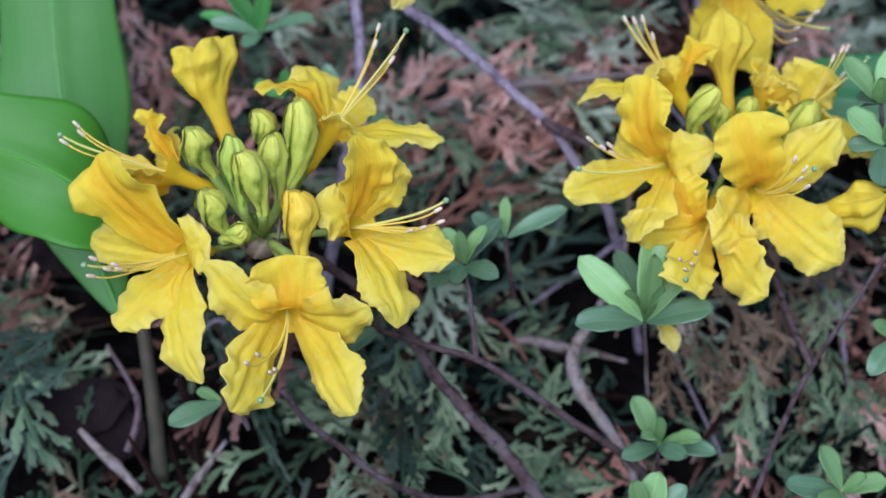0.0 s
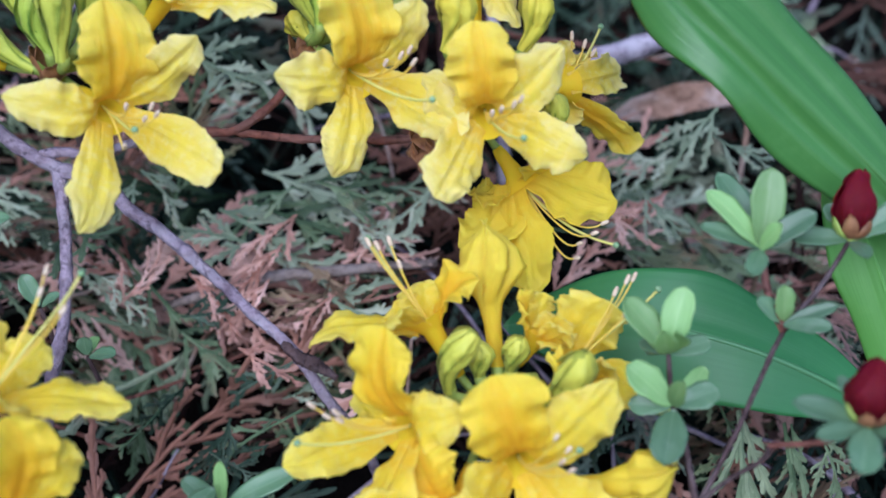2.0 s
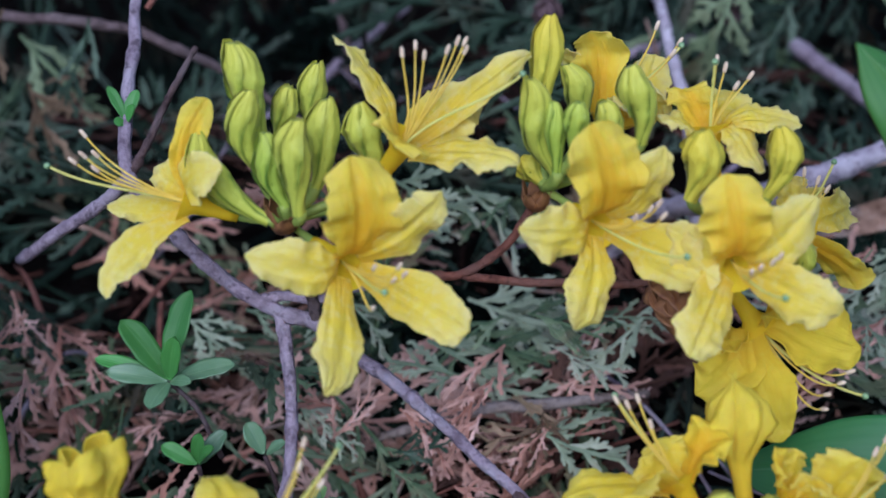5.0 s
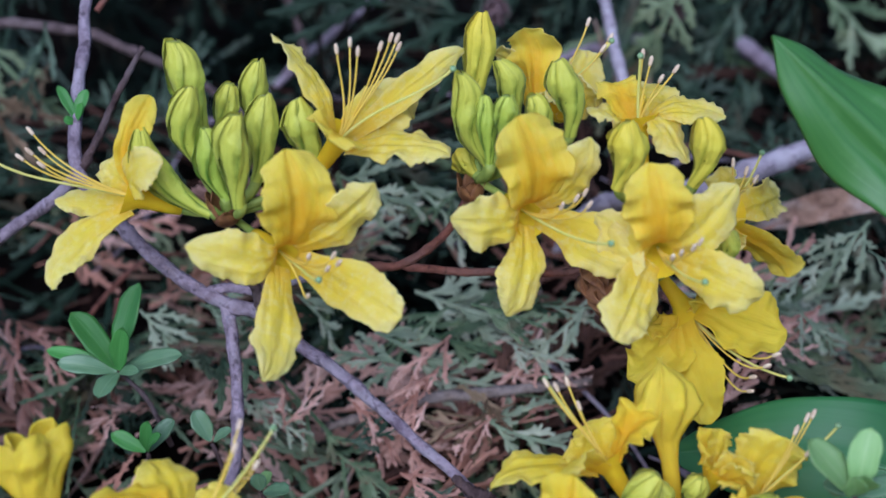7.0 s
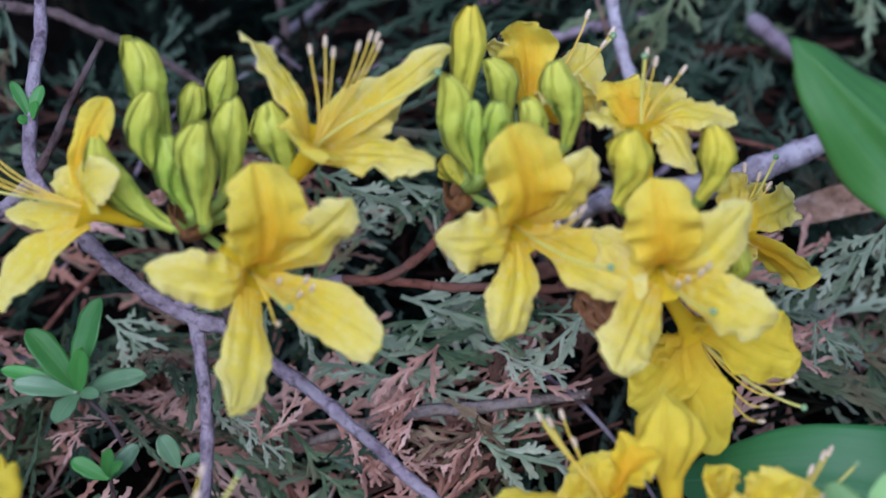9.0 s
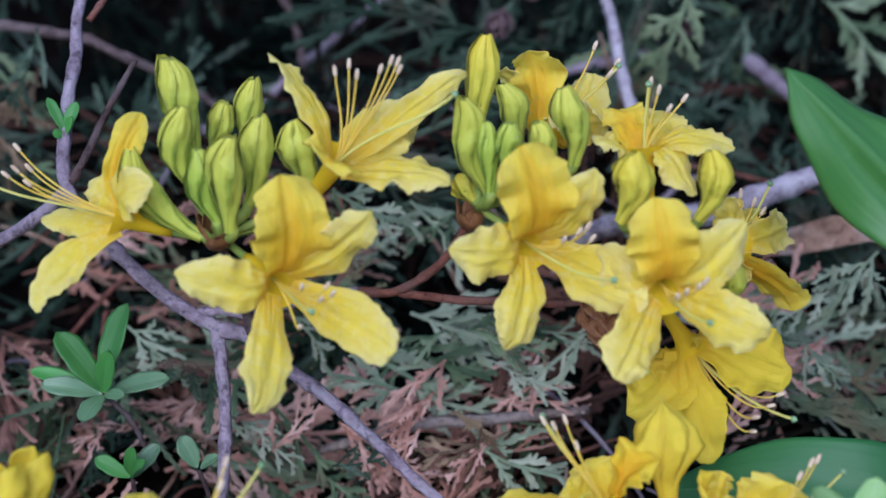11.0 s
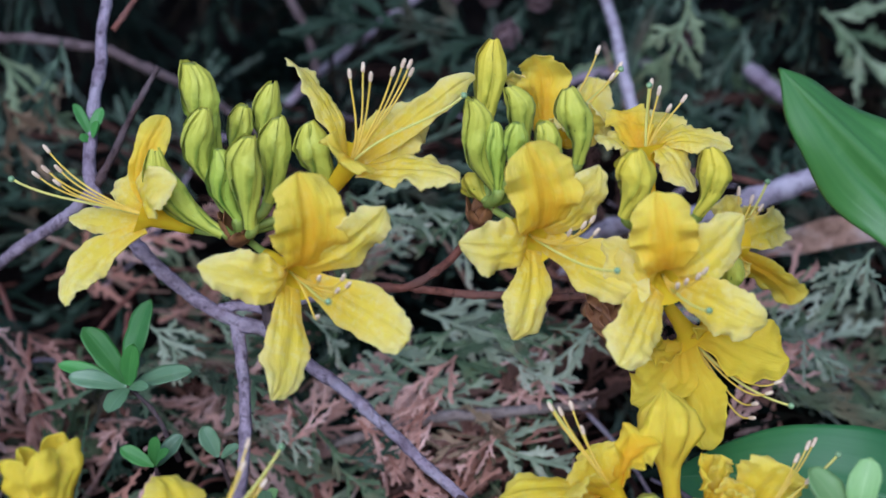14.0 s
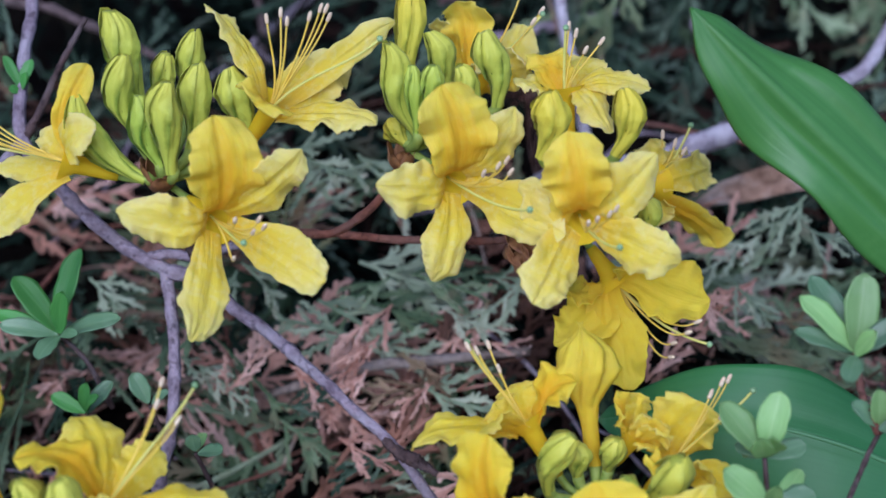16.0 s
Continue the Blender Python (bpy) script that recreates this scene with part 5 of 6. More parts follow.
branch("broken_stick", "dull brown dead twig", [(-0.1431, 0.3256, 0.0368), (-0.1394, 0.3305, 0.0474), (-0.1426, 0.3389, 0.0539), (-0.1529, 0.3499, 0.0660)], [0.0012, 0.0012, 0.0006], BARK_DULL, "fallen twigs", 26)


def scatter_twigs():
    """Thin dead twigs that lie about in the heap."""
    rng = np.random.default_rng(21)
    for i in range(60):
        x, y = rng.uniform(-0.24, 0.28), rng.uniform(0.37, 0.60)
        g = rng.uniform(0, 6.28)
        d = V((math.cos(g), 0.7 * math.sin(g), 0))
        n = rng.uniform(0.02, 0.055)
        pts = []
        for k in (-1, -0.3, 0.4, 1):
            px, py = x + d[0] * n * k, y + d[1] * n * k
            pts.append((px, py, ground_height(px, py) + 0.034 + 0.014 * rng.uniform(-1, 1)))
        mat, words = ((BARK_GREY, "thin purplish grey dead twig"), (BARK_RED, "thin red-brown dead twig"), (BARK_PALE, "thin straw-coloured dead twig"))[rng.integers(0, 3)]
        branch("fallen_twig", words, pts, [0.0005, rng.uniform(0.0006, 0.0013), 0.0004], mat, "fallen twigs", 100 + i, 6)


scatter_twigs()


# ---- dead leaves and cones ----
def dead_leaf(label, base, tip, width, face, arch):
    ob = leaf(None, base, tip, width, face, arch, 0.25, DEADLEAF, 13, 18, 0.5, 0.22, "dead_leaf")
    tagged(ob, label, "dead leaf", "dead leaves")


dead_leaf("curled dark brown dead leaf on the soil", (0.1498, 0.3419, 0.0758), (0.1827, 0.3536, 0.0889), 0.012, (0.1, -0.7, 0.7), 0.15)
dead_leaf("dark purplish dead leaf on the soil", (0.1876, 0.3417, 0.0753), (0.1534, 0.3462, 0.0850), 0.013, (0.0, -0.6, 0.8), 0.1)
dead_leaf("dead leaf under the bush, shade in its colour", (-0.1813, 0.3506, 0.0471), (-0.1422, 0.3413, 0.0271), 0.024, (0.2, -0.5, 0.8), 0.12)
dead_leaf("brown dead leaf under the bush, shade in its colour", (-0.1477, 0.3551, 0.0449), (-0.1790, 0.3412, 0.0268), 0.024, (-0.1, -0.6, 0.8), 0.15)
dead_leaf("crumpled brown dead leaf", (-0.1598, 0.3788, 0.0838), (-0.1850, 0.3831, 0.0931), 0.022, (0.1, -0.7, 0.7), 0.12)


def cone(at, way, size):
    at, way = V(at), unit(V(way))
    rng = rng_next()
    root = thing("cedar_cone", "small weathered brown cedar cone in the hedge", "cone", "cedar cones")
    line = np.linspace(at, at + way * size, 6)
    v, fc, uv = tube(line, [size * 0.1, size * 0.16, size * 0.08], 7)
    mesh_object("core", v, fc, CONE, root, "", uv)
    a = unit(np.cross(way, V((0.3, 0.9, 0.2))))
    c = np.cross(way, a)
    for i in range(9):
        g = i * 2.4
        out = a * math.cos(g) + c * math.sin(g)
        p0 = at + way * size * (0.1 + 0.05 * i)
        end = p0 + way * size * 0.5 + out * size * (0.45 - 0.02 * i)
        s = np.linspace(0, 1, 7)
        line = bezier(p0, p0 + out * size * 0.25, end - way * size * 0.2, end, s)
        v, fc, uv = sheet(line, np.cross(way, out), size * 0.22 * np.sin(np.pi * (0.15 + 0.75 * s)), 0.2, 0.0, 0.05, rng, 5, thick=0.0008)
        mesh_object("scale", v, fc, CONE, root, "", uv)


cone((0.0132, 0.5837, 0.2455), (0.2, -0.3, 0.6), 0.011)
cone((0.0227, 0.5768, 0.2415), (-0.2, -0.4, -0.5), 0.013)
cone((0.0297, 0.5838, 0.2455), (0.4, -0.3, 0.3), 0.011)
cone((0.0940, 0.5782, 0.2336), (-0.3, -0.5, 0.2), 0.012)
cone((-0.0043, 0.5965, 0.2516), (0.3, -0.3, -0.5), 0.010)


# ---- leafy shoots ----
def shoot(label, stem, leaves, radius=0.00065, material=BARK_DARK, fresh=LEAF_NEW):
    """stem: from the foot up to the node. leaves: (tip, width mm, young)."""
    root = thing("leafy_shoot", label, "shoot", "leafy azalea shoots")
    rod("stem", stem, [radius * 1.4, radius], material, root, "", 7, 6, 0.05, len(leaves))
    node = V(stem[-1])
    rng = rng_next()
    for tip, w, young in leaves:
        d = unit(V(tip) - node)
        face = V((0, -0.55, 0.8)) - 0.5 * d + 0.25 * V((rng.uniform(-1, 1), rng.uniform(-1, 1), rng.uniform(-1, 1)))
        leaf(root, node + d * 0.0008, tip, 0.95 * w / 1000, face, rng.uniform(0.03, 0.14), rng.uniform(0.1, 0.3), fresh if young else LEAF_OLD, ruffle=0.06)
    return root


shoot("rosette of bright green young azalea leaves", [(0.0369, 0.3162, 0.0442), (0.0341, 0.3111, 0.0689), (0.0307, 0.3059, 0.0980)], [((0.0098, 0.3147, 0.1169), 10.0, 1), ((0.0337, 0.3156, 0.1258), 9.5, 1), ((0.0233, 0.3265, 0.1138), 9, 0), ((0.0317, 0.3005, 0.1243), 7.5, 1), ((0.0478, 0.3135, 0.1191), 6.5, 1), ((0.0083, 0.3003, 0.1000), 10, 0), ((0.0516, 0.3026, 0.1051), 10, 0), ((0.0346, 0.2922, 0.1158), 7, 1), ((0.0228, 0.2972, 0.1124), 6, 1)])
shoot("rosette of narrow green azalea leaves", [(-0.0225, 0.3001, 0.0879), (-0.0238, 0.3067, 0.0996), (-0.0264, 0.3171, 0.1126)], [((-0.0336, 0.3221, 0.1232), 6, 1), ((-0.0283, 0.3145, 0.1258), 4, 1), ((-0.0194, 0.3168, 0.1261), 6, 1), ((-0.0145, 0.3309, 0.1231), 7, 0), ((-0.0462, 0.3131, 0.1134), 6, 0), ((-0.0159, 0.3046, 0.1140), 7, 0), ((-0.0300, 0.3037, 0.1122), 5.5, 0), ((-0.0377, 0.3171, 0.1055), 6, 0)])
shoot("small rosette of green leaves low on the bush", [(0.0412, 0.2966, 0.0259), (0.0377, 0.2986, 0.0421), (0.0370, 0.2998, 0.0564)], [((0.0284, 0.3048, 0.0720), 8, 1), ((0.0355, 0.2951, 0.0701), 5, 1), ((0.0494, 0.2922, 0.0637), 6.5, 1), ((0.0549, 0.2946, 0.0572), 7, 0), ((0.0239, 0.2895, 0.0580), 6, 0), ((0.0289, 0.2837, 0.0692), 5, 1), ((0.0430, 0.2811, 0.0638), 6, 0)])
shoot("low rosette of fresh green leaves", [(0.0983, 0.2831, 0.0205), (0.0960, 0.2843, 0.0349), (0.0938, 0.2852, 0.0488)], [((0.0865, 0.2897, 0.0631), 8.5, 1), ((0.0748, 0.2820, 0.0537), 8, 0), ((0.0990, 0.2788, 0.0586), 6, 1), ((0.1078, 0.2869, 0.0525), 7, 1), ((0.0817, 0.2662, 0.0554), 7, 1)])
shoot("fresh green shoot at the foot of the bush", [(0.0325, 0.2828, 0.0200), (0.0315, 0.2806, 0.0389)], [((0.0354, 0.2835, 0.0570), 9, 1), ((0.0263, 0.2781, 0.0573), 7, 1), ((0.0438, 0.2817, 0.0531), 7, 0)])
shoot("single dark azalea leaf on a thin twig", [(-0.0964, 0.3017, 0.0604), (-0.0994, 0.3008, 0.0704), (-0.1035, 0.2984, 0.0723)], [((-0.1196, 0.2892, 0.0692), 8.5, 0), ((-0.1131, 0.3070, 0.0720), 4, 1)])
shoot("pair of small dark azalea leaves", [(-0.0584, 0.3168, 0.0692), (-0.0600, 0.3147, 0.0766), (-0.0650, 0.3135, 0.0810)], [((-0.0544, 0.3107, 0.0916), 8, 0), ((-0.0690, 0.3142, 0.0873), 6, 0)])
shoot("pair of leaves at the edge of the bush", [(0.1120, 0.2924, 0.0761), (0.1102, 0.2984, 0.0889), (0.1093, 0.3014, 0.0953)], [((0.1008, 0.2991, 0.1023), 5, 1), ((0.0999, 0.2921, 0.0872), 7, 0)])
shoot("small shoot with three dark leaves", [(-0.0095, 0.3380, 0.0911), (-0.0116, 0.3336, 0.1052), (-0.0129, 0.3355, 0.1141)], [((-0.0241, 0.3361, 0.1225), 6, 0), ((-0.0131, 0.3340, 0.1297), 4, 1), ((0.0075, 0.3370, 0.1244), 7, 0)])
shoot("upright shoot with fresh green leaves", [(0.1114, 0.3138, 0.1290), (0.1091, 0.3228, 0.1413), (0.1058, 0.3289, 0.1519), (0.1050, 0.3337, 0.1623)], [((0.0933, 0.3398, 0.1755), 8.5, 1), ((0.1091, 0.3393, 0.1791), 8.5, 1), ((0.1165, 0.3368, 0.1643), 6, 0), ((0.0987, 0.3405, 0.1627), 5, 0), ((0.1010, 0.3237, 0.1739), 6, 1), ((0.1066, 0.3249, 0.1717), 5, 1), ((0.1020, 0.3422, 0.1591), 5, 0)])
shoot("short shoot with fresh green leaves", [(0.1091, 0.3228, 0.1413), (0.1058, 0.3252, 0.1511)], [((0.0933, 0.3290, 0.1616), 9, 1), ((0.1060, 0.3184, 0.1625), 5, 1), ((0.1177, 0.3280, 0.1547), 8, 0), ((0.1012, 0.3094, 0.1433), 9.5, 0), ((0.0945, 0.3281, 0.1504), 6, 0), ((0.1158, 0.3357, 0.1571), 5, 1)])
shoot("rosette of green leaves at the foot of the bush", [(0.1201, 0.2817, 0.0886), (0.1172, 0.2854, 0.0965), (0.1144, 0.2882, 0.1025)], [((0.1137, 0.2940, 0.1198), 9.5, 1), ((0.1052, 0.2982, 0.1122), 8, 0), ((0.1282, 0.2868, 0.1113), 8, 0), ((0.0987, 0.2811, 0.1111), 8, 1)])
shoot("rosette of pointed green leaves", [(0.1540, 0.2814, 0.0880), (0.1534, 0.2851, 0.0959), (0.1520, 0.2885, 0.1032)], [((0.1444, 0.2934, 0.1183), 8.5, 1), ((0.1533, 0.2988, 0.1134), 7, 0), ((0.1605, 0.2843, 0.1179), 8, 1), ((0.1337, 0.2809, 0.1105), 7, 0)])
shoot("green leafy shoot beside the grey branch", [(-0.0866, 0.4045, 0.1391), (-0.0922, 0.4033, 0.1553), (-0.1006, 0.4045, 0.1650)], [((-0.1148, 0.4104, 0.1823), 8.5, 1), ((-0.0943, 0.4159, 0.1894), 8.5, 1), ((-0.0971, 0.4002, 0.1819), 6, 1), ((-0.1229, 0.4082, 0.1707), 5, 1), ((-0.1181, 0.4013, 0.1699), 6, 0), ((-0.0807, 0.4030, 0.1713), 7, 0), ((-0.1044, 0.3914, 0.1630), 6.5, 0), ((-0.0923, 0.3946, 0.1698), 4, 0)], fresh=LEAF_VIVID)
shoot("tuft of small green leaves on the grey branch", [(-0.1154, 0.4425, 0.2300), (-0.1150, 0.4426, 0.2326)], [((-0.1210, 0.4475, 0.2430), 3.5, 1), ((-0.1120, 0.4470, 0.2419), 4, 1), ((-0.1184, 0.4401, 0.2343), 3, 1), ((-0.1122, 0.4404, 0.2395), 3, 1)], fresh=LEAF_VIVID)
shoot("small low azalea shoot", [(-0.0900, 0.3964, 0.1216), (-0.0906, 0.3915, 0.1347), (-0.0912, 0.3915, 0.1441)], [((-0.1021, 0.3931, 0.1500), 5, 1), ((-0.0900, 0.3902, 0.1557), 4.5, 1), ((-0.0833, 0.3956, 0.1531), 6, 0), ((-0.0854, 0.3850, 0.1539), 4, 1)], fresh=LEAF_VIVID)
shoot("small low azalea shoot", [(-0.0680, 0.3977, 0.1245), (-0.0691, 0.3928, 0.1376), (-0.0722, 0.3943, 0.1456)], [((-0.0774, 0.3968, 0.1555), 6, 0), ((-0.0659, 0.3943, 0.1503), 4, 0)], fresh=LEAF_VIVID)
shoot("pair of small leaves on a thin twig", [(-0.0503, 0.3833, 0.1173), (-0.0540, 0.3827, 0.1277), (-0.0564, 0.3811, 0.1362)], [((-0.0476, 0.3778, 0.1385), 6, 0), ((-0.0573, 0.3818, 0.1424), 5, 0), ((-0.0548, 0.3880, 0.1392), 4, 1)])


# A petal of a hanging flower, added here as a separate piece.
tagged(leaf(None, (0.0358, 0.3200, 0.0951), (0.0422, 0.3109, 0.0850), 0.006, (0.3, -0.8, 0.3), 0.1, 0.3, YELLOW, 11, 14, 0.6, 0.3, "fallen_petal"), "yellow petal of a hanging flower under a leafy shoot", "petal")


# ---- the dark red budded azalea twig ----
redtwig = thing("red_budded_twig", "azalea twig with two dark red buds", "twig")
red_foot = [(0.0535, 0.2816, 0.0055), (0.0599, 0.2848, 0.0243), (0.0677, 0.2913, 0.0429), (0.0754, 0.2988, 0.0637), (0.0855, 0.3064, 0.0824)]
rod("stem", red_foot + [(0.1115, 0.3129, 0.1295), (0.1261, 0.3272, 0.1508), (0.1360, 0.3380, 0.1668), (0.1461, 0.3438, 0.1768), (0.1544, 0.3493, 0.1886)], [0.0012, 0.00095, 0.0008, 0.0007, 0.0007], BARK_DARK, redtwig, "", 8, 6, 0.07, 31)
rod("side_stem", [(0.1115, 0.3129, 0.1295), (0.1192, 0.3115, 0.1383), (0.1255, 0.3098, 0.1441), (0.1278, 0.3096, 0.1484)], [0.0007, 0.00065, 0.00065, 0.0011], BARK_DARK, redtwig, "", 8, 6, 0.07, 30)
rod("side_stem", [(0.1271, 0.3096, 0.1485), (0.1283, 0.3098, 0.1490), (0.1384, 0.3050, 0.1529), (0.1482, 0.3013, 0.1589)], [0.0010, 0.0008, 0.0009], BARK_RED, redtwig, "", 8, 6, 0.07, 32)
rod("side_stem", [(0.1360, 0.3380, 0.1668), (0.1321, 0.3422, 0.1758), (0.1301, 0.3473, 0.1867)], [0.0011, 0.001], BARK_RED, redtwig, "", 7, 6, 0.05, 33)


def red_bud(base, tip, size):
    base, tip = V(base), V(tip)
    ob = bud(redtwig, base - (tip - base) * 0.05, base, tip, size * 0.72, RED, 0.0, "red_bud")
    way = unit(tip - base)
    a = unit(np.cross(way, V((0.1, 1, 0))))
    b = np.cross(way, a)
    rng = rng_next()
    length = np.linalg.norm(tip - base)
    for i in range(5):
        g = i * 1.257 + 0.4
        out = a * math.cos(g) + b * math.sin(g)
        s = np.linspace(0, 1, 12)
        p0 = base + out * size * 0.35
        end = tip - way * length * rng.uniform(0.0, 0.22) + out * size * rng.uniform(0.05, 0.42)
        line = bezier(p0, p0 + out * size * 0.85 + way * length * 0.25, end + out * size * 0.75 - way * length * 0.3, end, s)
        widths = size * 0.85 * np.sin(np.pi * (0.10 + 0.88 * s)) ** 0.8
        v, fc, uv = sheet(line, np.cross(out, way), widths, -0.32, 0.0, 0.05, rng, 9)
        mesh_object("petal", v, fc, RED, ob, "", uv)
    for i in range(6):
        g = i * 1.05 + 0.2
        out = a * math.cos(g) + b * math.sin(g)
        p0 = base - way * 0.001 + out * size * 0.2
        end = base + way * length * rng.uniform(0.2, 0.36) + out * size * 1.0
        s = np.linspace(0, 1, 7)
        line = bezier(p0, p0 + out * size * 0.6, end - way * length * 0.15, end, s)
        v, fc, uv = sheet(line, np.cross(out, way), size * 0.4 * np.sin(np.pi * (0.15 + 0.83 * s)) ** 0.7, -0.3, 0.0, 0.05, rng, 5)
        mesh_object("bud_scale", v, fc, SCALE if i % 3 else PEDICEL, ob, "", uv)


red_bud((0.1547, 0.3497, 0.1896), (0.1560, 0.3563, 0.2061), 0.0056)
red_bud((0.1486, 0.3020, 0.1606), (0.1491, 0.3058, 0.1758), 0.0062)
def red_leaves(rows):
    for base, tip, w, young in rows:
        d = unit(V(tip) - V(base))
        leaf(redtwig, base, tip, 0.82 * w / 1000, V((0, -0.55, 0.8)) - 0.4 * d, 0.08, 0.2, LEAF_NEW if young else LEAF_OLD, ruffle=0.06)


red_leaves([((0.1544, 0.3493, 0.1886), (0.1385, 0.3484, 0.1890), 7, 0), ((0.1556, 0.3525, 0.1883), (0.1497, 0.3596, 0.1942), 7, 0), ((0.1547, 0.3484, 0.1891), (0.1718, 0.3506, 0.1985), 9, 0), ((0.1534, 0.3453, 0.1895), (0.1542, 0.3343, 0.1896), 6, 0)])
red_leaves([((0.1479, 0.3014, 0.1593), (0.1291, 0.3022, 0.1658), 7.5, 0), ((0.1472, 0.2995, 0.1600), (0.1338, 0.2952, 0.1602), 6, 0), ((0.1472, 0.2986, 0.1603), (0.1422, 0.2854, 0.1557), 10, 0), ((0.1489, 0.3014, 0.1593), (0.1589, 0.2952, 0.1602), 8, 0), ((0.1499, 0.3054, 0.1585), (0.1436, 0.3137, 0.1666), 5, 0), ((0.1506, 0.3054, 0.1585), (0.1619, 0.3106, 0.1647), 7, 0)])
red_leaves([((0.1301, 0.3473, 0.1867), (0.1155, 0.3537, 0.2004), 8, 1), ((0.1301, 0.3473, 0.1867), (0.1325, 0.3544, 0.2068), 11, 1), ((0.1311, 0.3511, 0.1854), (0.1214, 0.3670, 0.2005), 9, 0), ((0.1294, 0.3445, 0.1877), (0.1437, 0.3476, 0.1968), 8, 0), ((0.1301, 0.3473, 0.1867), (0.1138, 0.3497, 0.1919), 6.5, 0), ((0.1281, 0.3397, 0.1894), (0.1313, 0.3353, 0.1987), 5.5, 1), ((0.1281, 0.3397, 0.1894), (0.1234, 0.3297, 0.1868), 6.5, 0)])
red_leaves([((0.1361, 0.3388, 0.1686), (0.1351, 0.3396, 0.1796), 6.5, 1), ((0.1361, 0.3388, 0.1686), (0.1285, 0.3399, 0.1755), 6, 0), ((0.1353, 0.3361, 0.1697), (0.1486, 0.3354, 0.1754), 5, 0), ((0.1345, 0.3333, 0.1709), (0.1455, 0.3276, 0.1729), 6, 0)])


# ---- broad bulb leaves ----
def broad_leaf(label, base, mid, tip, width, across, material, cup=0.18, broad=0.45, stalk=None, pleat=0.005, sharp=0.75, twist=0.0, ruffle=0.07):
    root = thing("bulb_plant", label, "leaf", "broad bulb leaves")
    rng = rng_next()
    base, mid, tip = V(base), V(mid), V(tip)
    ctrl = mid * 2 - (base + tip) / 2
    s = np.linspace(0, 1, 40)
    line = (1 - s)[:, None] ** 2 * base + 2 * ((1 - s) * s)[:, None] * ctrl + (s ** 2)[:, None] * tip
    k = broad / (1 - broad)
    shape = (s + 0.02) ** k * (1 - s) ** sharp
    widths = width / 2 * shape / shape.max() + 0.0003
    v, fc, uv = sheet(line, V(across), widths, cup, 0.05, ruffle, rng, 25, thick=0.0009, waves=1.3, pleat=pleat, twist=twist)
    mesh_object("blade", v, fc, material, root, "", uv)
    tan = np.gradient(line, axis=0)
    lift = np.array([np.cross(unit(g), unit(V(across) - unit(g) * (V(across) @ unit(g)))) for g in tan])
    v, fc, uv = tube((line - lift * (widths * 0.05 + 0.0001)[:, None])[:-3], [0.0011, 0.0008, 0.0003], 7)
    mesh_object("midrib", v, fc, material, root, "", np.stack([np.full(len(v), 0.5), uv[:, 1]], 1))
    if stalk:
        rod("stalk", stalk, [0.003, 0.0022], STALK, root, "", 9, 6)
    return root


broad_leaf("broad dark green bulb leaf leaning towards the flowers", (0.1823, 0.3636, 0.1224), (0.1241, 0.3703, 0.1485), (0.0672, 0.3940, 0.1402), 0.036, (0.25, 0.55, 0.75), TULIP_DARK, 0.12, 0.5, [(0.1944, 0.3473, 0.0399), (0.1897, 0.3567, 0.0839), (0.1814, 0.3626, 0.1201)])
broad_leaf("upright bright green bulb leaf", (0.1986, 0.3611, 0.0932), (0.1794, 0.3791, 0.1556), (0.1648, 0.4062, 0.1899), 0.024, (0.9, -0.1, 0.35), TULIP_LIGHT, 0.2, 0.5)
tall_mid, tall_tip = (0.1270, 0.3817, 0.2350), (0.0873, 0.3898, 0.2709)
broad_leaf("long pointed green bulb leaf above the blossoms", (0.2060, 0.3675, 0.1640), tall_mid, tall_tip, 0.032, (0.78, 0.26, 0.56), TULIP_MID, 0.30, 0.50, sharp=1.15, twist=0.35, ruffle=0.22, pleat=0.10)
broad_leaf("broad bright green upright bulb leaf", (-0.1453, 0.3440, 0.0802), (-0.1684, 0.3803, 0.1464), (-0.1771, 0.4393, 0.2372), 0.044, (1.0, 0.15, 0.0), TULIP_LIGHT, 0.22, 0.5)
broad_leaf("broad bright green bulb leaf bent outwards", (-0.1331, 0.3370, 0.1007), (-0.1580, 0.3317, 0.1367), (-0.2107, 0.3419, 0.1468), 0.045, (-0.45, 0.45, 0.85), TULIP_DEEP, 0.16, 0.5, [(-0.1309, 0.3200, 0.0289), (-0.1316, 0.3221, 0.0569), (-0.1341, 0.3261, 0.0891)])


# ---- blossom trusses ----
one = thing("azalea_truss", "truss of yellow azalea blossoms round upright green buds", "blossom", "azalea trusses")
C1 = (-0.0638, 0.4031, 0.2165)
calyx(one, (-0.0640, 0.3985, 0.2195), (0, -0.3, 1), 0.010)
flower(one, C1, (-0.0548, 0.3949, 0.2131), (-0.0428, 0.3787, 0.2115), [((-0.0438, 0.3785, 0.2442), 25, 0.30), ((-0.0196, 0.3802, 0.2335), 17, 0.16), ((-0.0714, 0.3731, 0.2184), 17, 0.18), ((-0.0489, 0.3537, 0.1862), 16, 0.12), ((-0.0112, 0.3606, 0.2011), 17, 0.15)], [(-0.0376, 0.3661, 0.2175), (-0.0314, 0.3671, 0.2173), (-0.0327, 0.3638, 0.2150), (-0.0379, 0.3618, 0.2083), (-0.0300, 0.3662, 0.2155)], (-0.0346, 0.3600, 0.2139), droop=1.5, lift=0.35)
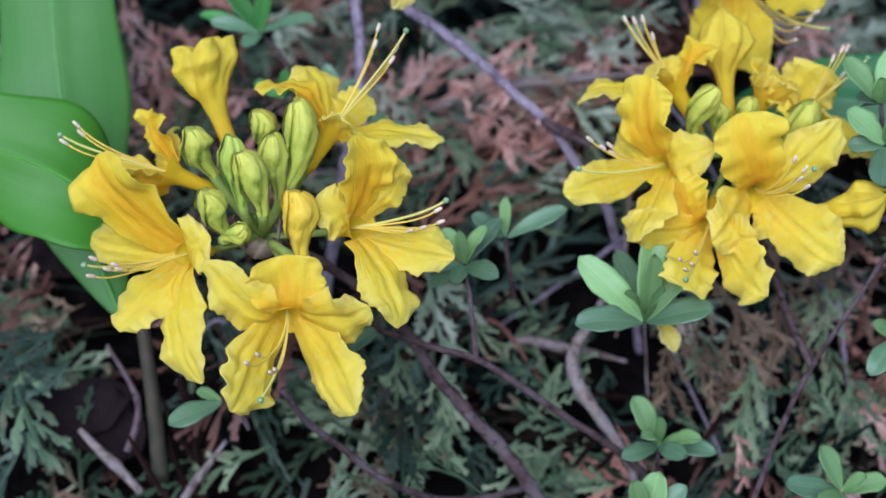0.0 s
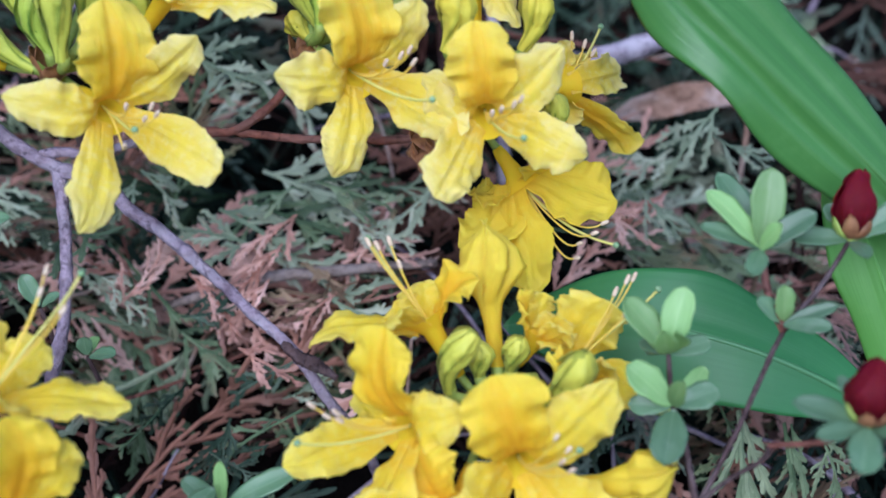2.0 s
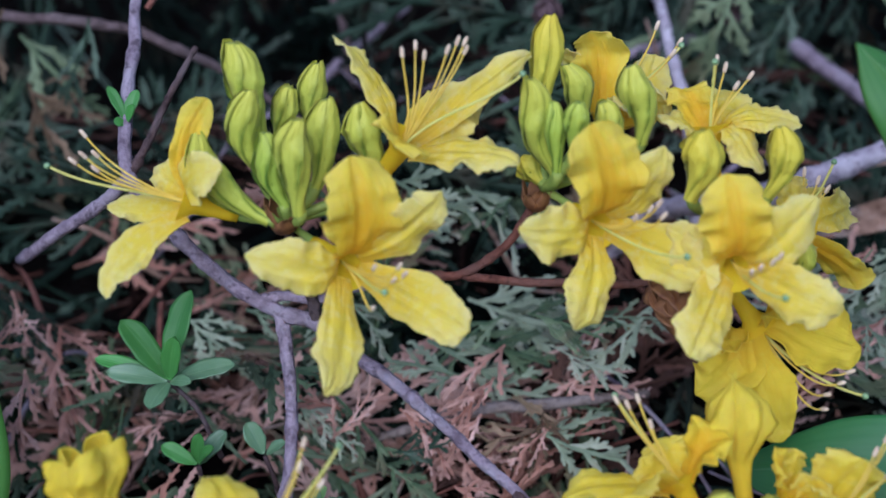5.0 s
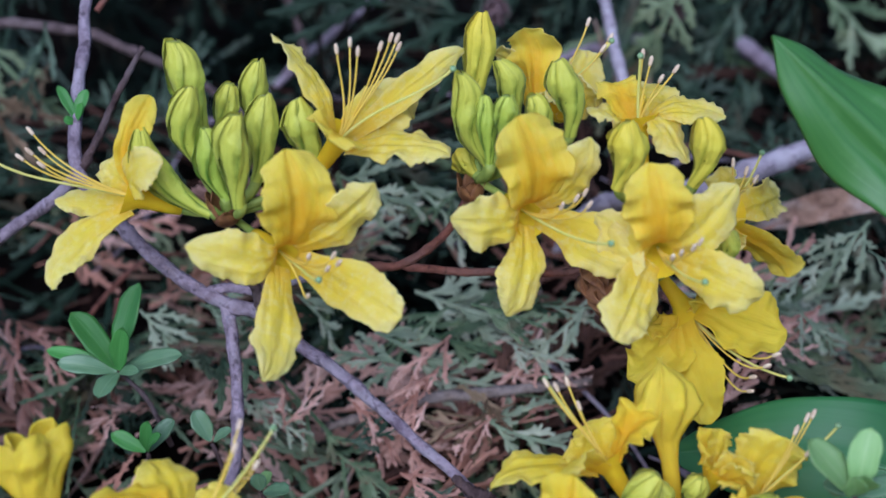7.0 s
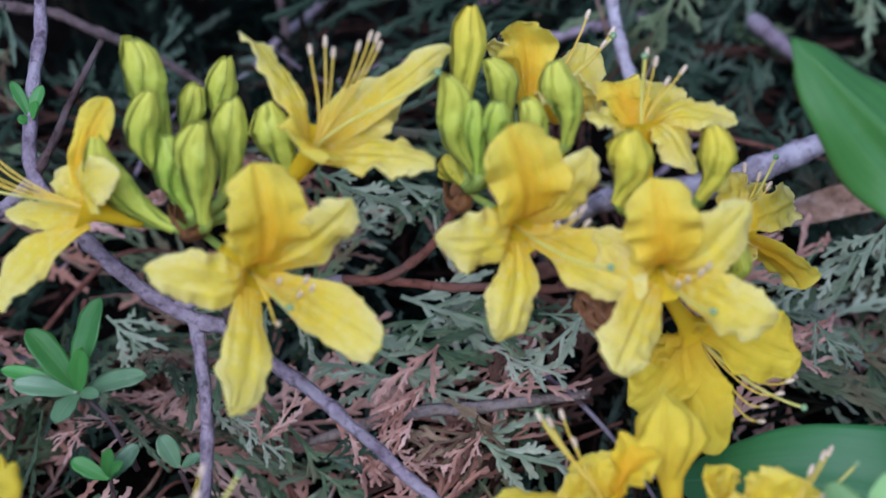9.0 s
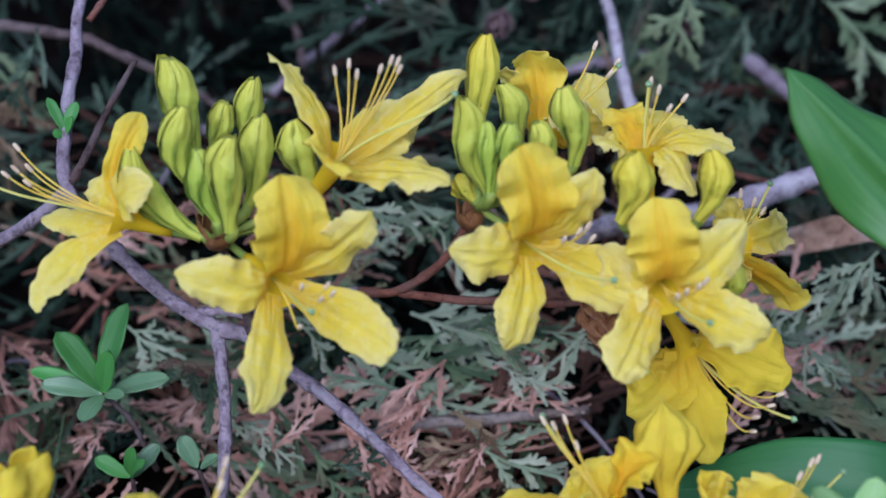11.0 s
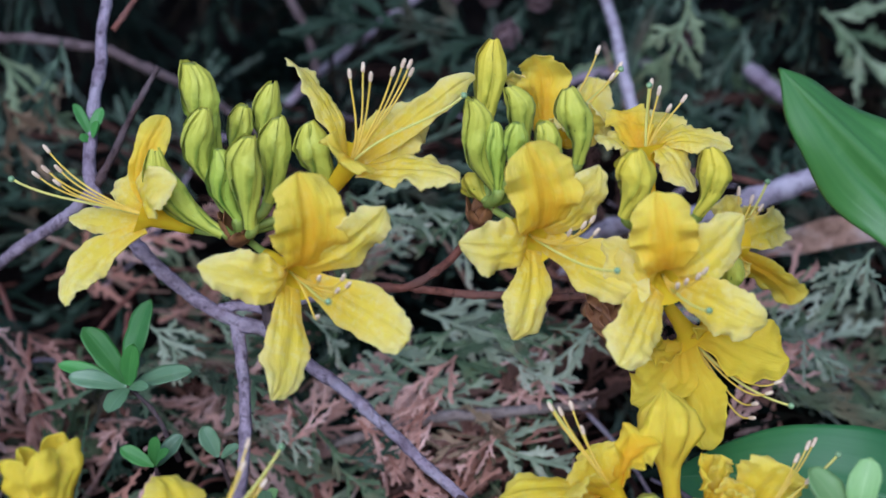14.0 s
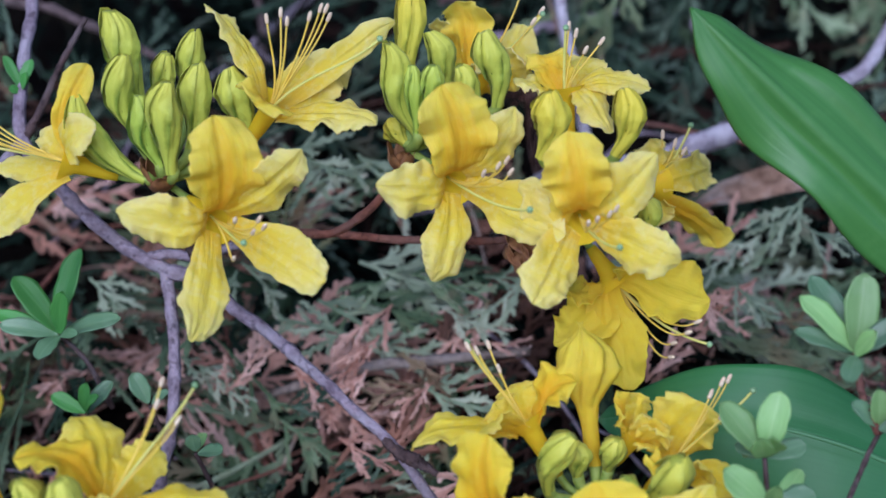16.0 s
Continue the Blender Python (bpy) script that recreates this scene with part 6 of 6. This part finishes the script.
flower(one, C1, (-0.0780, 0.4019, 0.2187), (-0.0939, 0.3993, 0.2248), [((-0.0854, 0.4120, 0.2498), 11, 0.10, 0.8, 0.8), ((-0.0793, 0.3869, 0.2384), 17, 0.26, 0.0, 0.7), ((-0.1125, 0.3779, 0.2050), 12, 0.10, 0.0, 0.8), ((-0.1138, 0.4039, 0.2205), 9, 0.10, 0.0, 0.8), ((-0.0994, 0.4124, 0.2317), 15, 0.1, 0.4, 0.8)], [(-0.1179, 0.4037, 0.2413), (-0.1200, 0.3986, 0.2353), (-0.1149, 0.4032, 0.2356), (-0.1163, 0.3955, 0.2380), (-0.1134, 0.3958, 0.2340)], (-0.1274, 0.3974, 0.2350), droop=0.6, lift=0.35)
flower(one, C1, (-0.0395, 0.4053, 0.2259), (-0.0285, 0.4009, 0.2424), [((-0.0323, 0.3828, 0.2462), 19, 0.28), ((-0.0492, 0.4116, 0.2678), 11, 0.14, 0.5), ((0.0060, 0.4178, 0.2621), 10, 0.10, 0.8), ((0.0014, 0.3874, 0.2395), 17, 0.14), ((-0.0092, 0.4226, 0.2487), 20, 0.10)], [(-0.0304, 0.4013, 0.2646), (-0.0270, 0.4060, 0.2652), (-0.0246, 0.3990, 0.2644), (-0.0186, 0.4016, 0.2652), (-0.0159, 0.4065, 0.2664), (-0.0140, 0.4025, 0.2672), (-0.0138, 0.4074, 0.2636)], (0.0015, 0.3972, 0.2606), droop=0.5, lift=0.35)
for b, t, r, mt, bend in [((-0.0701, 0.4094, 0.2395), (-0.0751, 0.4112, 0.2668), 5.6, BUD, 0.05), ((-0.0703, 0.4013, 0.2315), (-0.0732, 0.3993, 0.2557), 4.8, BUD, 0.10), ((-0.0657, 0.4176, 0.2333), (-0.0643, 0.4175, 0.2521), 4.0, BUD, 0.0), ((-0.0577, 0.4221, 0.2335), (-0.0579, 0.4241, 0.2568), 4.6, BUD, -0.04),
                          ((-0.0632, 0.3974, 0.2231), (-0.0664, 0.3966, 0.2451), 4.6, BUD_YOUNG, 0.10), ((-0.0582, 0.3908, 0.2232), (-0.0593, 0.3904, 0.2507), 5.2, BUD, 0.04), ((-0.0551, 0.4034, 0.2266), (-0.0535, 0.4044, 0.2523), 5.2, BUD, -0.06), ((-0.0385, 0.4063, 0.2281), (-0.0453, 0.4054, 0.2497), 5.4, BUD, -0.06), ((-0.0671, 0.3958, 0.2198), (-0.0873, 0.3980, 0.2433), 5.0, BUD, 0.16)]:
    bud(one, C1, b, t, r / 1000, mt, bend)

two = thing("azalea_truss", "truss of yellow azalea blossoms with tall green buds", "blossom", "azalea trusses")
C2 = (0.0091, 0.4087, 0.2238)
calyx(two, (0.0070, 0.4077, 0.2216), (0, -0.2, 1), 0.008)
flower(two, C2, (0.0172, 0.3989, 0.2216), (0.0248, 0.3870, 0.2198), [((0.0187, 0.3860, 0.2507), 25, 0.30), ((0.0397, 0.3909, 0.2424), 18, 0.2), ((0.0007, 0.3797, 0.2231), 18, 0.2), ((0.0171, 0.3771, 0.1938), 17, 0.12), ((0.0532, 0.3738, 0.2104), 18, 0.15)], [(0.0304, 0.3761, 0.2272), (0.0344, 0.3779, 0.2287), (0.0377, 0.3772, 0.2271), (0.0367, 0.3785, 0.2301)], (0.0429, 0.3656, 0.2211), droop=1.5, lift=0.35)
flower(two, C2, (0.0233, 0.4238, 0.2278), (0.0314, 0.4350, 0.2398), [((0.0233, 0.4377, 0.2623), 20, 0.2), ((0.0459, 0.4232, 0.2453), 18, 0.3), ((0.0153, 0.4489, 0.2532), 14, 0.2), ((0.0449, 0.4519, 0.2525), 18, 0.2), ((0.0338, 0.4144, 0.2430), 14, 0.3)], [(0.0427, 0.4380, 0.2628), (0.0463, 0.4307, 0.2566), (0.0490, 0.4360, 0.2586)], (0.0496, 0.4339, 0.2588), droop=0.6)
for b, t, r, mt, bend in [((0.0093, 0.4191, 0.2414), (0.0089, 0.4218, 0.2708), 4.8, BUD_YELLOW, 0.0), ((0.0119, 0.4048, 0.2295), (0.0060, 0.4029, 0.2586), 5.0, BUD, 0.10), ((0.0211, 0.4216, 0.2372), (0.0170, 0.4201, 0.2575), 4.6, BUD, 0.0), ((0.0123, 0.4010, 0.2309), (0.0118, 0.4021, 0.2521), 3.4, BUD_YOUNG, 0.05),
                          ((0.0165, 0.3980, 0.2386), (0.0158, 0.3961, 0.2534), 3.8, BUD_YOUNG, 0.0), ((0.0283, 0.4049, 0.2345), (0.0243, 0.4039, 0.2513), 4.0, BUD, -0.05), ((0.0356, 0.4047, 0.2388), (0.0295, 0.4040, 0.2609), 5.2, BUD, -0.08), ((0.0091, 0.4094, 0.2252), (0.0024, 0.4143, 0.2311), 3.8, BUD_YELLOW, 0.0)]:
    bud(two, C2, b, t, r / 1000, mt, bend)

three = thing("azalea_truss", "truss of yellow azalea blossoms facing several ways", "blossom", "azalea trusses")
C3 = (0.0577, 0.4075, 0.2165)
scaly_bud(three, (0.0440, 0.3990, 0.2005), (0.0505, 0.3850, 0.1915), 0.0060)
rod("truss_stalk", [(0.0482, 0.3962, 0.1969), (0.0527, 0.4021, 0.2048), C3], [0.0022, 0.002], BARK_RED, three)
flower(three, C3, (0.0568, 0.4063, 0.2256), (0.0545, 0.4096, 0.2446), [((0.0495, 0.4249, 0.2490), 16, 0.2), ((0.0404, 0.4033, 0.2453), 14, 0.25), ((0.0801, 0.4091, 0.2435), 13, 0.12, 0.4), ((0.0682, 0.3982, 0.2320), 15, 0.25), ((0.0650, 0.4323, 0.2459), 17, 0.15)], [(0.0560, 0.4121, 0.2594), (0.0578, 0.4093, 0.2581), (0.0601, 0.4052, 0.2542), (0.0652, 0.4123, 0.2550)], (0.0549, 0.4083, 0.2607), droop=0.5)
flower(three, C3, (0.0578, 0.3897, 0.2136), (0.0586, 0.3747, 0.2123), [((0.0542, 0.3763, 0.2393), 22, 0.3), ((0.0784, 0.3797, 0.2325), 19, 0.2), ((0.0412, 0.3855, 0.2212), 17, 0.15), ((0.0438, 0.3583, 0.1961), 19, 0.12), ((0.0857, 0.3656, 0.2046), 17, 0.14)], [(0.0585, 0.3600, 0.2186), (0.0609, 0.3614, 0.2192), (0.0642, 0.3629, 0.2201), (0.0660, 0.3635, 0.2214)], (0.0666, 0.3556, 0.2140), droop=1.5, lift=0.35)
flower(three, C3, (0.0769, 0.4147, 0.2083), (0.0873, 0.4236, 0.2082), [((0.1087, 0.4279, 0.1844), 15, 0.15), ((0.1044, 0.4369, 0.2085), 15, 0.15), ((0.0944, 0.4344, 0.2150), 14, 0.15), ((0.0864, 0.4215, 0.1944), 13, 0.2), ((0.0846, 0.4311, 0.2198), 13, 0.1)], [(0.0909, 0.4254, 0.2193), (0.0934, 0.4243, 0.2170), (0.0874, 0.4274, 0.2212)], (0.0962, 0.4290, 0.2246), droop=0.5)
flower(three, (0.0571, 0.4032, 0.2025), (0.0643, 0.4034, 0.1935), (0.0725, 0.3995, 0.1828), [((0.0783, 0.3951, 0.1992), 24, 0.15), ((0.0993, 0.3914, 0.1818), 25, 0.18, 0.0, 0.6), ((0.0529, 0.3893, 0.1678), 23, 0.15, 0.0, 0.6), ((0.0740, 0.3797, 0.1568), 23, 0.12, 0.0, 0.6), ((0.0555, 0.3998, 0.1809), 18, 0.12)], [(0.0858, 0.3771, 0.1748), (0.0902, 0.3801, 0.1767), (0.0933, 0.3832, 0.1786), (0.0852, 0.3763, 0.1708)], (0.0962, 0.3752, 0.1755), deep=True, droop=1.2, lift=0.35)
for b, t, r, mt, bend in [((0.0481, 0.3924, 0.2267), (0.0476, 0.3908, 0.2468), 5.6, BUD_YELLOW, -0.1), ((0.0695, 0.3946, 0.2267), (0.0721, 0.3931, 0.2471), 5.0, BUD_YELLOW, -0.08), ((0.0760, 0.3903, 0.2031), (0.0785, 0.3875, 0.2162), 4.0, BUD, -0.1)]:
    bud(three, C3, b, t, r / 1000, mt, bend)

PALETTE[:] = [RICH_BLOTCH, RICH]
four = thing("azalea_truss", "full truss of open yellow azalea blossoms", "blossom", "azalea trusses")
C4 = (0.0620, 0.3449, 0.1413)
calyx(four, (0.0637, 0.3453, 0.1376), (0, -0.2, 1))
flower(four, C4, (0.0443, 0.3374, 0.1417), (0.0333, 0.3268, 0.1428), [((0.0309, 0.3293, 0.1719), 19, 0.28), ((0.0509, 0.3203, 0.1525), 16, 0.3), ((0.0266, 0.3003, 0.1285), 16, 0.16), ((0.0044, 0.3205, 0.1364), 14, 0.14), ((0.0225, 0.3426, 0.1481), 12, 0.1)], [(0.0130, 0.3208, 0.1535), (0.0169, 0.3188, 0.1515), (0.0192, 0.3200, 0.1519), (0.0200, 0.3210, 0.1492)], (0.0090, 0.3153, 0.1464), droop=0.5, lift=0.35, full=1.15)
flower(four, C4, (0.0511, 0.3510, 0.1474), (0.0408, 0.3554, 0.1638), [((0.0557, 0.3550, 0.1749), 18, 0.25), ((0.0092, 0.3494, 0.1581), 14, 0.16), ((0.0259, 0.3380, 0.1620), 17, 0.3), ((0.0386, 0.3678, 0.1667), 15, 0.2), ((0.0337, 0.3611, 0.1642), 14, 0.2)], [(0.0267, 0.3621, 0.1805), (0.0291, 0.3580, 0.1813), (0.0323, 0.3622, 0.1808), (0.0350, 0.3559, 0.1767)], (0.0262, 0.3646, 0.1813), droop=0.5, full=1.15)
opening_flower(four, C4, (0.0623, 0.3553, 0.1471), (0.0592, 0.3682, 0.1842), 0.0082, True, 0.02)
flower(four, C4, (0.0682, 0.3551, 0.1489), (0.0747, 0.3539, 0.1607), [((0.0668, 0.3506, 0.1701), 13, 0.2), ((0.0785, 0.3469, 0.1670), 13, 0.22), ((0.0798, 0.3414, 0.1647), 11, 0.25), ((0.0748, 0.3622, 0.1665), 12, 0.15), ((0.0766, 0.3450, 0.1581), 9, 0.2)])
flower(four, C4, (0.0766, 0.3500, 0.1405), (0.0844, 0.3478, 0.1546), [((0.0769, 0.3327, 0.1555), 16, 0.25, 0.0, 0.6), ((0.0907, 0.3525, 0.1695), 24, 0.16, 0.0, 0.8), ((0.0921, 0.3376, 0.1565), 13, 0.2, 0.0, 0.5), ((0.1072, 0.3367, 0.1427), 15, 0.14, 0.0, 0.6), ((0.0809, 0.3576, 0.1614), 14, 0.15)], [(0.0926, 0.3510, 0.1711), (0.0961, 0.3542, 0.1732), (0.0983, 0.3564, 0.1730), (0.0951, 0.3469, 0.1668)], (0.1053, 0.3553, 0.1707), droop=0.5)
flower(four, C4, (0.0651, 0.3319, 0.1372), (0.0665, 0.3173, 0.1366), [((0.0580, 0.3189, 0.1636), 23, 0.26), ((0.0900, 0.3218, 0.1603), 17, 0.14), ((0.0490, 0.3003, 0.1284), 20, 0.22), ((0.0916, 0.3066, 0.1183), 21, 0.18), ((0.0739, 0.3147, 0.1239), 14, 0.15)], [(0.0728, 0.3070, 0.1523), (0.0742, 0.3045, 0.1470), (0.0757, 0.3057, 0.1496), (0.0765, 0.3045, 0.1446)], (0.0785, 0.3041, 0.1509), droop=0.6, lift=0.35, full=1.15)
flower(four, C4, (0.0532, 0.3261, 0.1317), (0.0492, 0.3105, 0.1267), [((0.0390, 0.3233, 0.1399), 22, 0.2), ((0.0230, 0.3157, 0.1284), 16, 0.2), ((0.0654, 0.2910, 0.1134), 18, 0.15), ((0.0409, 0.2955, 0.1134), 18, 0.15), ((0.0639, 0.3046, 0.1282), 15, 0.25)], [(0.0387, 0.2924, 0.1258), (0.0418, 0.2909, 0.1250), (0.0430, 0.2933, 0.1277), (0.0401, 0.2902, 0.1235)], (0.0398, 0.2882, 0.1214), deep=False, droop=1.2, lift=0.35, full=1.15)
for b, t, r, mt, bend in [((0.0484, 0.3436, 0.1456), (0.0539, 0.3417, 0.1652), 4.8, BUD, 0.12), ((0.0571, 0.3503, 0.1459), (0.0564, 0.3492, 0.1577), 4.0, BUD, 0.0), ((0.0657, 0.3528, 0.1464), (0.0667, 0.3499, 0.1590), 4.0, BUD, 0.0), ((0.0732, 0.3369, 0.1407), (0.0791, 0.3323, 0.1640), 6.0, BUD, -0.16), ((0.0705, 0.3428, 0.1440), (0.0692, 0.3400, 0.1522), 3.4, BUD_YOUNG, 0.0),
                          ((0.0620, 0.3154, 0.1184), (0.0632, 0.3139, 0.1245), 2.6, BUD_YOUNG, 0.0)]:
    bud(four, C4, b, t, r / 1000, mt, bend)
opening_flower(four, C4, (0.0800, 0.3222, 0.1285), (0.1054, 0.3158, 0.1382), 0.0072, True, -0.08, 0.45, 0.0004)
rstem_top = [(0.0629, 0.3457, 0.1383)]
branch("azalea_branch", "slim brown stem that carries a blossom truss", rstem_top + [(0.0728, 0.3336, 0.1100), (0.0763, 0.3234, 0.1024), (0.0796, 0.3139, 0.0938), (0.0855, 0.3064, 0.0824)], [0.0014, 0.0012, 0.0012], BARK_DARK, seed=40)

five = thing("azalea_truss", "wide truss of open yellow azalea blossoms round a green bud cluster", "blossom", "azalea trusses")
C5 = (-0.0905, 0.3116, 0.1243)
calyx(five, C5, (0, -0.4, 1), 0.015, 9, PAPERY)
opening_flower(five, C5, (-0.1013, 0.3327, 0.1459), (-0.1112, 0.3445, 0.1820), 0.0094, False, 0.05, 0.27, 0.0016)
flower(five, C5, (-0.0758, 0.3188, 0.1444), (-0.0662, 0.3214, 0.1595), [((-0.0909, 0.3221, 0.1706), 18, 0.3, 0.3), ((-0.0612, 0.3071, 0.1620), 15, 0.25), ((-0.0333, 0.3207, 0.1534), 15, 0.10), ((-0.0796, 0.3408, 0.1728), 17, 0.2), ((-0.0581, 0.3409, 0.1635), 13, 0.1)], [(-0.0540, 0.3313, 0.1856), (-0.0549, 0.3272, 0.1814), (-0.0488, 0.3306, 0.1792), (-0.0500, 0.3271, 0.1766)], (-0.0452, 0.3313, 0.1855), droop=0.5, full=1.15)
flower(five, C5, (-0.0671, 0.3050, 0.1292), (-0.0565, 0.2984, 0.1339), [((-0.0594, 0.3005, 0.1621), 19, 0.3), ((-0.0457, 0.3070, 0.1523), 15, 0.2), ((-0.0722, 0.2938, 0.1430), 17, 0.25), ((-0.0450, 0.2783, 0.1096), 19, 0.14), ((-0.0298, 0.2925, 0.1259), 16, 0.14)], [(-0.0433, 0.2848, 0.1379), (-0.0395, 0.2861, 0.1383), (-0.0354, 0.2910, 0.1417), (-0.0345, 0.2877, 0.1394)], (-0.0324, 0.2924, 0.1446), droop=0.5, lift=0.35, full=1.15)
flower(five, C5, (-0.0827, 0.2998, 0.1180), (-0.0790, 0.2821, 0.1084), [((-0.0797, 0.2856, 0.1300), 24, 0.24), ((-0.0542, 0.2751, 0.1171), 20, 0.2), ((-0.1037, 0.2841, 0.1268), 19, 0.2), ((-0.0949, 0.2619, 0.0888), 20, 0.14), ((-0.0586, 0.2641, 0.0888), 20, 0.14)], [(-0.0880, 0.2576, 0.1080), (-0.0852, 0.2595, 0.1097), (-0.0816, 0.2575, 0.1053), (-0.0805, 0.2587, 0.1056)], (-0.0841, 0.2516, 0.0998), droop=1.2, lift=0.35, full=1.15)
flower(five, C5, (-0.1058, 0.3042, 0.1226), (-0.1152, 0.2942, 0.1250), [((-0.1377, 0.2997, 0.1556), 25, 0.22), ((-0.1021, 0.2876, 0.1344), 17, 0.3), ((-0.1061, 0.2690, 0.0945), 18, 0.12), ((-0.1312, 0.2810, 0.1060), 17, 0.16), ((-0.1469, 0.3142, 0.1228), 15, 0.1)], [(-0.1344, 0.2792, 0.1306), (-0.1348, 0.2762, 0.1265), (-0.1303, 0.2780, 0.1279), (-0.1286, 0.2804, 0.1283), (-0.1272, 0.2789, 0.1275)], (-0.1377, 0.2785, 0.1291), droop=0.6, lift=0.35, full=1.15)
flower(five, C5, (-0.1069, 0.3217, 0.1365), (-0.1223, 0.3205, 0.1435), [((-0.1266, 0.3288, 0.1613), 15, 0.2), ((-0.1342, 0.3126, 0.1407), 18, 0.25), ((-0.1195, 0.3311, 0.1473), 13, 0.2), ((-0.1475, 0.3280, 0.1405), 14, 0.15), ((-0.1234, 0.3429, 0.1489), 14, 0.2)], [(-0.1468, 0.3204, 0.1574), (-0.1458, 0.3212, 0.1544), (-0.1506, 0.3182, 0.1526)], (-0.1529, 0.3212, 0.1543), droop=0.6, full=1.15)
for b, t, r, mt, bend in [((-0.1040, 0.3104, 0.1455), (-0.1086, 0.3072, 0.1622), 5.0, BUD, 0.10), ((-0.0939, 0.3005, 0.1383), (-0.0953, 0.3044, 0.1609), 4.6, BUD_YOUNG, 0.06), ((-0.0896, 0.3248, 0.1478), (-0.0901, 0.3228, 0.1625), 4.6, BUD, 0.0), ((-0.0835, 0.3075, 0.1393), (-0.0870, 0.3082, 0.1596), 5.0, BUD, -0.04),
                          ((-0.0810, 0.3090, 0.1425), (-0.0803, 0.3128, 0.1694), 5.6, BUD, -0.16), ((-0.0871, 0.2942, 0.1391), (-0.0926, 0.2926, 0.1594), 5.4, BUD, -0.04), ((-0.0981, 0.2972, 0.1313), (-0.1022, 0.2936, 0.1474), 5.0, BUD, 0.12), ((-0.0992, 0.2928, 0.1313), (-0.0907, 0.2887, 0.1368), 3.6, BUD, 0.0), ((-0.0751, 0.2889, 0.1277), (-0.0761, 0.2900, 0.1490), 5.8, BUD_GOLD, 0.0), ((-0.1014, 0.3174, 0.1414), (-0.0955, 0.3164, 0.1512), 3.2, BUD_YOUNG, 0.0)]:
    bud(five, C5, b, t, r / 1000, mt, bend)
